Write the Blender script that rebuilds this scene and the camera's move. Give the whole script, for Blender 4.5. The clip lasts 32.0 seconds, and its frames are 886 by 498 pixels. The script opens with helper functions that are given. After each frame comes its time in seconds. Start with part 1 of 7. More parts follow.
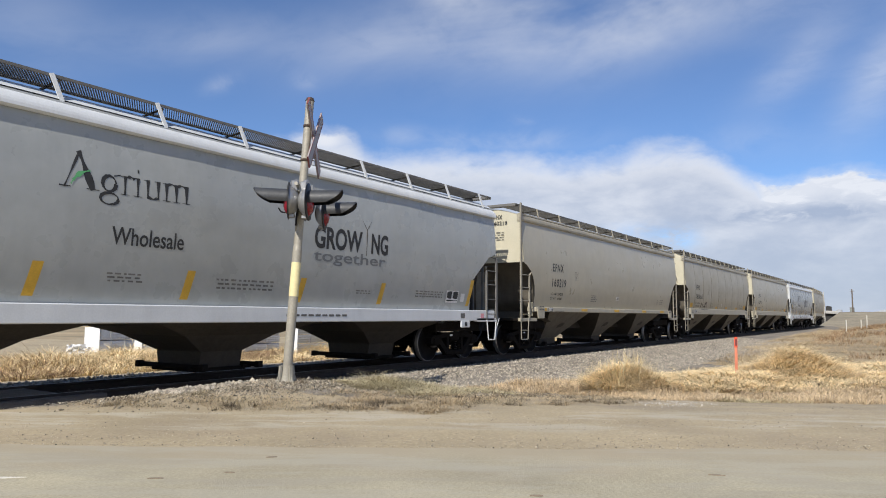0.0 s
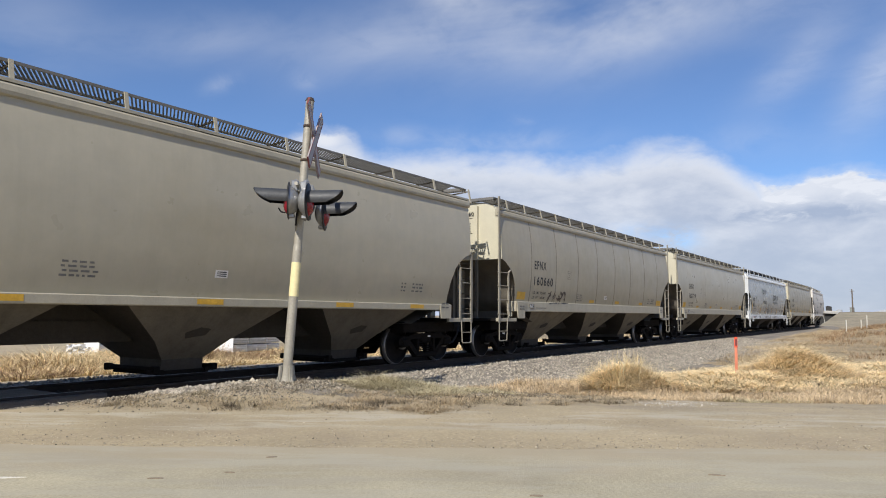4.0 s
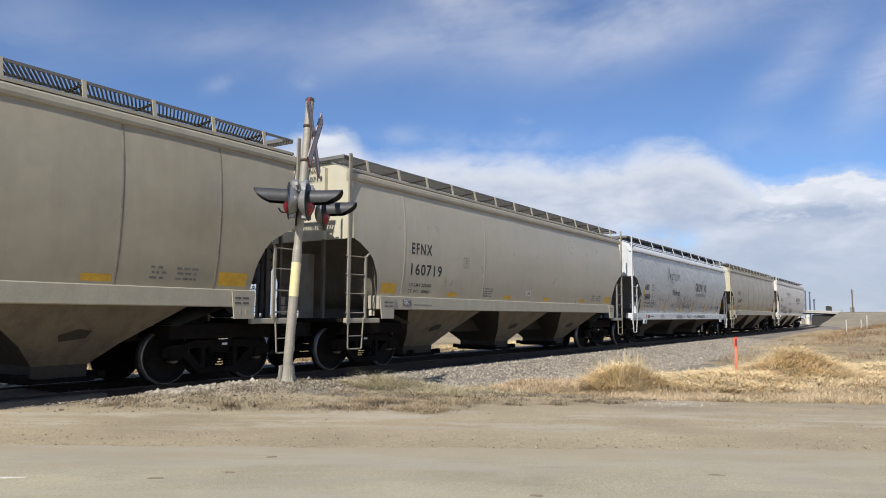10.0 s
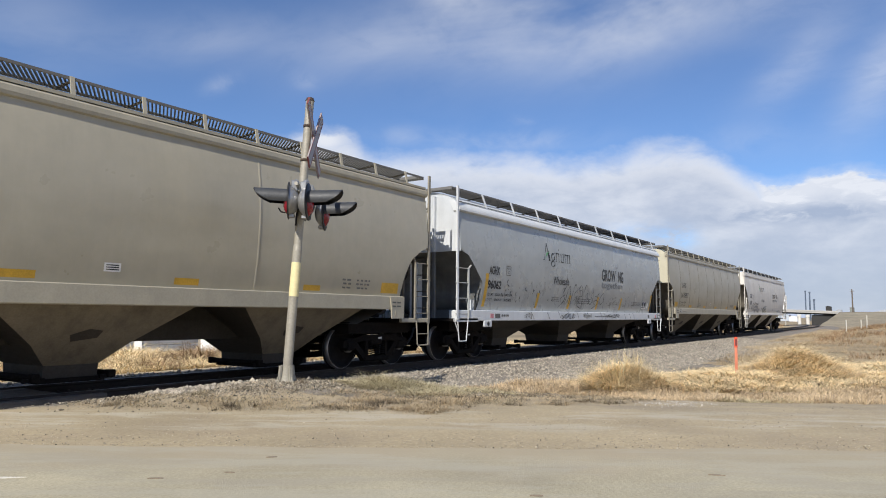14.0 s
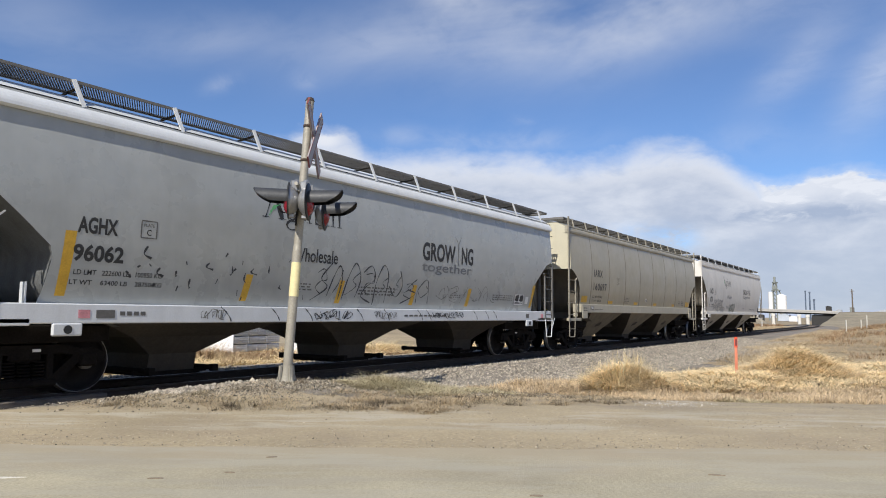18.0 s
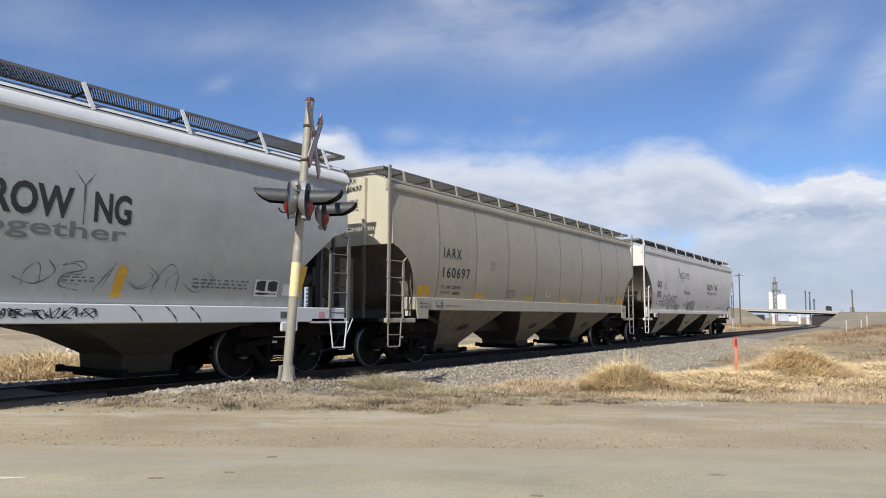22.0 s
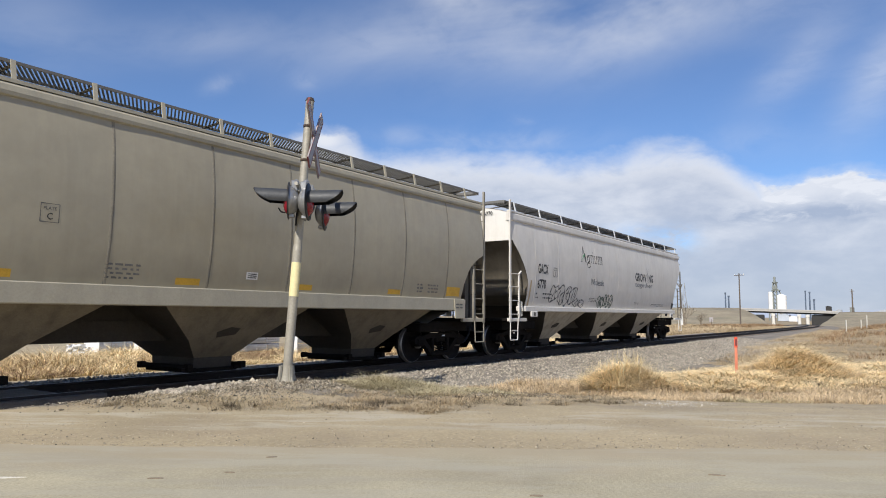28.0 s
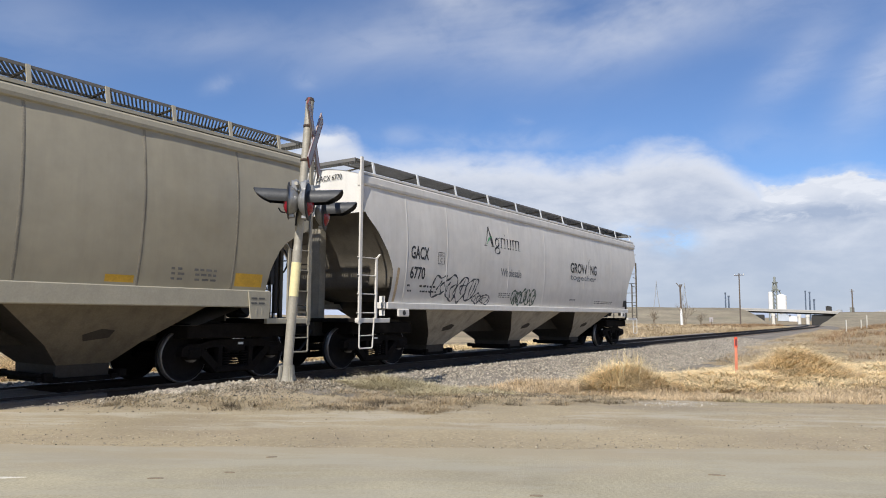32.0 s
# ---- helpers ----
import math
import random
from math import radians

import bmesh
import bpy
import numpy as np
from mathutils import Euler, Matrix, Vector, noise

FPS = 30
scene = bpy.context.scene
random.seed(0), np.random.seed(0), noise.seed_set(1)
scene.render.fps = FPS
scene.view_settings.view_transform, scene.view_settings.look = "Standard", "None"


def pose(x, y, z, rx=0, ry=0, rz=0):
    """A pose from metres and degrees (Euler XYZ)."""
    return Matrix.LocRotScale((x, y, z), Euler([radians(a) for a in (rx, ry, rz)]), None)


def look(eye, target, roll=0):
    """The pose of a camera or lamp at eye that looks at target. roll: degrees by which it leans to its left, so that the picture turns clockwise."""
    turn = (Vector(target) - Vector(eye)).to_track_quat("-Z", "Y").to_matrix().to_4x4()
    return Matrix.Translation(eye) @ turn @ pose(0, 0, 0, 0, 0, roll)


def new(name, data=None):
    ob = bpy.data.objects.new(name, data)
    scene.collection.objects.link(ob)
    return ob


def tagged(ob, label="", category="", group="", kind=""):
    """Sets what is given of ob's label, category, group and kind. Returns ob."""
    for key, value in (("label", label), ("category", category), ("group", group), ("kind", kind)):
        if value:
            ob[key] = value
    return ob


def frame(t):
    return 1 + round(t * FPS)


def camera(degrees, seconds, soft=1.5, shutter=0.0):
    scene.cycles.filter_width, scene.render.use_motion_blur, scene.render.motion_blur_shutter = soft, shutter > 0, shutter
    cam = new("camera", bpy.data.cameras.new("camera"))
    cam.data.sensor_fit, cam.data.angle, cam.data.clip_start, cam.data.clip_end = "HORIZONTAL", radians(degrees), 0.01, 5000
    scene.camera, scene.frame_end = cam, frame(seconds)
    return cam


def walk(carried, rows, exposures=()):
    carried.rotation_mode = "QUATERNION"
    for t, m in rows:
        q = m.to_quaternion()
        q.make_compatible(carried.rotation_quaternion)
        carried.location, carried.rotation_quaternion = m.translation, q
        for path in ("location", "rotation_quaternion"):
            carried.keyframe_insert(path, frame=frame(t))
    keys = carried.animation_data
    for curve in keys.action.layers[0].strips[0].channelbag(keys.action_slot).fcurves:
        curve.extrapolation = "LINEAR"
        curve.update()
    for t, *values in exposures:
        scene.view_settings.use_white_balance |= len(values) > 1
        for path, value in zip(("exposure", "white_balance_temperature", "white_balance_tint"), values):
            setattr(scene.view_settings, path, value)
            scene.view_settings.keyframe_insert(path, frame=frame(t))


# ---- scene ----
# The track lies along x (rail top at z = 0), the camera stands still beside it.
EYE = (0.0, 0.0, 1.187)
TRACK_Y = 11.327
cam = camera(64.78, 32.0, soft=1.0)
AIM = pose(*EYE) @ Matrix.Translation((0.82392, 0.55886, 0.09393))
walk(cam, [(0.0, look(EYE, AIM.translation, 0.338)), (32.0, look(EYE, AIM.translation, 0.338))],
     exposures=((0.0, 0.0), (32.0, 0.0)))

# ---- light ----
SUN_DIR = Vector((-1.0, -0.19, 0.88)).normalized()
sun = new("sun", bpy.data.lights.new("sun", "SUN"))
sun.data.energy, sun.data.angle, sun.data.color = 5.2, radians(0.53), (1.0, 0.95, 0.87)
sun.matrix_world = look((0, 0, 60), Vector((0, 0, 60)) - SUN_DIR)


def make_world():
    w = bpy.data.worlds.new("sky")
    w.use_nodes = True
    scene.world = w
    nt = w.node_tree
    nt.nodes.clear()

    def n(kind, **kw):
        nd = nt.nodes.new(kind)
        for k, v in kw.items():
            nd.inputs[k].default_value = v
        return nd

    def m(op, a, b=None, c=None, clamp=False):
        nd = nt.nodes.new("ShaderNodeMath")
        nd.operation, nd.use_clamp = op, clamp
        for i, v in enumerate((a, b, c)):
            if v is None:
                continue
            if isinstance(v, (int, float)):
                nd.inputs[i].default_value = v
            else:
                nt.links.new(v, nd.inputs[i])
        return nd.outputs[0]

    def smooth(v, a, b):
        nd = nt.nodes.new("ShaderNodeMapRange")
        nd.interpolation_type = "SMOOTHSTEP"
        nt.links.new(v, nd.inputs[0])
        nd.inputs[1].default_value, nd.inputs[2].default_value = a, b
        return nd.outputs[0]

    sky = nt.nodes.new("ShaderNodeTexSky")
    sky.sky_type, sky.sun_disc = "NISHITA", False
    sky.sun_elevation = math.asin(SUN_DIR.z)
    sky.sun_rotation = math.atan2(SUN_DIR.x, SUN_DIR.y)
    sky.altitude, sky.air_density, sky.dust_density, sky.ozone_density = 1500, 1.0, 0.3, 2.5
    tc = nt.nodes.new("ShaderNodeTexCoord")
    sep = nt.nodes.new("ShaderNodeSeparateXYZ")
    nt.links.new(tc.outputs["Generated"], sep.inputs[0])
    az = m("MULTIPLY", m("ARCTAN2", sep.outputs[1], sep.outputs[0]), 57.2958)
    el = m("MULTIPLY", m("ARCSINE", sep.outputs[2]), 57.2958)

    def noise_at(sx, sy, shear, scale, detail, rough, seed, distort=0.0):
        comb = nt.nodes.new("ShaderNodeCombineXYZ")
        nt.links.new(m("MULTIPLY", m("ADD", az, m("MULTIPLY", el, shear)), sx), comb.inputs[0])
        nt.links.new(m("MULTIPLY", el, sy), comb.inputs[1])
        comb.inputs[2].default_value = seed
        nd = n("ShaderNodeTexNoise", Scale=scale, Detail=detail, Roughness=rough, Distortion=distort)
        nt.links.new(comb.outputs[0], nd.inputs["Vector"])
        return nd.outputs["Fac"]

    def blob(a0, e0, wa, we, slant=0.0):
        """A soft patch of sky round an azimuth and elevation, 1 in its middle; slant leans it to one side as it rises."""
        dz = m("DIVIDE", m("ADD", m("SUBTRACT", az, a0), m("MULTIPLY", m("SUBTRACT", el, e0), slant)), wa)
        de = m("DIVIDE", m("SUBTRACT", el, e0), we)
        return m("POWER", 2.718, m("MULTIPLY", m("ADD", m("MULTIPLY", dz, dz), m("MULTIPLY", de, de)), -1.0))

    def total(items):
        out = None
        for k, b in items:
            v = m("MULTIPLY", b, k)
            out = v if out is None else m("ADD", out, v)
        return out

    # upper edge of the cloud bank over the azimuth
    crv = nt.nodes.new("ShaderNodeFloatCurve")
    pts = ((-30, 10), (0, 9.7), (1.4, 9.9), (3.7, 10.5), (5.5, 10.3), (7.4, 9.7), (10.0, 10.4), (11.4, 11.6), (12.8, 12.6), (14.6, 13.3), (17.4, 13.3), (20, 12.8),
           (24, 12.6), (28.7, 13.0), (33.4, 13.2), (40, 13.0), (41.5, 14.1), (43, 14.5), (45.6, 14.5), (47.5, 13.6), (70, 12))
    cm = crv.mapping.curves[0]
    while len(cm.points) < len(pts):
        cm.points.new(0.5, 0.5)
    for p, (a, e) in zip(cm.points, pts):
        p.location = ((a + 30) / 100, e / 20)
    crv.mapping.update()
    nt.links.new(m("DIVIDE", m("ADD", az, 30), 100), crv.inputs["Value"])
    puff = noise_at(1, 1.6, 0, 0.22, 8, 0.58, 3.1, 0.4)
    fine = noise_at(1, 1.9, 0, 0.6, 8, 0.6, 8.4)
    edge = m("ADD", m("MULTIPLY", crv.outputs[0], 20), m("ADD", m("MULTIPLY", m("SUBTRACT", puff, 0.5), 2.0), m("MULTIPLY", m("SUBTRACT", fine, 0.5), 1.2)))
    depth = m("SUBTRACT", edge, el)
    right = m("SUBTRACT", 1.0, smooth(az, 9.0, 11.5))
    knot = blob(44.0, 14.0, 3.2, 1.6)
    crisp = m("MAXIMUM", right, knot)
    # a soft upper edge over most of the bank, a crisp one where the cloud stands up sharply
    bank = m("MAXIMUM", smooth(depth, -1.1, 1.9), m("MULTIPLY", smooth(depth, -0.15, 0.5), crisp))
    hole = total(((0.75, blob(15.6, 5.9, 1.5, 0.9)), (0.35, blob(19.0, 6.6, 2.4, 0.7))))
    bank = m("MULTIPLY", bank, m("SUBTRACT", 1.0, m("MULTIPLY", hole, smooth(fine, 0.30, 0.62)), clamp=True))
    # thin high cloud: slanting veils that thin out into streaks
    wisp = noise_at(0.5, 1.1, 0.9, 0.11, 5, 0.55, 21.3, 0.5)
    wisp2 = noise_at(0.6, 0.9, 1.2, 0.34, 7, 0.6, 5.7, 0.4)
    grain = m("ADD", m("MULTIPLY", wisp, 0.80), m("MULTIPLY", wisp2, 0.20))
    veil = total(((0.08, blob(22.0, 21.0, 12.0, 4.5, 0.5)), (0.54, blob(29.0, 23.2, 9.0, 3.9, 0.4)), (0.55, blob(19.0, 22.6, 6.0, 3.0, 0.9)), (0.45, blob(9.5, 24.0, 7.0, 3.0, 0.6)), (0.42, blob(6.6, 18.2, 2.3, 2.8, 0.9)),
                  (0.52, blob(1.2, 17.0, 2.2, 4.0, 0.5)), (0.32, blob(53.0, 21.0, 7.0, 2.2, 2.0)), (0.22, blob(66.0, 19.5, 5.0, 4.0)), (0.50, blob(33.0, 25.2, 2.6, 1.0)),
                  (0.30, blob(40.5, 21.5, 5.0, 3.0, 1.2))))
    scraps = total(((0.34, blob(52.3, 17.7, 1.0, 0.8, 0.8)), (0.28, blob(45.7, 18.4, 0.9, 0.6)), (0.30, blob(27.8, 15.7, 1.0, 0.35, -1.0)), (0.36, blob(29.0, 14.1, 6.5, 0.9)),
                    (0.14, blob(10.5, 13.2, 4.0, 1.4)), (0.25, blob(37.5, 14.6, 2.5, 0.8))))
    high = m("ADD", m("MULTIPLY", veil, smooth(grain, 0.20, 0.70)), m("MULTIPLY", scraps, smooth(puff, 0.25, 0.70)))
    high = m("MINIMUM", m("MULTIPLY", high, 0.88), 0.8)
    high = m("ADD", high, 0.02)
    cover = m("MAXIMUM", bank, high)
    # brightness inside the bank: lit crests, grey hollows, a bright heap with shaded bellies to one side
    shade = noise_at(1, 2.2, 0, 0.17, 7, 0.58, 12.2, 0.15)
    lit = m("MULTIPLY", m("ADD", 0.18, m("MULTIPLY", smooth(shade, 0.3, 0.75), 0.60)), m("ADD", 0.45, m("MULTIPLY", smooth(el, 2.0, 8.0), 0.55)))
    crest = m("MULTIPLY", m("SUBTRACT", 1.0, smooth(depth, 0.8, 4.6)), smooth(puff, 0.10, 0.5))
    crest = m("MULTIPLY", crest, 0.86)
    lumps = noise_at(0.8, 2.2, 0, 0.55, 8, 0.6, 33.0, 0.5)
    heap = m("MULTIPLY", right, m("SUBTRACT", 1.0, smooth(depth, 1.0, 3.2)))
    heap = m("MULTIPLY", heap, m("ADD", 0.62, m("MULTIPLY", smooth(lumps, 0.28, 0.74), 0.62)))
    glow = m("MAXIMUM", m("MAXIMUM", lit, crest), m("MAXIMUM", heap, m("MULTIPLY", knot, 1.05)))
    belly = m("MULTIPLY", blob(7.0, 7.6, 5.0, 0.7), smooth(lumps, 0.62, 0.42))
    glow = m("SUBTRACT", glow, m("MULTIPLY", belly, 0.55), clamp=True)
    mixc = nt.nodes.new("ShaderNodeMix")
    mixc.data_type = "RGBA"
    nt.links.new(glow, mixc.inputs[0])
    mixc.inputs[6].default_value = (3.75, 4.35, 5.6, 1)
    mixc.inputs[7].default_value = (7.6, 7.8, 8.3, 1)
    hue = nt.nodes.new("ShaderNodeMix")
    hue.data_type, hue.blend_type = "RGBA", "MULTIPLY"
    hue.inputs[0].default_value = 1.0
    nt.links.new(sky.outputs[0], hue.inputs[6])
    hue.inputs[7].default_value = (0.78, 0.95, 1.18, 1)
    mix = nt.nodes.new("ShaderNodeMix")
    mix.data_type = "RGBA"
    nt.links.new(m("MULTIPLY", cover, 0.93), mix.inputs[0])
    nt.links.new(hue.outputs[2], mix.inputs[6])
    nt.links.new(mixc.outputs[2], mix.inputs[7])
    bg = n("ShaderNodeBackground", Strength=0.11)
    nt.links.new(mix.outputs[2], bg.inputs[0])
    out = nt.nodes.new("ShaderNodeOutputWorld")
    nt.links.new(bg.outputs[0], out.inputs[0])


make_world()

# ---- materials ----
def material(name, base, rough=0.7, metal=0.0, vary=0.12, scale=3.0, fine=40.0, bump=0.0, bump_scale=60.0, second=None,
             second_scale=1.0, second_range=(0.5, 0.7), streak=0.0, streak_color=(0.2, 0.17, 0.13), spec=0.5, per_object=0.0,
             island=0.0, stretch=(1, 1, 1), world=False, bump_detail=6):
    """A surface with a base colour, large stains, fine grain, an optional second colour in patches and streaks down the sides."""
    mt = bpy.data.materials.new(name)
    mt.use_nodes = True
    nt = mt.node_tree
    bsdf = nt.nodes["Principled BSDF"]
    tc = nt.nodes.new("ShaderNodeTexCoord")
    if world:
        geo = nt.nodes.new("ShaderNodeNewGeometry")
        src = geo.outputs["Position"]
    else:
        src = tc.outputs["Object"]
    mp = nt.nodes.new("ShaderNodeMapping")
    mp.inputs["Scale"].default_value = stretch
    nt.links.new(src, mp.inputs[0])
    src = mp.outputs[0]

    def tex(sc, detail=5, rg=0.6, vec=None):
        t = nt.nodes.new("ShaderNodeTexNoise")
        t.inputs["Scale"].default_value, t.inputs["Detail"].default_value, t.inputs["Roughness"].default_value = sc, detail, rg
        nt.links.new(vec or src, t.inputs["Vector"])
        return t.outputs["Fac"]

    def ramp(v, a, b, lo=0.0, hi=1.0):
        r = nt.nodes.new("ShaderNodeMapRange")
        nt.links.new(v, r.inputs[0])
        for i, x in enumerate((a, b, lo, hi)):
            r.inputs[i + 1].default_value = x
        return r.outputs[0]

    def mixrgb(fac, a, b, blend="MIX"):
        x = nt.nodes.new("ShaderNodeMix")
        x.data_type, x.blend_type = "RGBA", blend
        for s, v in ((x.inputs[0], fac), (x.inputs[6], a), (x.inputs[7], b)):
            if isinstance(v, (int, float)):
                s.default_value = v
            elif isinstance(v, tuple):
                s.default_value = (*v[:3], 1)
            else:
                nt.links.new(v, s)
        return x.outputs[2]

    col = mixrgb(0.0, tuple(base), tuple(base))
    if second:
        col = mixrgb(ramp(tex(second_scale, 6, 0.65), *second_range), tuple(base), tuple(second))
    if vary:
        big = ramp(tex(scale), 0.3, 0.7, 1 - vary, 1 + vary)
        small = ramp(tex(fine, 3), 0.3, 0.7, 1 - vary * 0.8, 1 + vary * 0.8)
        for v in (big, small):
            cc = nt.nodes.new("ShaderNodeCombineColor")
            for i in range(3):
                nt.links.new(v, cc.inputs[i])
            col = mixrgb(1.0, col, cc.outputs[0], "MULTIPLY")
    if streak:
        sm = nt.nodes.new("ShaderNodeMapping")
        sm.inputs["Scale"].default_value = (1.0, 1.0, 0.07)
        nt.links.new(tc.outputs["Object"], sm.inputs[0])
        st = ramp(tex(4.5, 5, 0.65, sm.outputs[0]), 0.45, 0.78, 0.0, streak)
        col = mixrgb(st, col, tuple(streak_color))
    for amount, sock in ((per_object, "obj"), (island, "isl")):
        if amount:
            if sock == "obj":
                rnd = nt.nodes.new("ShaderNodeObjectInfo").outputs["Random"]
            else:
                rnd = nt.nodes.new("ShaderNodeNewGeometry").outputs["Random Per Island"]
            v = ramp(rnd, 0, 1, 1 - amount, 1 + amount)
            cc = nt.nodes.new("ShaderNodeCombineColor")
            for i in range(3):
                nt.links.new(v, cc.inputs[i])
            col = mixrgb(1.0, col, cc.outputs[0], "MULTIPLY")
    nt.links.new(col, bsdf.inputs["Base Color"])
    bsdf.inputs["Metallic"].default_value = metal
    bsdf.inputs["Specular IOR Level"].default_value = spec
    nt.links.new(ramp(tex(fine * 0.4, 4), 0.3, 0.7, max(0.05, rough - 0.08), min(1, rough + 0.08)), bsdf.inputs["Roughness"])
    if bump:
        bp = nt.nodes.new("ShaderNodeBump")
        bp.inputs["Strength"].default_value, bp.inputs["Distance"].default_value = 1.0, bump
        nt.links.new(tex(bump_scale, bump_detail, 0.65), bp.inputs["Height"])
        nt.links.new(bp.outputs[0], bsdf.inputs["Normal"])
    return mt


BEIGE = material("beige_car_paint", (0.44, 0.402, 0.305), 0.34, vary=0.04, scale=0.5, streak=0.16, streak_color=(0.235, 0.215, 0.17), fine=4.0, bump_detail=1.5, bump=0.006, bump_scale=1.4, spec=0.5)
BEIGE_B = material("weathered_beige_car_paint", (0.372, 0.332, 0.242), 0.38, vary=0.05, scale=0.5, streak=0.22, streak_color=(0.20, 0.18, 0.14), fine=4.0, bump_detail=1.5, bump=0.007, bump_scale=1.4, spec=0.5)
# Lighter copy of the beige for ends and roof, sunlight in the colour.
BEIGE_SUNLIT = material("sunlit_beige_end_paint", (0.53, 0.495, 0.375), 0.55, vary=0.06, scale=2, streak=0.25, streak_color=(0.45, 0.40, 0.30))
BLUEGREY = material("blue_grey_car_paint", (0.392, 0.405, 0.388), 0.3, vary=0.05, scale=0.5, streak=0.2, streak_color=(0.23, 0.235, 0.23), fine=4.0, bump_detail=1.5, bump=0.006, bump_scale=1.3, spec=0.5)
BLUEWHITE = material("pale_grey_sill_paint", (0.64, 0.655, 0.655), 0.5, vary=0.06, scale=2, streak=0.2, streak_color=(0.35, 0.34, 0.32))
PALE = material("off_white_car_paint", (0.66, 0.63, 0.575), 0.5, vary=0.05, scale=0.8, streak=0.28, streak_color=(0.38, 0.34, 0.28), fine=4.0, bump_detail=1.5, bump=0.006, bump_scale=1.3, spec=0.35)
PALE_END = material("off_white_end_paint", (0.72, 0.70, 0.65), 0.55, vary=0.05, scale=2, streak=0.2, streak_color=(0.45, 0.4, 0.33))
# Hopper colours: body paint darkened by grime and by the shade underneath.
HOPPER_B = material("grimy_shaded_beige_hopper", (0.17, 0.142, 0.098), 0.75, vary=0.15, scale=1.2, streak=0.6, streak_color=(0.045, 0.038, 0.028))
HOPPER_G = material("dark_grimy_shaded_beige_hopper", (0.12, 0.105, 0.08), 0.75, vary=0.15, scale=1.2, streak=0.6, streak_color=(0.045, 0.038, 0.028))
HOPPER_P = material("grimy_shaded_off_white_hopper", (0.40, 0.36, 0.29), 0.75, vary=0.15, scale=1.2, streak=0.6, streak_color=(0.10, 0.085, 0.062))
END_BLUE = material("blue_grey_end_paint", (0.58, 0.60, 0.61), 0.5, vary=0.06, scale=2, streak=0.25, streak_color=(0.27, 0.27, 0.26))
# Darkest underside colour: grime together with the shade beneath the cars.
HOPPER_GRIME_SHADE = material("grimy_shade_dark_hopper", (0.046, 0.038, 0.029), 0.85, vary=0.2, scale=1.2, streak=0.5, streak_color=(0.028, 0.024, 0.02))
GALV = material("dull_steel_grating", (0.15, 0.145, 0.135), 0.7, metal=0.0, vary=0.1)
IRON = material("dark_cast_steel", (0.013, 0.011, 0.0095), 0.9, spec=0.08, vary=0.25, scale=5, bump=0.004, bump_scale=40)
WHEEL = material("brown_black_wheel_steel", (0.0145, 0.0125, 0.0115), 0.8, spec=0.15, vary=0.25, scale=6)
RIM = material("worn_bright_steel", (0.36, 0.34, 0.32), 0.4, metal=0.8, vary=0.15)
BLACK = material("black_paint", (0.022, 0.022, 0.022), 0.6, vary=0.1)
INK = material("faded_black_lettering", (0.03, 0.03, 0.03), 0.65, vary=0.15, fine=25)
INK_SOFT = material("worn_grey_lettering", (0.12, 0.115, 0.105), 0.7, vary=0.2, fine=25)
GREYTEXT = material("grey_lettering", (0.16, 0.168, 0.172), 0.6, vary=0.1)
YELLOW = material("yellow_reflector", (0.62, 0.36, 0.035), 0.5, vary=0.12, scale=6)
GREEN = material("green_mark", (0.12, 0.42, 0.16), 0.5)
WHITE = material("white_paint", (0.76, 0.75, 0.72), 0.55, vary=0.07, scale=4)
PINK = material("faded_pink_paint", (0.6, 0.25, 0.27), 0.6, vary=0.2, scale=8)
SPRAY = material("dark_spray_paint", (0.04, 0.042, 0.048), 0.6, vary=0.2, fine=30)
RUST = material("rust_brown_steel", (0.06, 0.04, 0.028), 0.85, vary=0.25, scale=6)
RAIL_M = material("dark_rail_steel", (0.045, 0.033, 0.026), 0.75, metal=0.2, vary=0.2, scale=4, stretch=(0.3, 1, 1))
RAIL_TOP = material("polished_rail_head", (0.20, 0.19, 0.18), 0.5, metal=0.6, vary=0.1, stretch=(0.2, 1, 1))
TIE = material("weathered_tie_wood", (0.15, 0.12, 0.092), 0.9, vary=0.3, scale=5, bump=0.01, bump_scale=30, per_object=0.3, stretch=(4, 1, 1))
PLANK = material("crossing_plank_wood", (0.17, 0.14, 0.11), 0.9, vary=0.25, scale=4, bump=0.01, bump_scale=30, stretch=(1, 5, 5))
GALV_POLE = material("weathered_silver_pole", (0.37, 0.345, 0.285), 0.55, metal=0.25, vary=0.13, scale=5, streak=0.25, streak_color=(0.22, 0.19, 0.15))
ALU = material("cast_aluminium", (0.36, 0.36, 0.355), 0.36, metal=0.6, vary=0.12, scale=12, streak=0.2)
HOOD = material("matt_black_hood", (0.008, 0.0085, 0.0095), 0.5, vary=0.15, scale=10)
# Greyer black for the hoods' outside, its sunlit look put into the colour.
HOOD_TOP = material("sunlit_grey_black_hood", (0.045, 0.047, 0.05), 0.55, vary=0.15, scale=10)
LENS = material("red_glass_lens", (0.24, 0.006, 0.018), 0.22, vary=0.1, scale=20, spec=0.6)
SIGNBACK = material("dulled_white_sign_board", (0.36, 0.33, 0.32), 0.55, vary=0.1, scale=8)
SIGNRED = material("maroon_reflective_edge", (0.20, 0.055, 0.05), 0.5, vary=0.15)
TAPE = material("pale_yellow_tape", (0.75, 0.66, 0.36), 0.5, vary=0.08, scale=8)
ORANGE = material("orange_marker_plastic", (0.85, 0.10, 0.045), 0.5, vary=0.08, scale=6)
ORANGE_PALE = material("sun_bleached_orange_plastic", (0.80, 0.27, 0.16), 0.55, vary=0.1, scale=6)
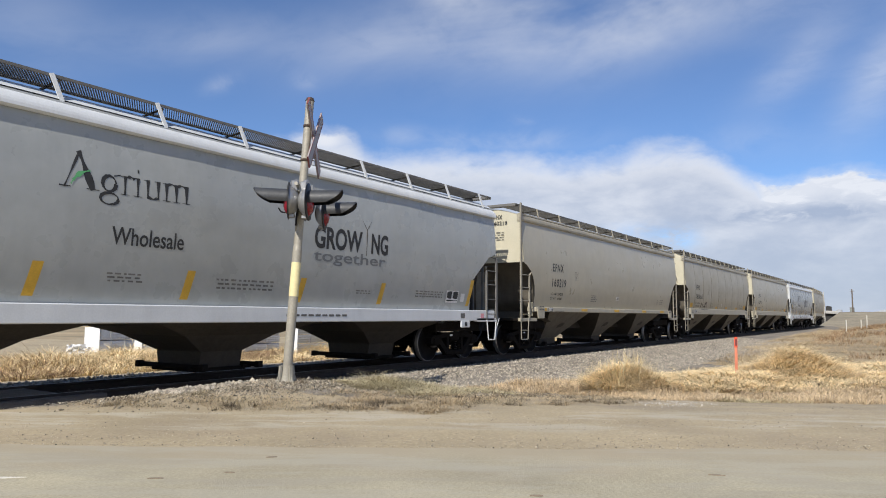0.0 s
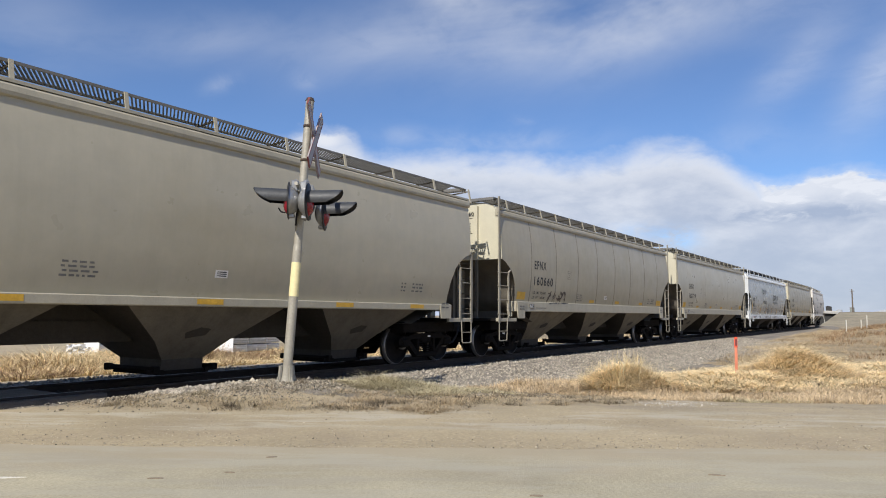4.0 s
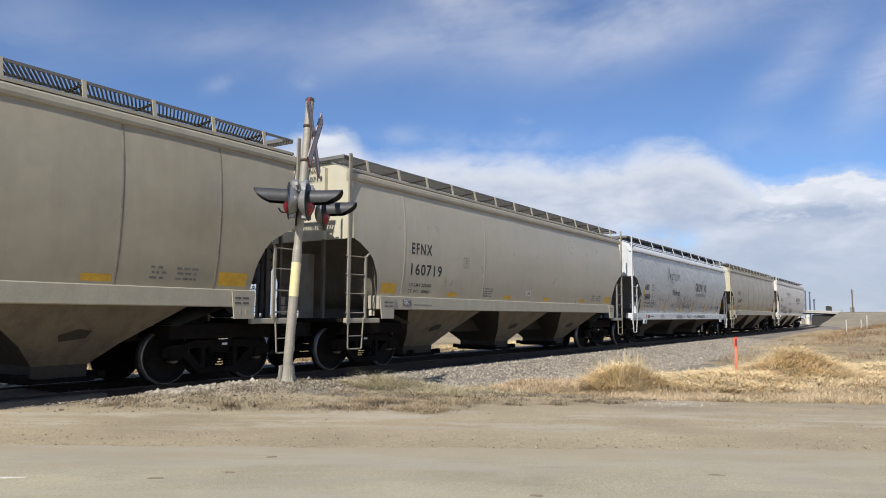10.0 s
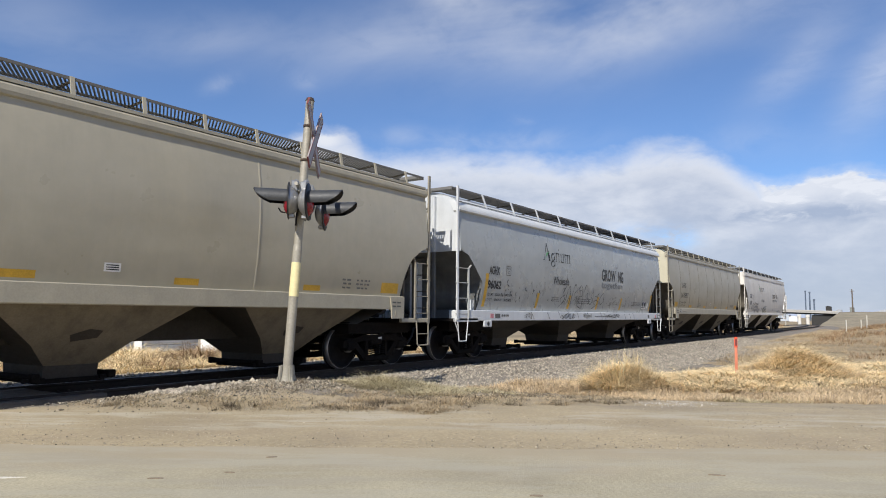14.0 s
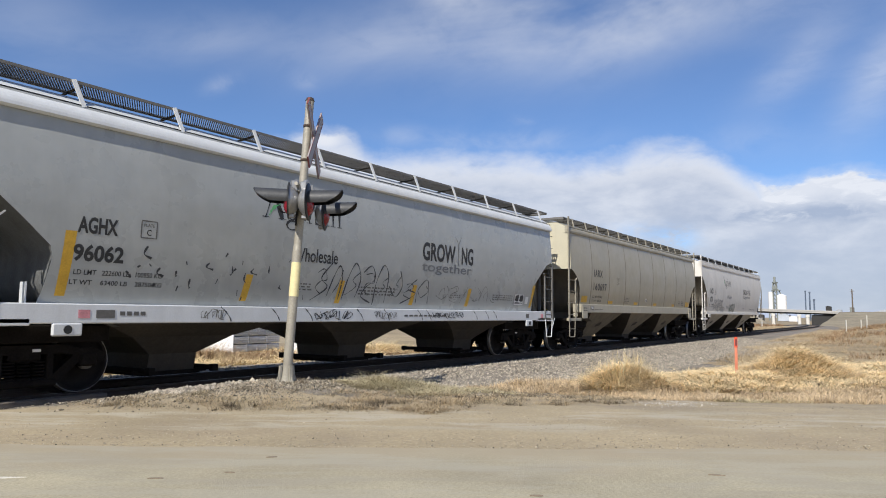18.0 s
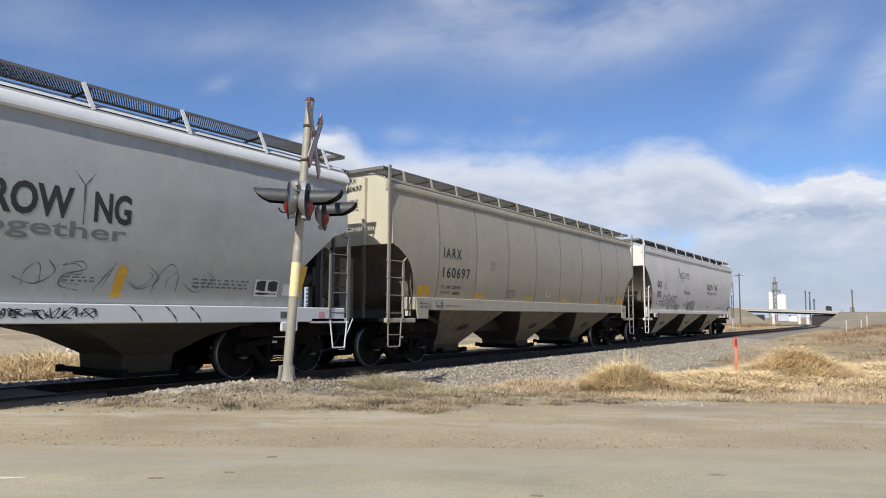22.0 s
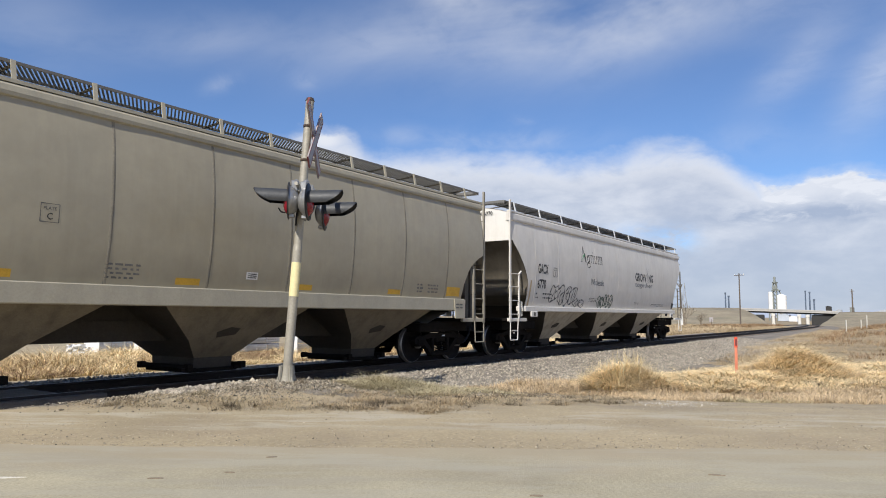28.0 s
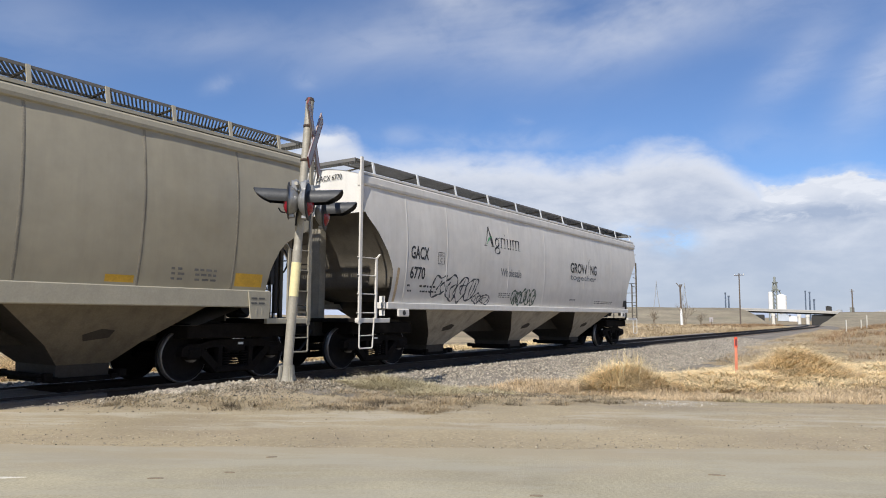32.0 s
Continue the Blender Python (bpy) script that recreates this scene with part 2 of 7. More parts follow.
DIRT_M = material("tan_dirt", (0.40, 0.325, 0.205), 0.95, vary=0.17, scale=0.5, fine=26, bump=0.02, bump_scale=18, second=(0.36, 0.29, 0.19), second_scale=0.7, world=True)
BALLAST_M = material("grey_ballast", (0.235, 0.205, 0.165), 0.95, vary=0.32, scale=1.2, fine=22, bump=0.05, bump_scale=18, world=True)
ASPHALT = material("sun_bleached_dusty_asphalt", (0.395, 0.352, 0.248), 0.95, vary=0.2, scale=0.6, fine=48, bump=0.005, bump_scale=60, spec=0.1, second=(0.395, 0.35, 0.262), second_scale=0.4, world=True)
STONE_M = material("ballast_stone", (0.34, 0.30, 0.24), 0.9, vary=0.2, scale=9, island=0.5)
GRASS_M = material("dry_straw_grass", (0.80, 0.635, 0.365), 0.8, vary=0.2, scale=1.2, fine=6, second=(0.66, 0.50, 0.275), second_scale=1.6, second_range=(0.52, 0.75), island=0.42, world=True)
GRASS_PALE = material("pale_grass_stalk", (0.66, 0.54, 0.32), 0.8, vary=0.12, scale=1, island=0.3, world=True)
GRASS_DULL = material("dull_brown_grass", (0.42, 0.325, 0.20), 0.85, vary=0.2, scale=0.4, fine=3, island=0.35, world=True)
GRASS_GREEN = material("olive_short_grass", (0.42, 0.36, 0.22), 0.85, vary=0.2, scale=1, island=0.35, world=True)
FIELD = material("winter_field", (0.335, 0.26, 0.155), 0.95, vary=0.24, scale=0.06, fine=0.9, second=(0.20, 0.165, 0.095), second_scale=0.11, bump=0.05, bump_scale=3, world=True)
CONCRETE = material("pale_concrete", (0.42, 0.405, 0.375), 0.85, vary=0.1, scale=0.4, fine=5)
# Near black: on the bridge, the shade under the deck put into colour.
SHADEDECK = material("dark_grey_with_underdeck_shade", (0.035, 0.034, 0.033), 0.85, vary=0.1)
WOODPOLE = material("weathered_pole_wood", (0.13, 0.105, 0.085), 0.9, vary=0.2, scale=3)
STEELFAR = material("grey_tower_steel", (0.40, 0.42, 0.44), 0.6, metal=0.2, vary=0.1)
SILO = material("white_silo_paint", (0.78, 0.78, 0.76), 0.6, vary=0.06, scale=0.2)
DULLGREEN = material("dull_green_steel", (0.20, 0.215, 0.195), 0.7, vary=0.15, scale=0.4)
YELLOWWALL = material("pale_yellow_sheet_wall", (0.75, 0.62, 0.33), 0.6, vary=0.05, scale=0.5)
ROOFGREY = material("pale_roof_sheet", (0.62, 0.60, 0.54), 0.55, vary=0.08)
TARP = material("pale_blue_shed_paint", (0.46, 0.50, 0.55), 0.5, vary=0.15, scale=2)
GREYSTACK = material("grey_sheet_stack", (0.42, 0.42, 0.43), 0.65, vary=0.25, scale=3)
TWIG = material("bare_twigs", (0.22, 0.175, 0.125), 0.9, vary=0.2, scale=3)
# The hills' pale blue is distance haze put into their colour.
HAZE = material("hazed_far_hills", (0.42, 0.47, 0.56), 1.0, vary=0.06, scale=0.002)
RUBBER = material("black_rubber_hose", (0.015, 0.015, 0.015), 0.7)
BEIGE_TRIM = material("beige_trim_paint", (0.39, 0.355, 0.27), 0.5, vary=0.08, scale=3, streak=0.25, streak_color=(0.25, 0.22, 0.17))
SEAM_M = material("grimy_weld_line", (0.235, 0.21, 0.16), 0.8, vary=0.2, scale=3)
# Dark car-end colours: grime, with the shade under the end panels mixed in.
GRIME_SHADE = material("grimy_shaded_brown_steel", (0.12, 0.105, 0.082), 0.8, vary=0.2, scale=2, streak=0.4, streak_color=(0.05, 0.042, 0.032))
GRIME_SHADE_GREY = material("grimy_shaded_grey_steel", (0.13, 0.135, 0.135), 0.75, vary=0.2, scale=2, streak=0.4, streak_color=(0.06, 0.056, 0.05))
PEBBLE = material("tan_pebble", (0.40, 0.345, 0.255), 0.9, vary=0.15, scale=9, island=0.35)


def dusty_edge(mt, depth):
    """Blown dust over the border of the road: the dirt's colour, in patches, thinning out away from the edge."""
    nt = mt.node_tree
    bsdf = nt.nodes["Principled BSDF"]
    src = bsdf.inputs["Base Color"].links[0].from_socket
    geo = nt.nodes.new("ShaderNodeNewGeometry")
    dot = nt.nodes.new("ShaderNodeVectorMath")
    dot.operation = "DOT_PRODUCT"
    dot.inputs[1].default_value = (0.829, 0.559, 0.0)
    nt.links.new(geo.outputs["Position"], dot.inputs[0])
    tex = nt.nodes.new("ShaderNodeTexNoise")
    tex.inputs["Scale"].default_value, tex.inputs["Detail"].default_value = 1.1, 7
    nt.links.new(geo.outputs["Position"], tex.inputs["Vector"])
    add = nt.nodes.new("ShaderNodeMath")
    add.operation = "MULTIPLY_ADD"
    nt.links.new(tex.outputs["Fac"], add.inputs[0])
    add.inputs[1].default_value = depth * 1.6
    nt.links.new(dot.outputs["Value"], add.inputs[2])
    rg = nt.nodes.new("ShaderNodeMapRange")
    nt.links.new(add.outputs[0], rg.inputs[0])
    rg.inputs[1].default_value, rg.inputs[2].default_value = 6.42 - depth * 0.35, 6.42 + depth * 0.75
    mx = nt.nodes.new("ShaderNodeMix")
    mx.data_type = "RGBA"
    nt.links.new(rg.outputs[0], mx.inputs[0])
    nt.links.new(src, mx.inputs[6])
    mx.inputs[7].default_value = (0.395, 0.335, 0.235, 1)
    nt.links.new(mx.outputs[2], bsdf.inputs["Base Color"])


dusty_edge(ASPHALT, 1.1)


def wheel_streaks(mt, colour, lo, hi, most, seed):
    """Long stains that run along the road between two distances from it."""
    nt = mt.node_tree
    bsdf = nt.nodes["Principled BSDF"]
    src = bsdf.inputs["Base Color"].links[0].from_socket
    geo = nt.nodes.new("ShaderNodeNewGeometry")
    dots = []
    for v in ((0.829, 0.559, 0.0), (-0.559, 0.829, 0.0)):
        d = nt.nodes.new("ShaderNodeVectorMath")
        d.operation = "DOT_PRODUCT"
        d.inputs[1].default_value = v
        nt.links.new(geo.outputs["Position"], d.inputs[0])
        dots.append(d.outputs["Value"])
    comb = nt.nodes.new("ShaderNodeCombineXYZ")
    for i, (d, k) in enumerate(zip(dots, (2.2, 0.5))):
        mu = nt.nodes.new("ShaderNodeMath")
        mu.operation = "MULTIPLY"
        nt.links.new(d, mu.inputs[0])
        mu.inputs[1].default_value = k
        nt.links.new(mu.outputs[0], comb.inputs[i])
    comb.inputs[2].default_value = seed
    tex = nt.nodes.new("ShaderNodeTexNoise")
    tex.inputs["Scale"].default_value, tex.inputs["Detail"].default_value, tex.inputs["Roughness"].default_value = 1.0, 7, 0.68
    nt.links.new(comb.outputs[0], tex.inputs["Vector"])
    fac = None
    for v, a, b, c, d in ((tex.outputs["Fac"], 0.46, 0.62, 0.0, most), (dots[0], lo - 0.3, lo + 0.3, 0.0, 1.0), (dots[0], hi - 0.3, hi + 0.3, 1.0, 0.0)):
        rg = nt.nodes.new("ShaderNodeMapRange")
        rg.interpolation_type = "SMOOTHSTEP"
        nt.links.new(v, rg.inputs[0])
        for i, q in enumerate((a, b, c, d)):
            rg.inputs[i + 1].default_value = q
        if fac is None:
            fac = rg.outputs[0]
        else:
            mu = nt.nodes.new("ShaderNodeMath")
            mu.operation = "MULTIPLY"
            nt.links.new(fac, mu.inputs[0])
            nt.links.new(rg.outputs[0], mu.inputs[1])
            fac = mu.outputs[0]
    mx = nt.nodes.new("ShaderNodeMix")
    mx.data_type = "RGBA"
    nt.links.new(fac, mx.inputs[0])
    nt.links.new(src, mx.inputs[6])
    mx.inputs[7].default_value = (*colour, 1)
    nt.links.new(mx.outputs[2], bsdf.inputs["Base Color"])


wheel_streaks(DIRT_M, (0.50, 0.45, 0.345), 7.35, 8.9, 0.7, 2.0)
wheel_streaks(DIRT_M, (0.345, 0.28, 0.185), 6.5, 7.6, 0.4, 9.0)
wheel_streaks(DIRT_M, (0.30, 0.25, 0.185), 8.9, 11.5, 0.6, 14.0)
wheel_streaks(ASPHALT, (0.36, 0.325, 0.25), 3.0, 6.2, 0.6, 5.0)
wheel_streaks(ASPHALT, (0.43, 0.395, 0.31), 3.5, 6.4, 0.5, 8.0)
OILY = material("oil_darkened_ballast", (0.045, 0.037, 0.029), 0.9, vary=0.35, scale=1.5, fine=22, bump=0.05, bump_scale=18, world=True)
STONE_DARK = material("oily_ballast_stone", (0.07, 0.06, 0.05), 0.85, vary=0.2, scale=9, island=0.5)
LINE_M = material("worn_road_paint", (0.60, 0.57, 0.50), 0.8, vary=0.15, scale=3, world=True)
CAP = material("dusty_bearing_steel", (0.15, 0.138, 0.12), 0.6, vary=0.25, scale=8, streak=0.3, streak_color=(0.05, 0.045, 0.04))
# Beige darkened for ladders and posts: grime streaks plus their shaded side.
STILE_M = material("shaded_grimy_beige_paint", (0.27, 0.247, 0.195), 0.6, vary=0.15, scale=4, streak=0.35, streak_color=(0.12, 0.10, 0.075))
BANK_M = material("grey_brown_winter_bank", (0.30, 0.25, 0.165), 0.95, vary=0.26, scale=0.05, fine=0.7, second=(0.235, 0.21, 0.135), second_scale=0.07, world=True)
GRASS_TAN = material("pinkish_tan_short_grass", (0.50, 0.38, 0.235), 0.85, vary=0.2, scale=0.9, fine=6, second=(0.37, 0.27, 0.16), second_scale=1.3, island=0.45, world=True)
CHIP_M = material("pale_stone_chips", (0.55, 0.51, 0.44), 0.9, vary=0.15, scale=9, island=0.3)
STACK_M = material("blue_painted_steel_stack", (0.085, 0.115, 0.165), 0.6, vary=0.15, scale=0.5)
# Concrete of the bridge columns, lighter than the deck: sunlight put into colour.
SUNLIT_CONCRETE = material("sunlit_white_concrete", (0.66, 0.64, 0.59), 0.8, vary=0.08, scale=0.4, fine=5)
WRAP = material("white_plastic_wrap", (0.80, 0.80, 0.79), 0.4, vary=0.06, scale=4, bump=0.01, bump_scale=7)
# The same wrap on the sides, their shade put into a blue-grey colour.
WRAP_SHADED = material("shaded_plastic_wrap", (0.68, 0.70, 0.715), 0.5, vary=0.2, scale=3, stretch=(0.4, 1, 5), bump=0.008, bump_scale=9)
SPRAY_BROWN = material("brown_spray_paint", (0.075, 0.055, 0.042), 0.65, vary=0.25, fine=20)
RUST_STAIN = material("tan_rust_stain", (0.46, 0.34, 0.20), 0.7, vary=0.2, scale=5)
THATCH = material("matted_straw_thatch", (0.62, 0.48, 0.275), 0.9, vary=0.22, scale=2.5, fine=30, second=(0.44, 0.325, 0.175), second_scale=3.0, bump=0.03, bump_scale=25, world=True)
SPRAY_GREEN = material("dark_green_spray_paint", (0.055, 0.085, 0.055), 0.6, vary=0.25, fine=25)
POST_M = material("dull_white_post", (0.55, 0.52, 0.45), 0.7, vary=0.1)

WEED_M = material("grey_brown_weeds", (0.265, 0.215, 0.135), 0.9, vary=0.2, scale=1.5, island=0.45, world=True)
GRAVEL_M = material("grey_tan_gravel", (0.255, 0.22, 0.165), 0.9, vary=0.2, scale=9, island=0.8)
GRASS_RUST = material("rust_brown_weeds", (0.27, 0.175, 0.095), 0.9, vary=0.2, scale=0.3, island=0.4, world=True)
WEED_DARK = material("dark_dead_weeds", (0.135, 0.105, 0.068), 0.9, vary=0.2, scale=1.5, island=0.5, world=True)



# ---- mesh helpers ----
class Shape:
    """Collects vertices and faces of one mesh."""

    def __init__(self):
        self.v, self.f, self.s = [], [], []

    def add(self, verts, faces, smooth=False):
        k = len(self.v)
        self.v += [tuple(p) for p in verts]
        self.f += [tuple(i + k for i in f) for f in faces]
        self.s += [smooth] * len(faces)
        return self

    def box(self, x0, x1, y0, y1, z0, z1, c=0.0):
        if not c:
            p = [(x, y, z) for x in (x0, x1) for y in (y0, y1) for z in (z0, z1)]
            return self.add(p, [(0, 1, 3, 2), (4, 6, 7, 5), (0, 4, 5, 1), (2, 3, 7, 6), (0, 2, 6, 4), (1, 5, 7, 3)])
        p, idx = [], {}
        for i, x in enumerate((x0, x1)):
            for j, y in enumerate((y0, y1)):
                for k, z in enumerate((z0, z1)):
                    sx, sy, sz = (1 - 2 * i) * c, (1 - 2 * j) * c, (1 - 2 * k) * c
                    for a, q in enumerate(((x, y + sy, z + sz), (x + sx, y, z + sz), (x + sx, y + sy, z))):
                        idx[i, j, k, a] = len(p)
                        p.append(q)
        f = []
        for i in (0, 1):
            f.append([idx[i, j, k, 0] for j, k in ((0, 0), (0, 1), (1, 1), (1, 0))])
            f.append([idx[j, i, k, 1] for j, k in ((0, 0), (0, 1), (1, 1), (1, 0))])
            f.append([idx[j, k, i, 2] for j, k in ((0, 0), (0, 1), (1, 1), (1, 0))])
            for j in (0, 1):
                f.append([idx[0, i, j, 1], idx[1, i, j, 1], idx[1, i, j, 2], idx[0, i, j, 2]])
                f.append([idx[i, 0, j, 0], idx[i, 1, j, 0], idx[i, 1, j, 2], idx[i, 0, j, 2]])
                f.append([idx[i, j, 0, 0], idx[i, j, 1, 0], idx[i, j, 1, 1], idx[i, j, 0, 1]])
                for k in (0, 1):
                    f.append([idx[i, j, k, a] for a in range(3)])
        return self.add(p, f)

    def bar(self, a, b, w, h, up=(0, 0, 1)):
        a, b = Vector(a), Vector(b)
        d = (b - a).normalized()
        s = d.cross(Vector(up))
        s = s.normalized() if s.length > 1e-4 else Vector((1, 0, 0))
        t = s.cross(d)
        q = [(s * w + t * h) / 2, (s * w - t * h) / 2, (-s * w - t * h) / 2, (-s * w + t * h) / 2]
        return self.add([a + o for o in q] + [b + o for o in q],
                        [(0, 1, 2, 3), (7, 6, 5, 4), (0, 4, 5, 1), (1, 5, 6, 2), (2, 6, 7, 3), (3, 7, 4, 0)])

    def cyl(self, a, b, r0, r1=None, n=12, cap=True):
        r1 = r0 if r1 is None else r1
        a, b = Vector(a), Vector(b)
        q = (b - a).to_track_quat("Z", "Y")
        ring = [q @ Vector((math.cos(6.28319 * i / n), math.sin(6.28319 * i / n), 0)) for i in range(n)]
        self.add([a + o * r0 for o in ring] + [b + o * r1 for o in ring],
                 [(i, (i + 1) % n, n + (i + 1) % n, n + i) for i in range(n)], True)
        if cap:
            self.add([a + o * r0 for o in ring], [tuple(range(n))[::-1]])
            self.add([b + o * r1 for o in ring], [tuple(range(n))])
        return self

    def tube(self, pts, r, n=6):
        for a, b in zip(pts, pts[1:]):
            self.cyl(a, b, r, n=n)
        return self

    def prism(self, poly, axis, a, b):
        """A polygon, as (x, z) for axis y, (y, z) for x or (x, y) for z, pulled from a to b."""
        def at(p, t):
            return {"y": (p[0], t, p[1]), "x": (t, p[0], p[1]), "z": (p[0], p[1], t)}[axis]
        n = len(poly)
        return self.add([at(p, a) for p in poly] + [at(p, b) for p in poly],
                        [tuple(range(n))[::-1], tuple(range(n, 2 * n))] + [(i, (i + 1) % n, n + (i + 1) % n, n + i) for i in range(n)])

    def lathe(self, prof, n=32, centre=(0, 0, 0), smooth=True):
        """A profile of (radius, y) turned round the y axis."""
        k = len(prof)
        cx, cy, cz = centre
        p = [(cx + r * math.cos(6.28319 * i / n), cy + y, cz + r * math.sin(6.28319 * i / n)) for i in range(n) for r, y in prof]
        return self.add(p, [(i * k + j, i * k + j + 1, ((i + 1) % n) * k + j + 1, ((i + 1) % n) * k + j)
                            for i in range(n) for j in range(k - 1)], smooth)

    def grid(self, fn, nu, nv, smooth=True):
        p = [fn(i / nu, j / nv) for i in range(nu + 1) for j in range(nv + 1)]
        w = nv + 1
        return self.add(p, [(i * w + j, (i + 1) * w + j, (i + 1) * w + j + 1, i * w + j + 1) for i in range(nu) for j in range(nv)], smooth)

    def mesh(self, name, mat):
        me = bpy.data.meshes.new(name)
        me.from_pydata(self.v, [], self.f)
        me.polygons.foreach_set("use_smooth", self.s)
        if mat:
            me.materials.append(mat)
        me.update()
        return me


def part(name, shape, mat, parent, label="", where=None):
    """One mesh object under a thing or a part; shape: a Shape or a mesh that is shared."""
    me = shape.mesh(name, mat) if isinstance(shape, Shape) else shape
    ob = new(name, me)
    ob.parent = parent
    if where is not None:
        ob.matrix_basis = where
    return tagged(ob, label) if label else ob


def thing(name, label, category, group="", where=None, shape=None, mat=None, kind=""):
    ob = new(name, shape.mesh(name, mat) if shape else None)
    if where is not None:
        ob.matrix_basis = where
    return tagged(ob, label, category, group, kind)


def smoothstep(v, a, b):
    t = min(1.0, max(0.0, (v - a) / (b - a)))
    return t * t * (3 - 2 * t)


# ---- the line of the track ----
CURVE_X, CURVE_R = 84.0, 350.0


def track(s):
    """Place and heading of the track's centre at the distance s along it."""
    if s <= CURVE_X:
        return s, TRACK_Y, 0.0
    a = (s - CURVE_X) / CURVE_R
    return CURVE_X + CURVE_R * math.sin(a), TRACK_Y + CURVE_R * (1 - math.cos(a)), a


def fall(s):
    """The line runs downhill far from the crossing."""
    return -2.6 * smoothstep(s, 110, 330)


def track_offset(x, y):
    """Distance along the track and to its centre line (positive: beyond it)."""
    if x <= CURVE_X:
        return x, y - TRACK_Y
    cx, cy = CURVE_X, TRACK_Y + CURVE_R
    a = math.atan2(x - cx, cy - y)
    return CURVE_X + CURVE_R * a, CURVE_R - math.hypot(x - cx, y - cy)


def ground_height(x, y):
    s, d = track_offset(x, y)
    far = -2.6 * smoothstep(math.hypot(x, y), 110, 330)
    edge = 0.83 * x + 0.56 * y - 6.48
    base = -0.28 * smoothstep(edge, 1.0, 7.0) * smoothstep(x, 7.5, 13.0)
    if d > 0:
        base = -0.30 * smoothstep(d, 1.6, 5.0) if x < 60 else -0.4
    base += 0.13 * math.exp(-((x - 7.8) ** 2 / 2.6 + (y - 8.2) ** 2 / 1.3))
    base += 0.70 * smoothstep(x, 30, 60) * smoothstep(-d, 5, 9) * smoothstep(x, 140, 90)
    base += 0.56 * math.exp(-((x - 19.6) ** 2 / 3.0 + (y - 2.6) ** 2 / 0.55)) + 0.40 * math.exp(-((x - 13.9) ** 2 / 0.6 + (y - 4.95) ** 2 / 0.35))
    base += 0.13 * math.exp(-((x - 16.2) ** 2 / 1.6 + (y - 3.7) ** 2 / 0.6))
    z = base + far
    # track bed: level under the ties, sloping shoulders
    a = abs(d)
    bed = -0.17 + far
    if d < 0 and x < 9.5:
        lift = smoothstep(x, 9.5, 7.0)
        bed_edge = 1.25 + 0.35 * (1 - lift)
        if a < bed_edge:
            return bed
        return bed + (z - bed) * smoothstep(a, bed_edge, bed_edge + 0.7)
    if a < 1.7:
        return bed
    if a < 3.4:
        return bed + (z - bed) * ((a - 1.7) / 1.7)
    return z


def height_table(x0, y0, nx, ny, step):
    return np.array([[ground_height(x0 + i * step, y0 + j * step) for j in range(ny)] for i in range(nx)])


NEAR_TABLE = height_table(2.0, -4.0, 270, 190, 0.1)


def ground_heights(x, y):
    """The ground's height at many points: from the table near the crossing, one by one further off."""
    u, v = (x - 2.0) / 0.1, (y + 4.0) / 0.1
    near = (u >= 0) & (v >= 0) & (u < 268) & (v < 188)
    out = np.empty(len(x))
    i, j = u[near].astype(int), v[near].astype(int)
    a, b = u[near] - i, v[near] - j
    t = NEAR_TABLE
    out[near] = (t[i, j] * (1 - a) + t[i + 1, j] * a) * (1 - b) + (t[i, j + 1] * (1 - a) + t[i + 1, j + 1] * a) * b
    out[~near] = [ground_height(p, q) for p, q in zip(x[~near], y[~near])]
    return out


def bulk_mesh(name, verts, loops, sizes, mat):
    """A mesh straight from arrays: points, the corners of all faces in a row, and the corners of each face."""
    me = bpy.data.meshes.new(name)
    me.vertices.add(len(verts))
    me.vertices.foreach_set("co", verts.astype(np.float32).ravel())
    me.loops.add(len(loops))
    me.loops.foreach_set("vertex_index", loops.astype(np.int32))
    me.polygons.add(len(sizes))
    me.polygons.foreach_set("loop_start", (np.cumsum(sizes) - sizes).astype(np.int32))
    me.update(calc_edges=True)
    me.materials.append(mat)
    return me


# ---- ground, road and track ----
def spread(lo, hi, step, reach, grow):
    """Lines at an even step from lo to hi, then ever wider ones out to reach on both sides."""
    mid = [lo + step * i for i in range(int((hi - lo) / step) + 1)]
    out, w, v = [], step, hi
    while v < reach:
        w *= grow
        v += w
        out.append(v)
    back, w, v = [], step, lo
    while v > -reach:
        w *= grow
        v -= w
        back.append(v)
    return back[::-1] + mid + out


def inside(poly, x, y):
    c = False
    for (ax, ay), (bx, by) in zip(poly, poly[1:] + poly[:1]):
        if (ay > y) != (by > y) and x < (bx - ax) * (y - ay) / (by - ay) + ax:
            c = not c
    return c


# where straw grass lies matted on the ground
STRAW = [(13.2, 5.9), (13.0, 5.0), (13.9, 3.9), (14.5, 2.9), (16.2, 1.5), (18.2, 0.5), (21, -2.5), (26, -2.5), (26, 1.0), (23.5, 3.6), (18.5, 4.6), (15.5, 5.6)]


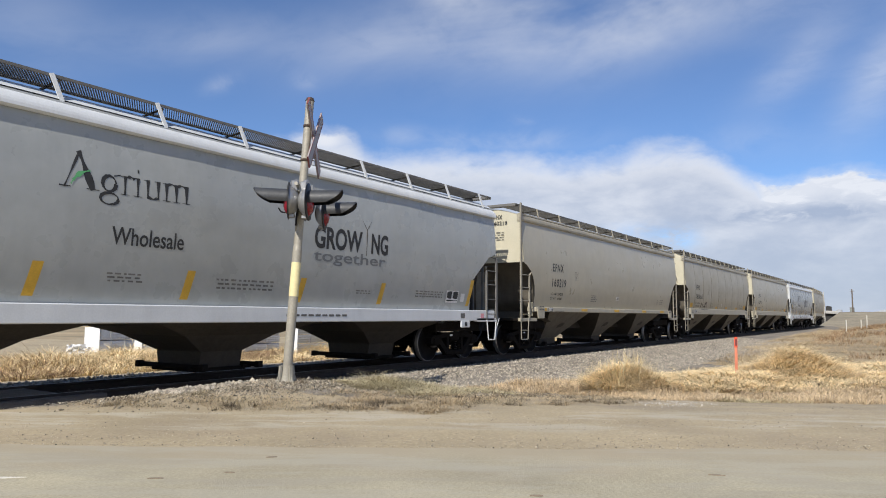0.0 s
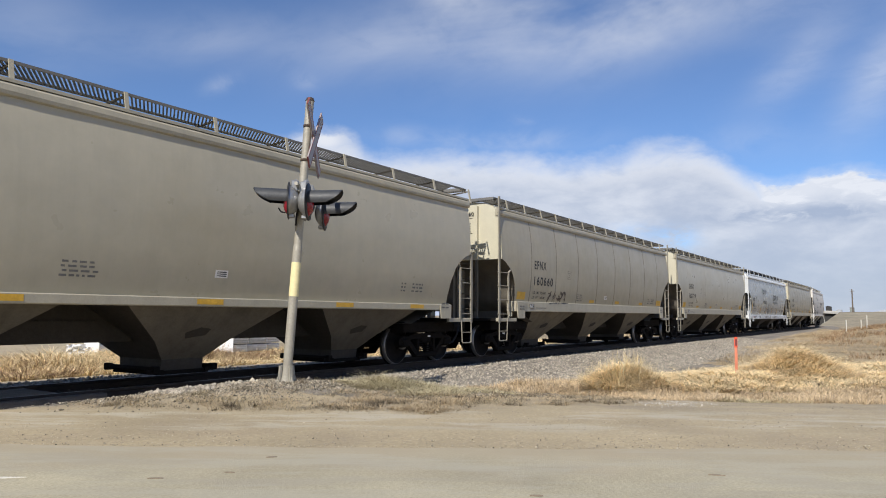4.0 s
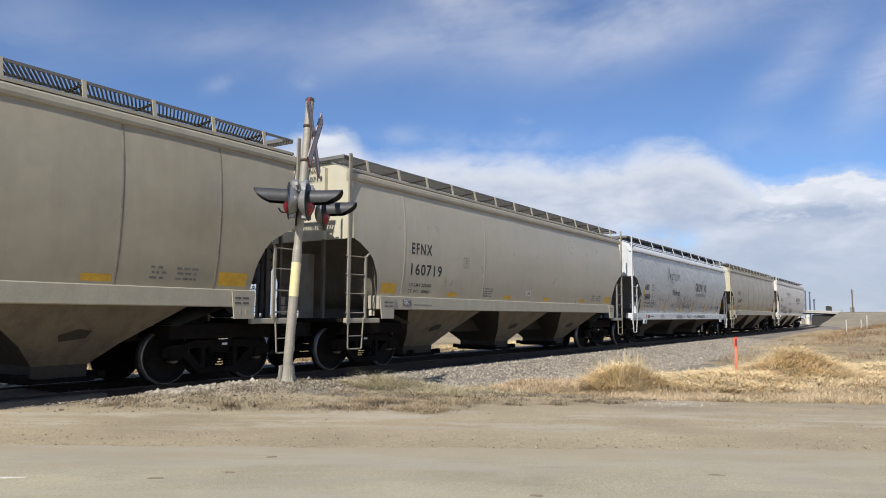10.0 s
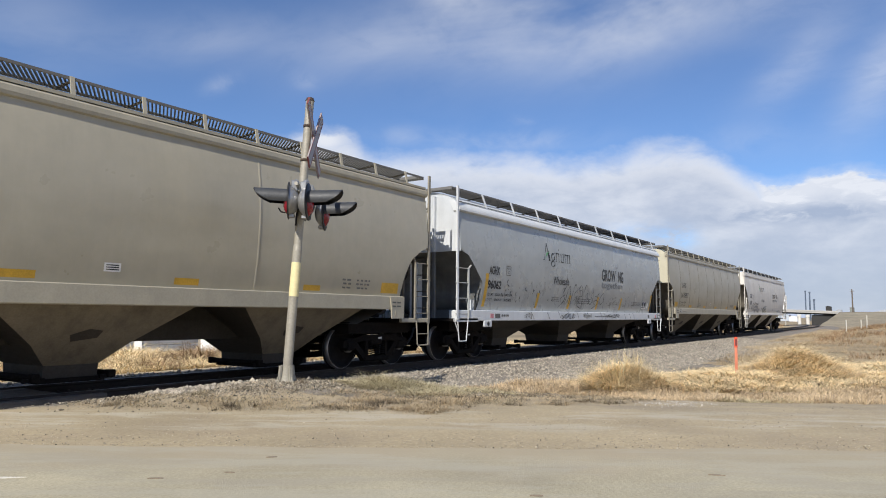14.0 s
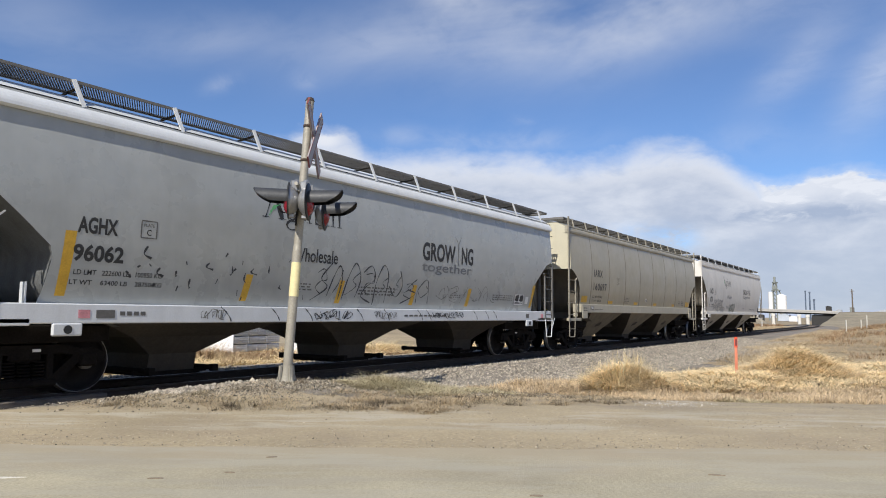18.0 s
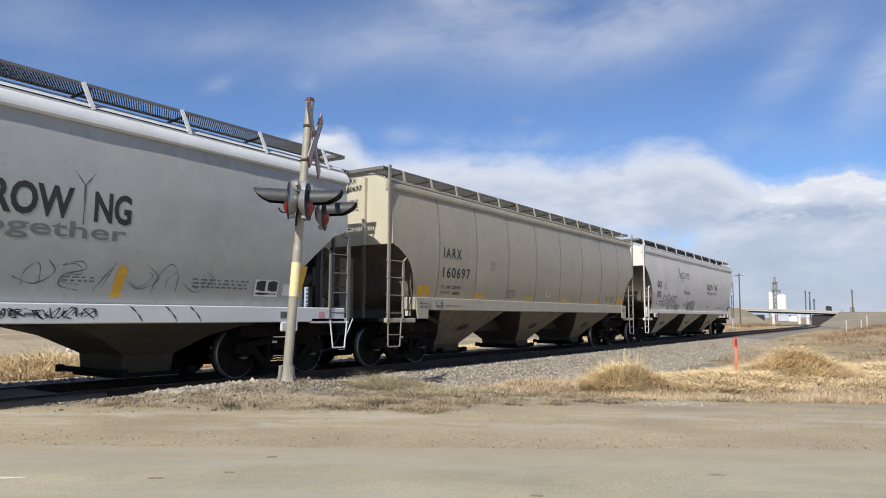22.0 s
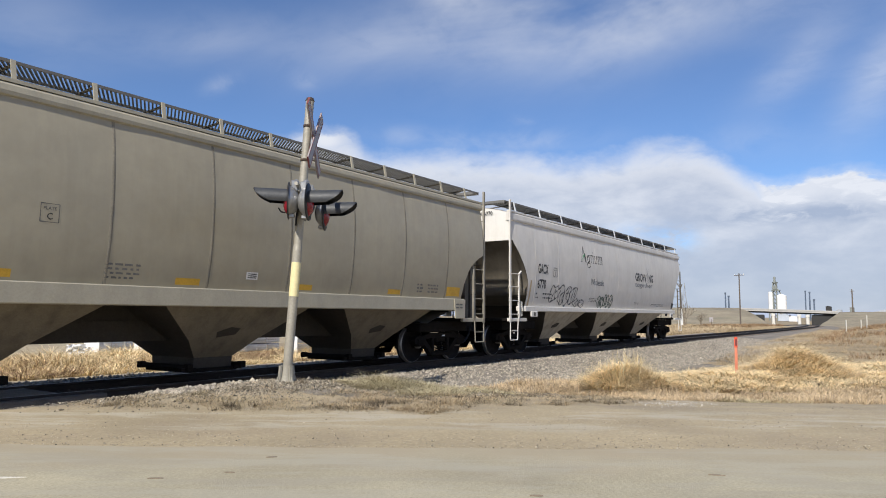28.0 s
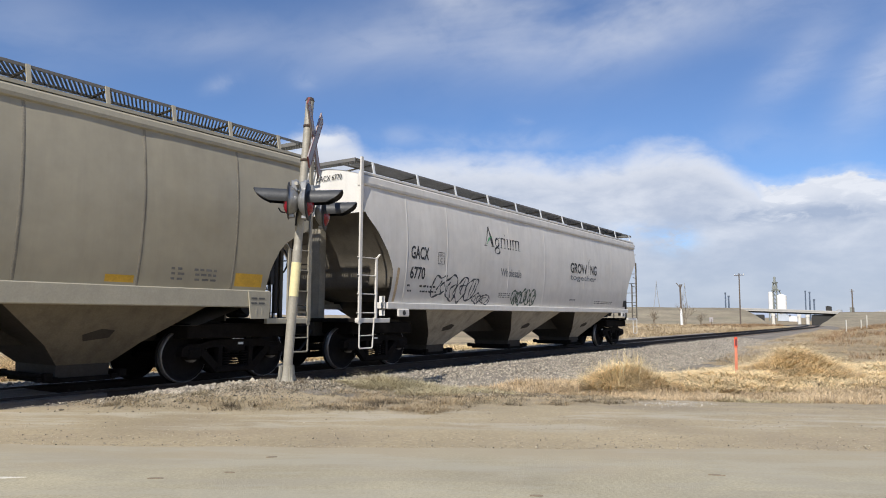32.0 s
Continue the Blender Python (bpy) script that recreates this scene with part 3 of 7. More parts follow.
def make_ground():
    xs, ys = spread(2, 34, 0.25, 4500, 1.09), spread(-2, 20, 0.25, 4500, 1.09)
    sh = Shape()
    verts = []
    for x in xs:
        for y in ys:
            z = ground_height(x, y)
            if math.hypot(x, y) < 60:
                z += 0.018 * noise.noise((x * 0.9, y * 0.9, 3)) + 0.012 * noise.noise((x * 3, y * 3, 7))
                edge = 0.83 * x + 0.56 * y - 6.48
                if edge < 0.5:
                    z = min(z, -0.012)
            verts.append((x, y, z))
    w = len(ys)
    sh.add(verts, [(i * w + j, (i + 1) * w + j, (i + 1) * w + j + 1, i * w + j + 1) for i in range(len(xs) - 1) for j in range(w - 1)], True)
    me = sh.mesh("ground", DIRT_M)
    me.materials.append(BALLAST_M)
    me.materials.append(FIELD)
    me.materials.append(OILY)
    me.materials.append(THATCH)
    for p in me.polygons:
        x, y, z = p.center
        s, d = track_offset(x, y)
        jit = 0.5 * noise.noise((x * 0.8, y * 0.8, 0)) + 0.3 * noise.noise((x * 2.5, y * 2.5, 0))
        r = math.hypot(x, y)
        near = -3.9 - 2.2 * smoothstep(x, 12.5, 16) * smoothstep(x, 50, 28) + 0.7 * smoothstep(x, 50, 90) if x > 11 else -1.9 - 2.9 * smoothstep(x, 5.5, 8.0)
        if abs(d) < 1.25 + 0.12 * jit and s < 70:
            p.material_index = 3
        elif inside(STRAW, x + 0.5 * jit, y + 0.3 * jit):
            p.material_index = 4
        elif near + jit * 1.6 < d < 2.6 + jit and s < 600:
            p.material_index = 1
        elif r > 45 + 12 * jit or (x > 12.5 and d < -4.6 and 0.83 * x + 0.56 * y - 6.48 > 5.2 + jit) or (d > 4.5 + jit and not (16 < d < 60 and x < 35)):
            p.material_index = 2
    return tagged(new("ground", me), "dusty tan ground with dry winter field", "ground", kind="structure")


make_ground()


def make_road():
    # a straight road whose edge passes before the crossing, with a crumbled dusty border
    along, across = Vector((-0.559, 0.829, 0)), Vector((-0.829, -0.559, 0))
    start = across * -6.42
    pts = [-400, -200, -100, -50, -30, -20] + [-14 + 0.35 * i for i in range(80)] + [14, 20, 30, 60, 120, 300]
    sh = Shape()
    for i, a in enumerate(pts):
        e = 0.12 * noise.noise((a * 0.6, 0, 5)) + 0.06 * noise.noise((a * 2.1, 3, 5))
        for j, c in enumerate((e, e + 0.05, 2.2, 4.4, 9.0, 9.05)):
            q = start + along * a + across * c
            sh.v.append((q.x, q.y, -0.03 if j in (0, 5) else 0.006))
    sh.f = [(i * 6 + j, i * 6 + j + 1, i * 6 + 7 + j, i * 6 + 6 + j) for i in range(len(pts) - 1) for j in range(5)]
    sh.s = [False] * len(sh.f)
    road = tagged(new("road", sh.mesh("road", ASPHALT)), "sun-bleached dusty asphalt road", "road", kind="structure")
    line = Shape()
    a = start + along * 2.95 + across * 1.27
    line.prism([tuple((a + along * u + across * c)[:2]) for u, c in ((0.05, 0), (2.6, 0.02), (2.6, 0.085), (0.35, 0.075))], "z", 0.006, 0.010)
    part("painted_line", line, LINE_M, road, "worn white painted road line")
    return road


make_road()


def make_track():
    base = thing("railway_track", "dark steel rails on weathered wooden ties in ballast", "railway track", kind="structure")
    steps = [-40 + 4 * i for i in range(31)] + [84 + 6 * i for i in range(1, 60)]
    prof = ((-0.036, 0.0), (0.036, 0.0), (0.036, -0.035), (0.01, -0.05), (0.01, -0.135), (0.07, -0.15), (0.07, -0.165),
            (-0.07, -0.165), (-0.07, -0.15), (-0.01, -0.135), (-0.01, -0.05), (-0.036, -0.035))
    for side in (-0.7535, 0.7535):
        sh, top = Shape(), Shape()
        for s in steps:
            x, y, a = track(s)
            n = Vector((-math.sin(a), math.cos(a), 0))
            for c, z in prof:
                q = Vector((x, y, fall(s) + z)) + n * (side + c)
                sh.v.append(tuple(q))
            for c in (-0.028, 0.028):
                top.v.append(tuple(Vector((x, y, fall(s) + 0.002)) + n * (side + c)))
        k = len(prof)
        sh.f = [(i * k + j, i * k + (j + 1) % k, (i + 1) * k + (j + 1) % k, (i + 1) * k + j) for i in range(len(steps) - 1) for j in range(k)]
        sh.s = [False] * len(sh.f)
        top.f = [(2 * i, 2 * i + 1, 2 * i + 3, 2 * i + 2) for i in range(len(steps) - 1)]
        top.s = [False] * len(top.f)
        rail = part("rail", sh, RAIL_M, base)
        part("rail_head", top, RAIL_TOP, rail, "polished running surface")
    tie = Shape().box(-0.115, 0.115, -1.3, 1.3, -0.34, -0.163, 0.012).mesh("tie", TIE)
    s = 1.0
    while s < 140:
        x, y, a = track(s)
        part("tie", tie, None, base, where=pose(x + random.uniform(-0.03, 0.03), y + random.uniform(-0.05, 0.05), fall(s), 0, 0, math.degrees(a) + random.uniform(-1.2, 1.2)))
        s += 0.54
    # timber panel at the end of the road crossing
    panel = thing("level_crossing", "worn timber planks beside the rail at the road crossing", "level crossing")
    for i, y in enumerate((-1.13, -0.93)):
        part("plank", Shape().box(-4.0, 5.95 + 0.2 * i, TRACK_Y + y, TRACK_Y + y + 0.18, -0.16, -0.02 - 0.02 * i, 0.012), PLANK, panel)
    for y in (-0.55, -0.28, 0.0, 0.28):
        part("plank", Shape().box(-4.0, 5.6, TRACK_Y + y, TRACK_Y + y + 0.25, -0.16, -0.015, 0.012), PLANK, panel)


make_track()

# ---- the train ----
def lerp_table(tab, v):
    for (a, p), (b, q) in zip(tab, tab[1:]):
        if v <= b:
            return p + (q - p) * (max(v, a) - a) / (b - a)
    return tab[-1][1]


# height -> half width of the side sheet
BULGE = ((1.30, 1.42), (1.45, 1.47), (1.6, 1.505), (1.8, 1.545), (2.1, 1.59), (2.35, 1.612), (2.7, 1.632), (3.0, 1.636), (3.3, 1.622), (3.6, 1.594), (3.85, 1.56), (4.05, 1.525), (4.3, 1.47))
STYLES = {
    "beige": dict(xf=-8.01, xr=8.01, eave=(4.02, 4.21), sill=(1.30, 1.60), sill_x=0.91, sill_y=1.61, top=4.56, rear_pad=0.0,
                  notch=((4.3, 0.0), (2.78, 0.02), (2.72, 0.22), (2.45, 0.66), (2.03, 0.88), (1.68, 0.94), (1.3, 0.94))),
    "blue_grey": dict(xf=-8.22, xr=8.67, eave=(3.88, 4.17), sill=(1.035, 1.315), sill_x=0.02, sill_y=1.60, top=4.53, rear_pad=0.0,
                   notch=((4.3, 0.0), (2.84, 0.02), (2.80, 0.35), (2.45, 0.78), (2.08, 1.20), (1.95, 1.22), (1.5, 1.15), (1.3, 1.1))),
    "pale": dict(xf=-8.01, xr=9.40, eave=(3.96, 4.21), sill=(1.31, 1.46), sill_x=0.9, sill_y=1.58, top=4.56, rear_pad=0.0,
                 notch=((4.3, 0.0), (3.38, 0.02), (3.0, 0.48), (2.6, 0.82), (2.25, 1.04), (1.9, 1.07), (1.5, 1.03), (1.3, 1.03))),
}


def side_y(z):
    return lerp_table(BULGE, z)


def notch_in(st, z):
    return lerp_table([(a, b) for a, b in reversed(st["notch"])], z)


SHEET_COLUMNS = 108


def sheet_rows(st):
    rows = (1.25, 1.32, 1.45, 1.6, 1.7, 1.8, 1.95, 2.1, 2.2, 2.35, 2.5, 2.6, 2.7, 2.76, 2.82, 2.9, 3.0, 3.15, 3.3, 3.45, 3.6, 3.72, 3.85, 3.95)
    return [z for z in rows if z >= st["sill"][0] + 0.02] + [st["eave"][1] - 0.02]


def sheet_dent(seed, x, z):
    """Shallow dents and waves of a car's side sheet."""
    pillow = 0.009 * abs(math.sin(math.pi * (x + 6.13) / 1.775)) ** 0.6 if seed > 500 else 0.0
    return pillow + 0.010 * noise.noise((x * 0.55 + seed, z * 0.8, 2.0)) + 0.004 * noise.noise((x * 1.9, z * 1.2, 6.0 + seed))


def sheet_y(car, x, z):
    """Half width of a car's side sheet as it is built, flat between its columns and rows."""
    st = STYLES[car["style"]]
    zs = sheet_rows(st)
    z = min(max(z, zs[0]), zs[-1] - 1e-4)
    k = max(i for i in range(len(zs) - 1) if zs[i] <= z)
    ys = []
    for zz in (zs[k], zs[k + 1]):
        n = notch_in(st, zz)
        x0, w = st["xf"] + n, st["xr"] - st["xf"] - 2 * n
        u = min(max((x - x0) / w, 0.0), 0.9999) * SHEET_COLUMNS
        i = int(u)
        a, b = (side_y(zz) + sheet_dent(car["seed"], x0 + w * j / SHEET_COLUMNS, zz) for j in (i, i + 1))
        ys.append(a + (b - a) * (u - i))
    return ys[0] + (ys[1] - ys[0]) * (z - zs[k]) / (zs[k + 1] - zs[k])


def wheel_mesh():
    sh = Shape()
    prof = ((0.06, -0.09), (0.11, -0.09), (0.13, -0.05), (0.30, -0.02), (0.39, -0.035), (0.395, -0.065), (0.445, -0.07), (0.457, -0.06),
            (0.460, 0.035), (0.487, 0.05), (0.485, 0.07), (0.40, 0.075), (0.39, 0.04), (0.13, 0.05), (0.11, 0.09), (0.06, 0.09))
    sh.lathe(prof, 40)
    for k in range(3):
        a = k * 2.094
        sh.cyl((0.25 * math.cos(a), -0.034, 0.25 * math.sin(a)), (0.25 * math.cos(a), -0.02, 0.25 * math.sin(a)), 0.022, n=8)
    return sh.mesh("wheel", WHEEL)


def rim_mesh():
    return Shape().lathe(((0.441, -0.0695), (0.441, -0.072), (0.457, -0.0625), (0.4615, 0.03)), 40).mesh("tread", RIM)


def cap_mesh():
    sh = Shape().lathe(((0.0, -1.045), (0.045, -1.045), (0.055, -1.035), (0.095, -1.03), (0.105, -1.02), (0.105, -0.93), (0.091, -0.92)), 18)
    for k in range(3):
        a = k * 2.094 + 0.4
        sh.cyl((0.072 * math.cos(a), -1.052, 0.072 * math.sin(a)), (0.072 * math.cos(a), -1.03, 0.072 * math.sin(a)), 0.014, n=6)
    return sh.mesh("bearing_cap", CAP)


WHEEL_ME, RIM_ME, CAP_ME = wheel_mesh(), rim_mesh(), cap_mesh()
FAR_TURN = pose(0, 0, 0, 0, 0, 180)


def add_wheelset(car, x):
    ax = Shape()
    ax.lathe(((0.0, -1.02), (0.07, -1.02), (0.09, -1.0), (0.09, -0.86), (0.10, -0.85), (0.10, -0.66), (0.075, -0.5), (0.075, 0.5), (0.10, 0.66),
              (0.10, 0.85), (0.09, 0.86), (0.09, 1.0), (0.07, 1.02), (0.0, 1.02)), 16)
    for k in range(3):
        a = k * 2.094 + 0.4
        for y in (-1.02, 1.02):
            ax.box(0.05 * math.cos(a) - 0.012, 0.05 * math.cos(a) + 0.012, y - 0.012, y + 0.012, 0.05 * math.sin(a) - 0.012, 0.05 * math.sin(a) + 0.012)
    ws = part("wheelset", ax, IRON, car, "greasy axle with bearing caps", pose(x, 0, 0.457))
    part("bearing_cap", CAP_ME, None, ws, "dusty grey bearing cap")
    for w in (pose(0, -0.735, 0), pose(0, 0.735, 0) @ FAR_TURN):
        wh = part("wheel", WHEEL_ME, None, ws, where=w)
        part_tread = new("tread", RIM_ME)
        part_tread.parent = ws
        part_tread.matrix_basis = w
        tagged(part_tread, "bright worn wheel tread")
    return ws


def frame_mesh(y):
    """A cast side frame: arched top, dropped belly, pedestals over the bearings."""
    sh = Shape()
    t = 0.075
    top = [(-1.14, 0.46), (-1.12, 0.60), (-1.0, 0.66), (-0.78, 0.66), (-0.5, 0.73), (0.5, 0.73), (0.78, 0.66), (1.0, 0.66), (1.12, 0.60), (1.14, 0.46),
           (1.03, 0.46), (1.0, 0.55), (0.78, 0.555), (0.5, 0.60), (-0.5, 0.60), (-0.78, 0.555), (-1.0, 0.55), (-1.03, 0.46)]
    k = len(top)
    for a, b in ((-t, t),):
        quads = [(i, i + 1, k - 2 - i, k - 1 - i) for i in range(k // 2 - 1)]
        sh.add([(x, y - t, z) for x, z in top] + [(x, y + t, z) for x, z in top],
               quads + [tuple(j + k for j in q[::-1]) for q in quads] + [(i, (i + 1) % k, k + (i + 1) % k, k + i) for i in range(k)])
    for s in (-1, 1):
        sh.bar((s * 0.80, y, 0.60), (s * 0.36, y, 0.20), 0.13, 0.13, (0, 1, 0))
        sh.box(s * 0.34 - 0.05, s * 0.34 + 0.05, y - t, y + t, 0.18, 0.66, 0.015)
        sh.box(s * 0.89 - 0.13, s * 0.89 + 0.13, y - 0.10, y + 0.10, 0.40, 0.60, 0.03)
    sh.box(-0.44, 0.44, y - 0.09, y + 0.09, 0.14, 0.26, 0.03)
    return sh


def spring_mesh(y):
    sh = Shape()
    for x in (-0.2, 0.0, 0.2):
        for k in range(6):
            z = 0.27 + 0.045 * k
            sh.lathe(((0.085, -0.012), (0.095, 0.0), (0.085, 0.012), (0.075, 0.0)), 10, (0, 0, 0))
            n = 40
            for i in range(len(sh.v) - n, len(sh.v)):
                px, py, pz = sh.v[i]
                sh.v[i] = (x + px, y + pz, z + py)
    return sh


TRUCK = {}


def add_truck(car, x):
    if not TRUCK:
        TRUCK["frame"] = {y: frame_mesh(y).mesh("side_frame", IRON) for y in (-0.99, 0.99)}
        TRUCK["spring"] = {y: spring_mesh(y).mesh("coil_spring_set", IRON) for y in (-0.99, 0.99)}
        b = Shape().box(-0.22, 0.22, -1.06, 1.06, 0.5, 0.72, 0.03)
        b.box(-0.3, 0.3, -0.3, 0.3, 0.7, 0.86, 0.02)
        TRUCK["bolster"] = b.mesh("bolster", IRON)
        br = Shape()
        for s in (-1, 1):
            br.box(s * 0.36 - 0.04, s * 0.36 + 0.04, -0.8, 0.8, 0.36, 0.46, 0.01)
            for y in (-0.72, 0.72):
                br.prism([(s * 0.39, 0.25), (s * 0.43, 0.3), (s * 0.43, 0.58), (s * 0.38, 0.6), (s * 0.35, 0.45)], "y", y - 0.045, y + 0.045)
        TRUCK["brake"] = br.mesh("brake_beam", IRON)
    for y in (-0.99, 0.99):
        f = part("truck_side_frame", TRUCK["frame"][y], None, car, "dark grimy cast truck side frame", pose(x, 0, 0))
        part("coil_spring_set", TRUCK["spring"][y], None, f)
    part("truck_bolster", TRUCK["bolster"], None, car, where=pose(x, 0, 0))
    part("brake_beam", TRUCK["brake"], None, car, where=pose(x, 0, 0))


def make_car(style, label, paint, end_paint, sill_paint, hopper_paint, seams, rear_brake=True, chord_paint=None, seam_paint=None, sill_top=None):
    st = STYLES[style]
    xf, xr = st["xf"], st["xr"]
    car = thing("hopper_car", label, "freight car", "cars of the train")
    e0, e1 = st["eave"]
    s0, s1 = st["sill"]
    s1 = sill_top or s1
    chord_paint = chord_paint or sill_paint
    grime_shade = GRIME_SHADE_GREY if style == "blue_grey" else GRIME_SHADE
    L = xr - xf
    zs = sheet_rows(st)

    seed = len(label) + (1000 if len(seams) > 7 else 0)
    car["style"], car["seed"] = style, seed

    def dent(x, z):
        return sheet_dent(seed, x, z)

    for sg in (-1, 1):
        sh = Shape()
        nu = SHEET_COLUMNS
        for i in range(nu + 1):
            for z in zs:
                n = notch_in(st, z)
                x = xf + n + (L - 2 * n) * i / nu
                sh.v.append((x, sg * (side_y(z) + dent(x, z)), z))
        w = len(zs)
        sh.f = [(i * w + j, (i + 1) * w + j, (i + 1) * w + j + 1, i * w + j + 1)[::(1 if sg < 0 else -1)] for i in range(nu) for j in range(w - 1)]
        sh.s = [True] * len(sh.f)
        part("side_panel", sh, paint, car, "" if sg < 0 else "")
        # rounded chord along the eave
        ch = Shape()
        prof = [(1.44, e0 + 0.02), (1.53, e0), (1.575, e0 + 0.02), (1.585, e0 + 0.07), (1.575, e1 - 0.04), (1.53, e1), (1.44, e1 + 0.01)]
        if style == "blue_grey":
            prof = [(1.44, e0 + 0.02), (1.59, e0)] + [(1.30 + 0.335 * math.cos(a * 0.1745), e0 + 0.03 + (e1 - e0 - 0.02) * math.sin(a * 0.1745)) for a in range(10)]
        ch.prism([(sg * y, z) for y, z in prof], "x", xf - 0.02, xr + 0.02)
        if style != "blue_grey":
            ch.box(xf, xr, sg * 1.45, sg * 1.545, e1 + 0.012, e1 + 0.06)
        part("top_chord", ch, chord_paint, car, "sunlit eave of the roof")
        sl = Shape()
        a, b = xf + st["sill_x"], xr - st["sill_x"]
        y0, y1 = sorted((sg * st["sill_y"], sg * (st["sill_y"] - 0.32)))
        sl.box(a, b, y0, y1, s0, s1, 0.015)
        part("side_sill", sl, sill_paint, car)
        if style == "beige":
            for xx in (a + 0.02, b - 0.52):
                br = Shape().prism([(xx, s1 - 0.02), (xx + 0.5, s1 - 0.02), (xx + 0.48, s0 - 0.2), (xx + 0.06, s0 - 0.2)], "y", sg * 1.615, sg * 1.640)
                for q in (0.17, 0.3):
                    br.box(xx + q, xx + q + 0.025, sg * 1.64 - 0.004, sg * 1.64 + 0.004, s0 - 0.12, s0 - 0.02)
                part("jacking_plate", br, sill_paint, car)
        else:
            for xx in (xf + 1.25, xr - 1.75):
                br = Shape().box(xx, xx + 0.42, *sorted((sg * 1.56, sg * 1.615)), s0 - 0.17, s0 + 0.01, 0.02)
                jp = part("jacking_plate", br, sill_paint, car)
                hole = Shape().cyl((xx + 0.21, sg * 1.61, s0 - 0.08), (xx + 0.21, sg * 1.622, s0 - 0.08), 0.06, n=14)
                part("jacking_hole", hole, BLACK, jp)
    # weld seams that follow the bulge of the sides
    for x in seams:
        for sg in (-1, 1):
            sh = Shape()
            zz = [z for z in zs if z >= s1 - 0.05]
            for z in zz:
                for dx, o in ((-0.030, 0.0012), (-0.012, 0.007), (0.012, 0.007), (0.030, 0.0012)):
                    sh.v.append((x + dx, sg * (side_y(z) + dent(x, z) + o), z))
            sh.f = [(4 * i + j, 4 * i + j + 1, 4 * i + 5 + j, 4 * i + 4 + j) for i in range(len(zz) - 1) for j in range(3)]
            sh.s = [True] * len(sh.f)
            part("weld_seam", sh, seam_paint or paint, car)
    # roof, ends, slope sheets
    bow = 2.4 if sill_top else {"beige": 5.0, "blue_grey": 4.0, "pale": 2.2}[style]
    crown = st["top"] - (0.12 if style == "pale" else 0.09)

    def roof(u, v):
        y = -1.5 + 3.0 * v
        return (xf + L * u, y, e1 + (crown - e1) * (1 - abs(y / 1.5) ** bow))
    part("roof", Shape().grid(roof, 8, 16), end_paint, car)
    zb = st["notch"][1][0]
    for x, sg in ((xf + 0.015, -1), (xr - 0.015, 1)):
        arc = [(y, e1 + (crown - 0.005 - e1) * (1 - abs(y / 1.5) ** bow)) for y in (-1.47, -1.36, -1.2, -0.9, -0.5, 0, 0.5, 0.9, 1.2, 1.36, 1.47)]
        low = [(side_y(z), z) for z in (4.0, 3.4, 2.9) if z > zb + 0.05] + [(side_y(zb), zb)]
        pts = [(-y, z) for y, z in reversed(low)] + arc + low
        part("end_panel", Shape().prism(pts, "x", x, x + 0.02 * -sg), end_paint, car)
        # Slope sheet: its dark colour holds grime and the shade below the end.
        sl = Shape()
        line = [(0.0, zb + 0.01)] + [(notch_in(st, z) + 0.02, z) for z in (zb - 0.08, 2.6, 2.4, 2.2, 2.0, 1.8, 1.6) if z < zb - 0.05 and (style != "pale" or z > 1.7)] + ([(1.4, 1.74), (2.3, 1.5)] if style == "pale" else [(1.35, 1.30), (2.3, 0.98)])
        for o in (0.0, 0.03):
            for nx, z in line:
                yy = side_y(max(z, 1.35)) - 0.012
                sl.v += [(x - sg * (nx + o), -yy, z), (x - sg * (nx + o), yy, z)]
        k = len(line)
        sl.f = [(2 * a, 2 * a + 1, 2 * a + 3, 2 * a + 2) for a in range(k - 1)] + [(2 * k + 2 * a, 2 * k + 2 * a + 2, 2 * k + 2 * a + 3, 2 * k + 2 * a + 1) for a in range(k - 1)]
        sl.s = [True] * len(sl.f)
        part("slope_sheet", sl, grime_shade, car, "shaded grimy slope sheet")
        # uprights, corner stiles and ladders
        for y in (-0.84, 0.84) if style != "pale" and not sill_top else ():
            post = part("end_post", Shape().box(x + sg * 0.01, x + sg * 0.09, y - 0.035, y + 0.035, zb, e1 + 0.14, 0.006), end_paint, car)
            # Below the end panel the post turns dark: grime and painted shade.
            part("lower_post", Shape().box(x + sg * 0.012, x + sg * 0.088, y - 0.033, y + 0.033, 1.08, zb), grime_shade, post)
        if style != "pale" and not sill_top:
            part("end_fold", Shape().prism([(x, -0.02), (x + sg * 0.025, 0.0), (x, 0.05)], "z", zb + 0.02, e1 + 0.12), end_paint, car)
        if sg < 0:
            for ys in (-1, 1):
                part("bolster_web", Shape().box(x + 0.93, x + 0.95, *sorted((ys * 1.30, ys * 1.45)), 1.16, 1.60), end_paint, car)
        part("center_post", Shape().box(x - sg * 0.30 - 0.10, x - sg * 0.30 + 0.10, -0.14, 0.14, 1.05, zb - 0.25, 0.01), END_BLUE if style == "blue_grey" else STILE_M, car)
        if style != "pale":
            part("stub_wall", Shape().box(x - sg * 1.35 - 0.02, x - sg * 1.35 + 0.02, -0.95, 0.95, 1.05, 1.42), grime_shade, car)
        zt_top = 2.78 if (style == "blue_grey" or sill_top) and sg > 0 else 3.4 if style == "pale" and sg > 0 else st["top"]
        for ys in (-1, 1):
            yo = ys * 1.60
            st_ = Shape().box(x + sg * 0.045, x + sg * 0.12, yo - 0.02, yo + 0.02, 1.06, zt_top)
            if zt_top > 3:
                st_.cyl((x + sg * 0.08, yo - ys * 0.01, e1 - 0.1), (x + sg * 0.02, ys * 1.5, e1 - 0.1), 0.012, n=6)
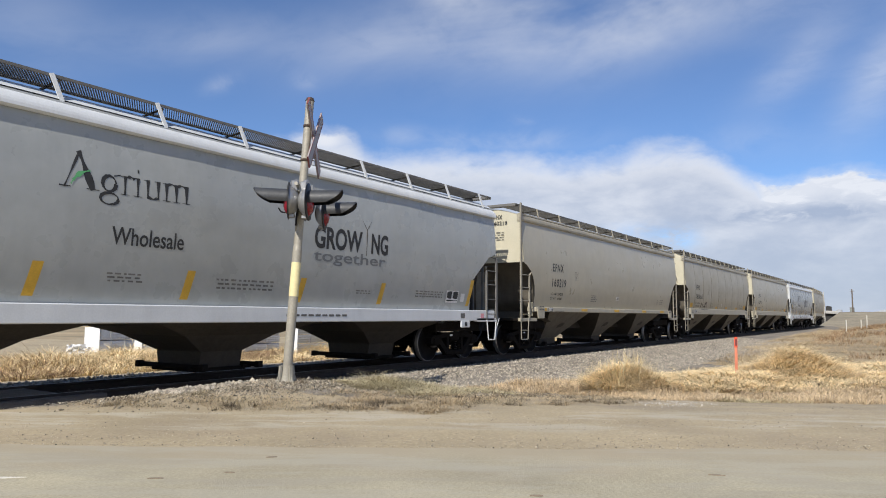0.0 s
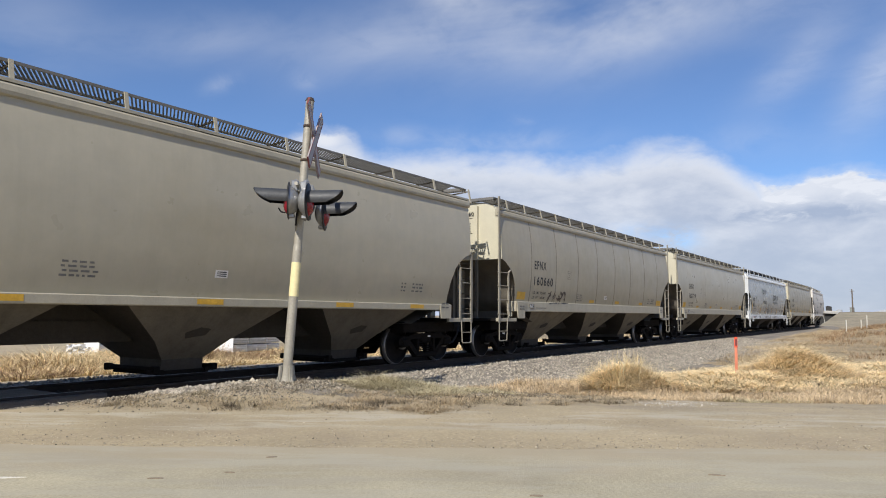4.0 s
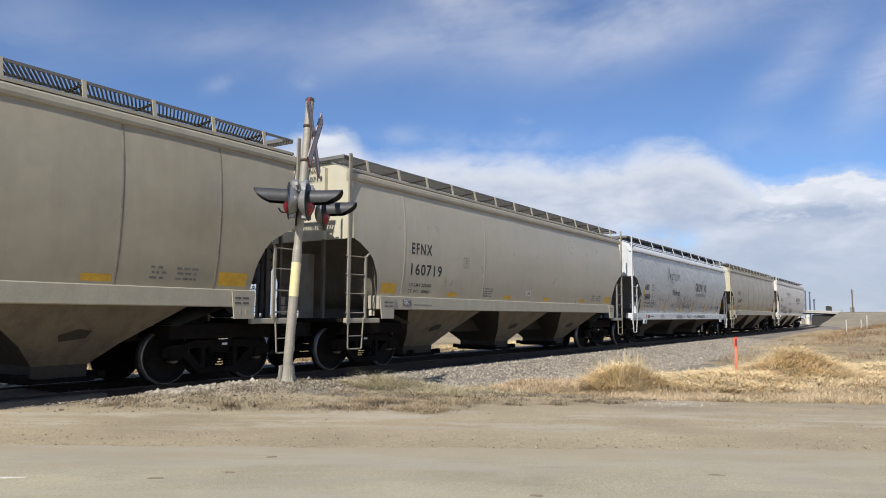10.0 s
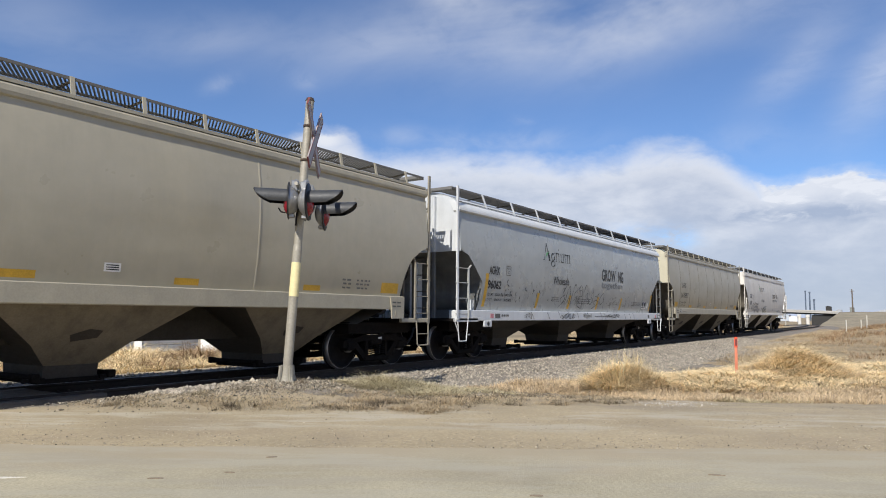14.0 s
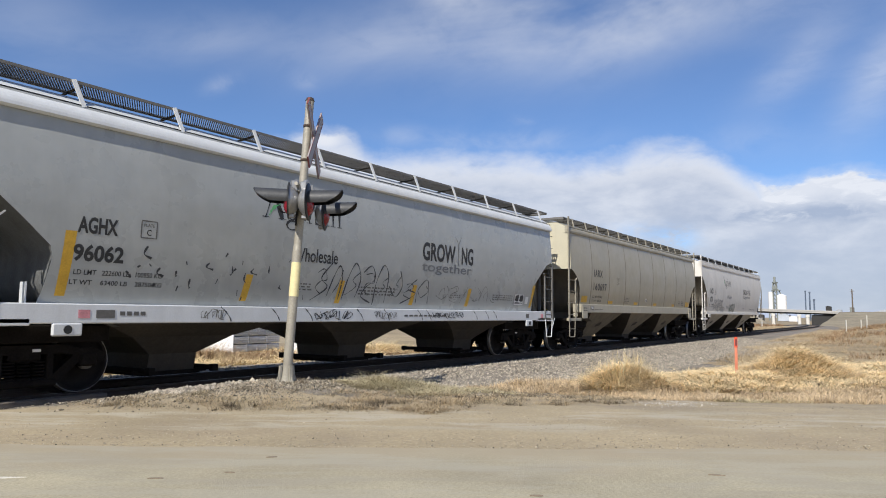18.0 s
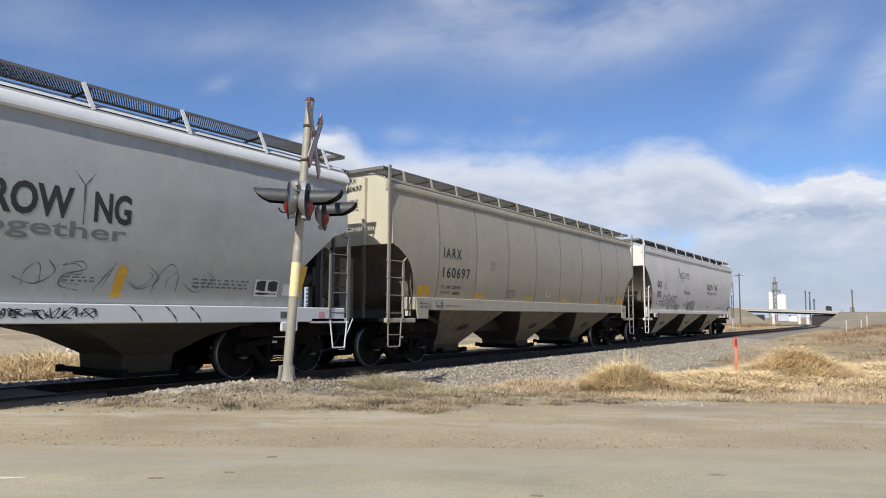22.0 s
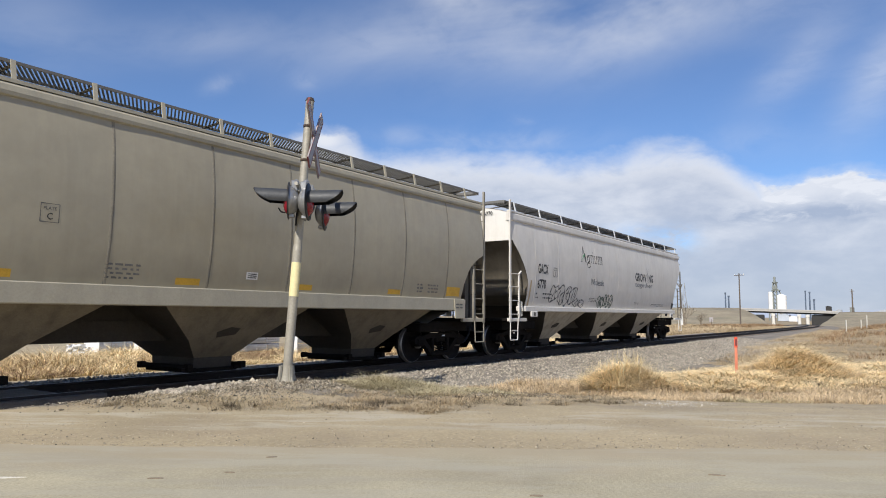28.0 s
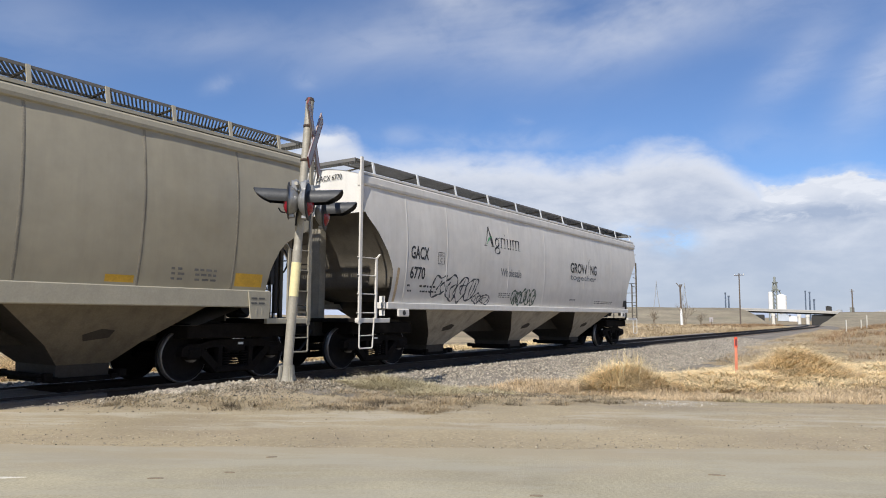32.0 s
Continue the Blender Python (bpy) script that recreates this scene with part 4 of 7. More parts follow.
            st_.cyl((x + sg * 0.08, yo - ys * 0.01, 2.75), (x - sg * 0.02, ys * 1.5, 2.80), 0.012, n=6)
            part("corner_stile", st_, GRIME_SHADE if style == "pale" and sg > 0 else BLUEWHITE if style == "blue_grey" and sg < 0 else GALV if style == "blue_grey" else paint if style == "pale" else STILE_M, car)
            ld = Shape()
            xi = x - sg * 0.45
            ld.box(xi - 0.025, xi + 0.025, yo - 0.02, yo + 0.02, 1.1, 2.42)
            ld.bar((xi, yo, 2.40), (xi - sg * 0.10, ys * side_y(2.45), 2.5), 0.05, 0.02)
            for z in (1.22, 1.62, 2.02, 2.40):
                ld.cyl((x + sg * 0.16, yo - ys * 0.005, z), (xi - sg * 0.02, yo - ys * 0.005, z), 0.013, n=6)
            part("side_ladder", ld, GRIME_SHADE if style == "pale" and sg > 0 else GALV if style == "blue_grey" and sg > 0 else STILE_M if style == "beige" else paint, car)
            stp = Shape()
            xa, xb = x + sg * 0.08, x - sg * 0.40
            if style == "blue_grey":
                stp.tube([(xa, yo, 1.12), (xa - sg * 0.02, yo, 1.0), (xa - sg * 0.08, yo, 0.52), (xb + sg * 0.06, yo, 0.52), (xb - sg * 0.04, yo, 1.12)], 0.016)
                stp.tube([(xa + sg * 0.16, yo, 1.1), (xa - sg * 0.04, yo, 0.75)], 0.014)
            else:
                stp.tube([(xa, yo, 1.12), (xa, yo, 0.50), (xa - sg * 0.025, yo, 0.475), (xb + sg * 0.075, yo, 0.475), (xb + sg * 0.05, yo, 0.50), (xb + sg * 0.03, yo, 0.80), (xb, yo, 1.12)], 0.017)
                stp.cyl((xa, yo, 0.74), (xb + sg * 0.035, yo, 0.74), 0.013, n=6)
                stp.box(xa - 0.055, xa + 0.055, yo - 0.012, yo + 0.012, 0.98, 1.10, 0.01)
            part("step", stp, STILE_M if style == "beige" else sill_paint, car)
            if ys < 0 and sg < 0:
                continue
            rung = Shape()
            for z in (1.35, 1.75, 2.15, 2.55, 2.95, 3.35, 3.75):
                rung.cyl((x + sg * 0.13, yo, z), (x + sg * 0.13, ys * 1.12, z), 0.012, n=6)
            rung.box(x + sg * 0.10, x + sg * 0.15, ys * 1.12 - 0.03, ys * 1.12 + 0.03, 1.1, e1 + 0.1)
            part("end_ladder", rung, grime_shade, car)
        xa, xb = sorted((x + sg * 0.14, x - sg * 0.95))
        part("end_platform", Shape().box(xa, xb, -1.51, 1.51, 1.02, 1.10, 0.008), IRON, car)
        for ys in (-1, 1):
            part("end_beam", Shape().box(xa, xb, *sorted((ys * 1.515, ys * 1.6)), 1.01, 1.11, 0.01), sill_paint, car)
        # crossover walkway at the roof's end
        cr = Shape()
        zt = st["top"]
        k = 0
        w = 0.09
        while k < 40:
            y = -1.40 + 2.8 * k / 39
            cr.box(min(x - sg * 0.12, x + sg * w), max(x - sg * 0.12, x + sg * w), y - 0.018, y + 0.018, zt - 0.028, zt)
            k += 1
        for xx in (x - sg * 0.12, x + sg * w):
            cr.box(xx - 0.012, xx + 0.012, -1.42, 1.42, zt - 0.07, zt + 0.004)
        # grating step between the cars, at the middle of the roof
        for k in range(9):
            y = -0.36 + 0.09 * k
            cr.box(min(x + sg * w, x + sg * 0.55), max(x + sg * w, x + sg * 0.55), y - 0.018, y + 0.018, zt - 0.03, zt - 0.002)
        cr.box(x + sg * 0.54 - 0.012, x + sg * 0.54 + 0.012, -0.40, 0.40, zt - 0.05, zt)
        part("end_walkway", cr, GALV, car)
        # Dark box added over the truck so the space reads black, not see-through.
        part("body_bolster", Shape().box(*sorted((x - sg * 0.15, x - sg * 2.3)), -1.2, 1.2, 0.76, 1.015, 0.02), IRON, car)
        # coupler and hose
        cp = Shape().box(min(x, x + sg * 0.62), max(x, x + sg * 0.62), -0.1, 0.1, 0.76, 0.93, 0.02)
        cp.box(min(x + sg * 0.55, x + sg * 0.84), max(x + sg * 0.55, x + sg * 0.84), -0.17, 0.13, 0.70, 1.0, 0.05)
        part("coupler", cp, IRON, car)
        hs = Shape().tube([(x + sg * 0.25, -0.35, 0.85), (x + sg * 0.38, -0.37, 0.62), (x + sg * 0.55, -0.33, 0.42), (x + sg * 0.74, -0.26, 0.36), (x + sg * 0.84, -0.2, 0.42)], 0.028, 8)
        part("air_hose", hs, RUBBER, car)
    # brake wheel and gear on the rear end
    if rear_brake:
        bw = Shape()
        c = Vector((xr + 0.16, -0.62, 2.25))
        ring = [c + Vector((0, 0.28 * math.cos(a * 0.3927), 0.28 * math.sin(a * 0.3927))) for a in range(17)]
        bw.tube(ring, 0.018, 6)
        for a in range(6):
            bw.cyl(c, c + Vector((0, 0.28 * math.cos(a * 1.0472), 0.28 * math.sin(a * 1.0472))), 0.012, n=5)
        part("brake_wheel", bw, BLACK, car)
        gear = Shape().box(xr - 0.12, xr + 0.12, -0.82, -0.42, 2.1, 2.6, 0.03)
        gear.cyl((xr + 0.05, -0.62, 2.1), (xr + 0.05, -0.62, 1.1), 0.02, n=6)
        part("brake_gear_box", gear, BLACK, car)
    vb = Shape().box(xr - 0.75, xr - 0.45, -0.55, -0.15, 1.12, 1.62, 0.04).box(xr - 0.7, xr - 0.5, -0.15, 0.25, 1.2, 1.5, 0.04)
    vb.cyl((xr - 0.2, -0.95, 1.2), (xr - 0.2, -0.95, 2.5), 0.05, n=10)
    vb.tube([(xr - 0.6, -0.3, 1.6), (xr - 0.5, -0.5, 2.0), (xr - 0.1, -0.75, 2.3), (xr - 0.05, -0.8, 2.7)], 0.03, 6)
    part("brake_valve", vb, BLACK, car)
    hb_ = Shape().cyl((xr - 0.95, -0.9, 1.75), (xr - 0.35, -0.9, 1.95), 0.15, n=14).box(xr - 0.42, xr - 0.30, -1.05, -0.75, 1.75, 2.15, 0.02)
    part("brake_cylinder", hb_, BLACK, car)
    chain = Shape()
    for k in range(10):
        chain.lathe(((0.022, -0.008), (0.034, 0.0), (0.022, 0.008), (0.012, 0.0), (0.022, -0.008)), 8, (xr + 0.05, -0.45 + 0.004 * (k % 2), 2.05 - 0.085 * k))
    part("brake_chain", chain, BLACK, car)
    rs = Shape().cyl((xr - 0.62, -0.7, 1.42), (xr - 0.62, 0.75, 1.42), 0.24, n=18)
    part("air_reservoir", rs, HOPPER_GRIME_SHADE, car)
    # hoppers
    hops = {"beige": (-4.10, 0.08, 4.26), "blue_grey": (-4.42, 0.22, 4.88), "pale": (-3.86, 0.55, 5.2)}[style]
    hb = {"beige": 0.42, "blue_grey": 0.46, "pale": 0.40}[style]
    pitch = [(b - a) / 2 for a, b in zip(hops, hops[1:])]
    for i, c in enumerate(hops):
        left = pitch[i - 1] if i else 2.1
        right = pitch[i] if i < 2 else 2.1
        sh = Shape()
        zt = s0 + 0.03
        flare = 0.72 if style != "blue_grey" else 0.66
        levels = ((1.95, 1.0, 1.38), (zt, flare, 1.47), (0.72, flare * 0.28, 0.92), (0.40, 0.0, 0.62), (0.19, 0.0, 0.60))
        if style == "blue_grey":
            levels = ((1.95, 1.0, 1.30), (zt, 0.78, 1.38), (0.80, 0.30, 0.95), (0.50, 0.0, 0.66), (0.19, 0.0, 0.60))
        for z, f, y in levels:
            ha = 0.80 if i == 0 and style == "beige" else hb
            a, b = c - ha - (left - ha) * f, c + hb + (right - hb) * f
            sh.v += [(a, -y, z), (b, -y, z), (b, y, z), (a, y, z)]
        sh.f = [(4 * k + j, 4 * k + (j + 1) % 4, 4 * k + 4 + (j + 1) % 4, 4 * k + 4 + j) for k in range(4) for j in range(4)] + [(16, 17, 18, 19), (3, 2, 1, 0)]
        sh.s = [False] * len(sh.f)
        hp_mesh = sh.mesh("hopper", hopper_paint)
        hp_mesh.materials.append(HOPPER_GRIME_SHADE)
        # End sheets and chute get the dark colour: shade under the car painted on.
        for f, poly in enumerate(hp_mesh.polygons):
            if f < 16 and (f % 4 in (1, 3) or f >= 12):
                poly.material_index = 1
        hp = part("hopper", hp_mesh, None, car, "grimy hopper, end sheets and chute darkened with painted shade")
        g = Shape().box(c - (0.8 if i == 0 and style == "beige" else hb) - 0.1, c + hb + 0.1, -0.66, 0.66, 0.14, 0.21, 0.01)
        yg = 0.95 if style == "blue_grey" else 0.70
        for s in (-1, 1):
            g.cyl((c + s * (hb + 0.16), -yg, 0.24), (c + s * (hb + 0.16), yg, 0.24), 0.048, n=10)
            for y in (-yg, yg):
                g.box(c + s * (hb + 0.16) - 0.06, c + s * (hb + 0.16) + 0.06, y - 0.06, y + 0.06, 0.18, 0.30, 0.01)
            g.box(min(c + s * hb, c + s * (hb + 0.3)), max(c + s * hb, c + s * (hb + 0.2)), -0.7, -0.64, 0.17, 0.23)
        part("outlet_gate", g, IRON, hp)
        if style != "blue_grey":
            for y in (-1, 1):
                pt = Shape()
                for dx, z in ((-0.28, 0.86), (-0.22, 0.76), (0.16, 0.81), (0.2, 0.92), (-0.02, 0.95)):
                    pt.v.append((c + dx, y * (0.92 + 0.55 * (z - 0.72) / (zt - 0.72) + 0.006), z))
                pt.f, pt.s = [(0, 1, 2, 3, 4)], [False]
                part("stencil_patch", pt, HOPPER_GRIME_SHADE, hp, "dark smudged stencil patch")
    for s in (-1, 1):
        for y in (-1.07, 1.07):
            part("white_label", Shape().box(s * 6.9 - 0.05 + (0.35 if s > 0 and style == "blue_grey" else 0.0), s * 6.9 + 0.06 + (0.35 if s > 0 and style == "blue_grey" else 0.0), *sorted((y, y * 1.012)), 0.635, 0.675), WHITE, car)
    part("center_sill", Shape().box(xf - 0.1, xr + 0.1, -0.32, 0.32, 0.71 if style != "blue_grey" else 0.98, 1.06), HOPPER_GRIME_SHADE, car)
    # Dark filler added between the hoppers to close the view through.
    part("hopper_partition", Shape().box(hops[0] - 0.9, hops[2] + 0.9, -0.28, 0.28, 1.05, 1.9), HOPPER_GRIME_SHADE, car)
    # side walkways with brackets
    zt = st["top"]
    for sg in (-1, 1):
        gr = Shape()
        y0, y1 = sorted((sg * 1.40, sg * 0.80))
        step, bar_w = (0.042, 0.015) if style != "beige" else (0.07, 0.026)
        for i in range(int((L - 0.5) / step)):
            x = xf + 0.05 + step * i
            gr.bar((x, y0, zt - 0.014), (x + 0.40, y1, zt - 0.014), bar_w, 0.028)
        part("walkway_grating", gr, GALV, car)
        ed = Shape()
        for y in (sg * 1.40, sg * 0.80):
            ed.box(xf - 0.02, xr + 0.02, y - 0.012, y + 0.012, zt - 0.04, zt + 0.004)
        part("walkway_edge", ed, GALV, car)
        spots = [-6.64 + 1.65 * i for i in range(10)] if style == "blue_grey" or sill_top else [xf + 0.5 + (L - 0.7) * i / 10 for i in range(11)] if style == "pale" else [xf + 0.66 + (L - 1.32) * i / 13 for i in range(14)]
        for x in spots:
            lean = 0.13 if style == "blue_grey" else 0.0
            bk = Shape().bar((x, sg * 1.50, e1 - 0.03), (x - lean, sg * 1.418, zt + 0.004), 0.065, 0.02, (0, 1, 0))
            br = part("walkway_bracket", bk, BEIGE_TRIM if style == "beige" else BLUEWHITE, car)
            part("walkway_arm", Shape().bar((x, sg * 1.39, zt - 0.06), (x, sg * 0.5, zt - 0.12), 0.03, 0.03), GRIME_SHADE, br)
    tr = Shape().box(xf + 0.6, xr - 0.6, -0.36, 0.36, zt - 0.16, zt - 0.05, 0.03)
    part("hatch_cover", tr, end_paint, car, "long roof hatch")
    # running gear
    front = (xf + 0.30, xf + 2.08)
    rear = (xr - 2.08, xr - 0.30)
    car["axles"] = [front[0], front[1], rear[0], rear[1]]
    add_truck(car, sum(front) / 2)
    add_truck(car, sum(rear) / 2)
    for x in (*front, *rear):
        add_wheelset(car, x)
    return car


SEAMS8 = [-6.13 + 1.775 * i for i in range(8)]
# front of each car behind the first point of the last one, in metres along the train
CARS = [
    (make_car("blue_grey", "blue-grey covered hopper car with white sills and dark lettering", BLUEGREY, END_BLUE, BLUEWHITE, HOPPER_GRIME_SHADE, ()), -107.05),
    (make_car("beige", "smooth beige covered hopper car with black lettering", BEIGE, BEIGE_SUNLIT, BEIGE_TRIM, HOPPER_G, (), sill_top=1.45), -88.75),
    (make_car("beige", "weathered beige covered hopper car with welded seams and dark graffiti", BEIGE_B, BEIGE_SUNLIT, BEIGE_TRIM, HOPPER_B, SEAMS8, seam_paint=SEAM_M), -71.1),
    (make_car("beige", "plain beige covered hopper car with yellow reflectors", BEIGE, BEIGE_SUNLIT, BEIGE_TRIM, HOPPER_B, (-6.2, -2.6, 2.8)), -53.45),
    (make_car("blue_grey", "blue-grey covered hopper car with scrawled graffiti on side and sill", BLUEGREY, END_BLUE, BLUEWHITE, HOPPER_GRIME_SHADE, ()), -35.8),
    (make_car("beige", "taupe covered hopper car with many vertical weld seams", BEIGE_B, BEIGE_SUNLIT, BEIGE_TRIM, HOPPER_B, SEAMS8, seam_paint=SEAM_M), -17.65),
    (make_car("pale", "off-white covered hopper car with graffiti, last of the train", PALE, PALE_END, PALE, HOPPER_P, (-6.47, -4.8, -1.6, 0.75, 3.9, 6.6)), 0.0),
]

# ---- lettering, reflectors and graffiti on the cars ----
def text_mesh(body, mat, name="lettering", spacing=1.0, bold=0.012):
    cu = bpy.data.curves.new(name, "FONT")
    cu.body, cu.size, cu.resolution_u, cu.offset, cu.space_character = body, 1.0, 3, bold, spacing
    ob = bpy.data.objects.new(name, cu)
    me = bpy.data.meshes.new_from_object(ob)
    bpy.data.objects.remove(ob)
    bpy.data.curves.remove(cu)
    me.materials.clear()
    me.materials.append(mat)
    return me


def split_letters(car, me, mat, name):
    """Each letter of a large word as a part of its own."""
    root = list(range(len(me.vertices)))

    def find(i):
        while root[i] != i:
            root[i] = root[root[i]]
            i = root[i]
        return i
    for e in me.edges:
        a, b = find(e.vertices[0]), find(e.vertices[1])
        root[a] = b
    groups = {}
    for p in me.polygons:
        groups.setdefault(find(p.vertices[0]), []).append(tuple(p.vertices))
    for faces in groups.values():
        used = sorted({i for f in faces for i in f})
        at = {v: k for k, v in enumerate(used)}
        one = bpy.data.meshes.new(name)
        one.from_pydata([tuple(me.vertices[i].co) for i in used], [], [tuple(at[i] for i in f) for f in faces])
        one.materials.append(mat)
        part(name, one, None, car)
    bpy.data.meshes.remove(me)


def letter(car, body, x0, x1, z0, z1, mat=INK, name="lettering", off=0.004, spacing=1.0, bold=0.012):
    """A word fitted to the rectangle on the near side, laid on the curve of the sheet."""
    me = text_mesh(body, mat, name, spacing, bold)
    co = np.empty(len(me.vertices) * 3)
    me.vertices.foreach_get("co", co)
    lo, hi = co.reshape(-1, 3).min(0), co.reshape(-1, 3).max(0)
    # cut the letters along the rows and columns of the sheet, so that they lie on it
    bm = bmesh.new()
    bm.from_mesh(me)
    st = STYLES[car["style"]]
    cuts = [((0, lo[1] + (z - z0) / (z1 - z0) * (hi[1] - lo[1]), 0), (0, 1, 0)) for z in sheet_rows(st) if z0 < z < z1]
    col = (st["xr"] - st["xf"]) / SHEET_COLUMNS
    x = st["xf"] + col * math.ceil((x0 - st["xf"]) / col)
    while x < x1:
        cuts.append(((lo[0] + (x - x0) / (x1 - x0) * (hi[0] - lo[0]), 0, 0), (1, 0, 0)))
        x += col
    for p, n in cuts:
        bmesh.ops.bisect_plane(bm, geom=bm.verts[:] + bm.edges[:] + bm.faces[:], plane_co=p, plane_no=n)
    bm.to_mesh(me)
    bm.free()
    co = np.empty(len(me.vertices) * 3)
    me.vertices.foreach_get("co", co)
    co = co.reshape(-1, 3)
    out = np.empty_like(co)
    out[:, 0] = x0 + (co[:, 0] - lo[0]) / (hi[0] - lo[0]) * (x1 - x0)
    out[:, 2] = z0 + (co[:, 1] - lo[1]) / (hi[1] - lo[1]) * (z1 - z0)
    out[:, 1] = [-(sheet_y(car, x, z) + off) for x, z in zip(out[:, 0], out[:, 2])]
    me.vertices.foreach_set("co", out.ravel())
    me.update()
    if z1 - z0 < 0.2:
        return tagged(part(name, me, None, car), kind="stuff")
    return split_letters(car, me, mat, name)


def patch(car, name, pts, mat, off=0.0025, label="", n=6):
    """A flat quadrilateral mark (x, z corners: bottom left, bottom right, top right, top left) on the near side."""
    sh = Shape()
    (ax, az), (bx, bz), (cx, cz), (dx, dz) = pts

    def fn(u, v):
        x = (ax + (bx - ax) * u) * (1 - v) + (dx + (cx - dx) * u) * v
        z = (az + (bz - az) * u) * (1 - v) + (dz + (cz - dz) * u) * v
        return (x, -(sheet_y(car, x, z) + off), z)
    sh.grid(fn, 4, n)
    sh.f = [f[::-1] for f in sh.f]
    return part(name, sh, mat, car, label)


def rect(car, name, x0, x1, z0, z1, mat, off=0.0025, label="", slant=0.0):
    return patch(car, name, ((x0, z0), (x1, z0), (x1 + slant, z1), (x0 + slant, z1)), mat, off, label)


def ribbon(sh, pts, w, off=0.0035, flat=None, car=None):
    """A painted stroke through (x, z) points on the near side; flat: a plane y instead of the curved sheet."""
    fine = []
    for a, b in zip(pts, pts[1:]):
        k = max(1, int(math.dist(a, b) / 0.08))
        fine += [(a[0] + (b[0] - a[0]) * i / k, a[1] + (b[1] - a[1]) * i / k) for i in range(k)]
    fine.append(pts[-1])
    k0 = len(sh.v)
    for i, p in enumerate(fine):
        q0, q1 = fine[max(0, i - 1)], fine[min(len(fine) - 1, i + 1)]
        d = Vector((q1[0] - q0[0], q1[1] - q0[1]))
        d = d.normalized() if d.length > 0 else Vector((1, 0))
        ww = w * (0.8 + 0.4 * math.sin(i * 0.9 + p[0]))
        for s in (-0.5, 0.5):
            x, z = p[0] - d.y * ww * s, p[1] + d.x * ww * s
            sh.v.append((x, flat if flat is not None else -(sheet_y(car, x, z) + off), z))
    sh.f += [(k0 + 2 * i, k0 + 2 * i + 1, k0 + 2 * i + 3, k0 + 2 * i + 2) for i in range(len(fine) - 1)]
    sh.s += [False] * (len(fine) - 1)


def curve_pts(pts, n=5):
    """A smooth line through the points."""
    out = []
    for i in range(len(pts) - 1):
        p0, p1, p2, p3 = pts[max(0, i - 1)], pts[i], pts[i + 1], pts[min(len(pts) - 1, i + 2)]
        for k in range(n):
            t = k / n
            out.append(tuple(0.5 * (2 * p1[j] + (p2[j] - p0[j]) * t + (2 * p0[j] - 5 * p1[j] + 4 * p2[j] - p3[j]) * t * t
                                    + (3 * p1[j] - p0[j] - 3 * p2[j] + p3[j]) * t ** 3) for j in (0, 1)))
    return out + [pts[-1]]


def scrawl(car, x0, x1, z0, z1, count, w, seed, mat=SPRAY, flat=None, outline=True):
    """Unreadable sprayed scrawl: bubbles, loops and slashes that run into one another."""
    rnd = random.Random(seed)
    cell = (x1 - x0) / count

    def stroke(pts, ww):
        sh = Shape()
        ribbon(sh, curve_pts([(x, min(max(z, z0), z1)) for x, z in pts]), ww, flat=flat, car=car)
        part("graffiti", sh, mat, car, "scrawled unreadable spray paint")
    for i in range(count):
        cx, cz = x0 + cell * (i + 0.5), (z0 + z1) / 2 + rnd.uniform(-0.1, 0.1) * (z1 - z0)
        h = (z1 - z0) * rnd.uniform(0.4, 0.5)
        lean = rnd.uniform(0.0, 0.45)
        k0 = rnd.uniform(0, 6.28)
        ring = []
        for k in range(10):
            a, r = k0 + 0.63 * k, rnd.uniform(0.65, 1.15)
            dz = h * r * math.sin(a)
            ring.append((cx + cell * 0.62 * r * math.cos(a) + lean * dz, cz + dz))
        if outline:
            stroke(ring + [ring[0]], w)
        else:
            zig = [(cx + cell * rnd.uniform(-0.55, 0.55) + lean * h * s, cz + h * s * rnd.uniform(0.55, 1.0)) for s in (-1, 1, -1, 1)]
            stroke(zig, w)
            stroke(ring[:rnd.randint(4, 7)], w * 0.9)
        for _ in range(2 if outline else 1):
            a = rnd.uniform(-0.3, 0.3) * cell
            stroke([(cx + a - 0.1 * cell, cz - h * rnd.uniform(0.2, 0.9)), (cx + a + rnd.uniform(-0.3, 0.3) * cell, cz + rnd.uniform(-0.3, 0.3) * h),
                    (cx + a + rnd.uniform(0.0, 0.4) * cell, cz + h * rnd.uniform(0.3, 0.95))], w * 0.85)


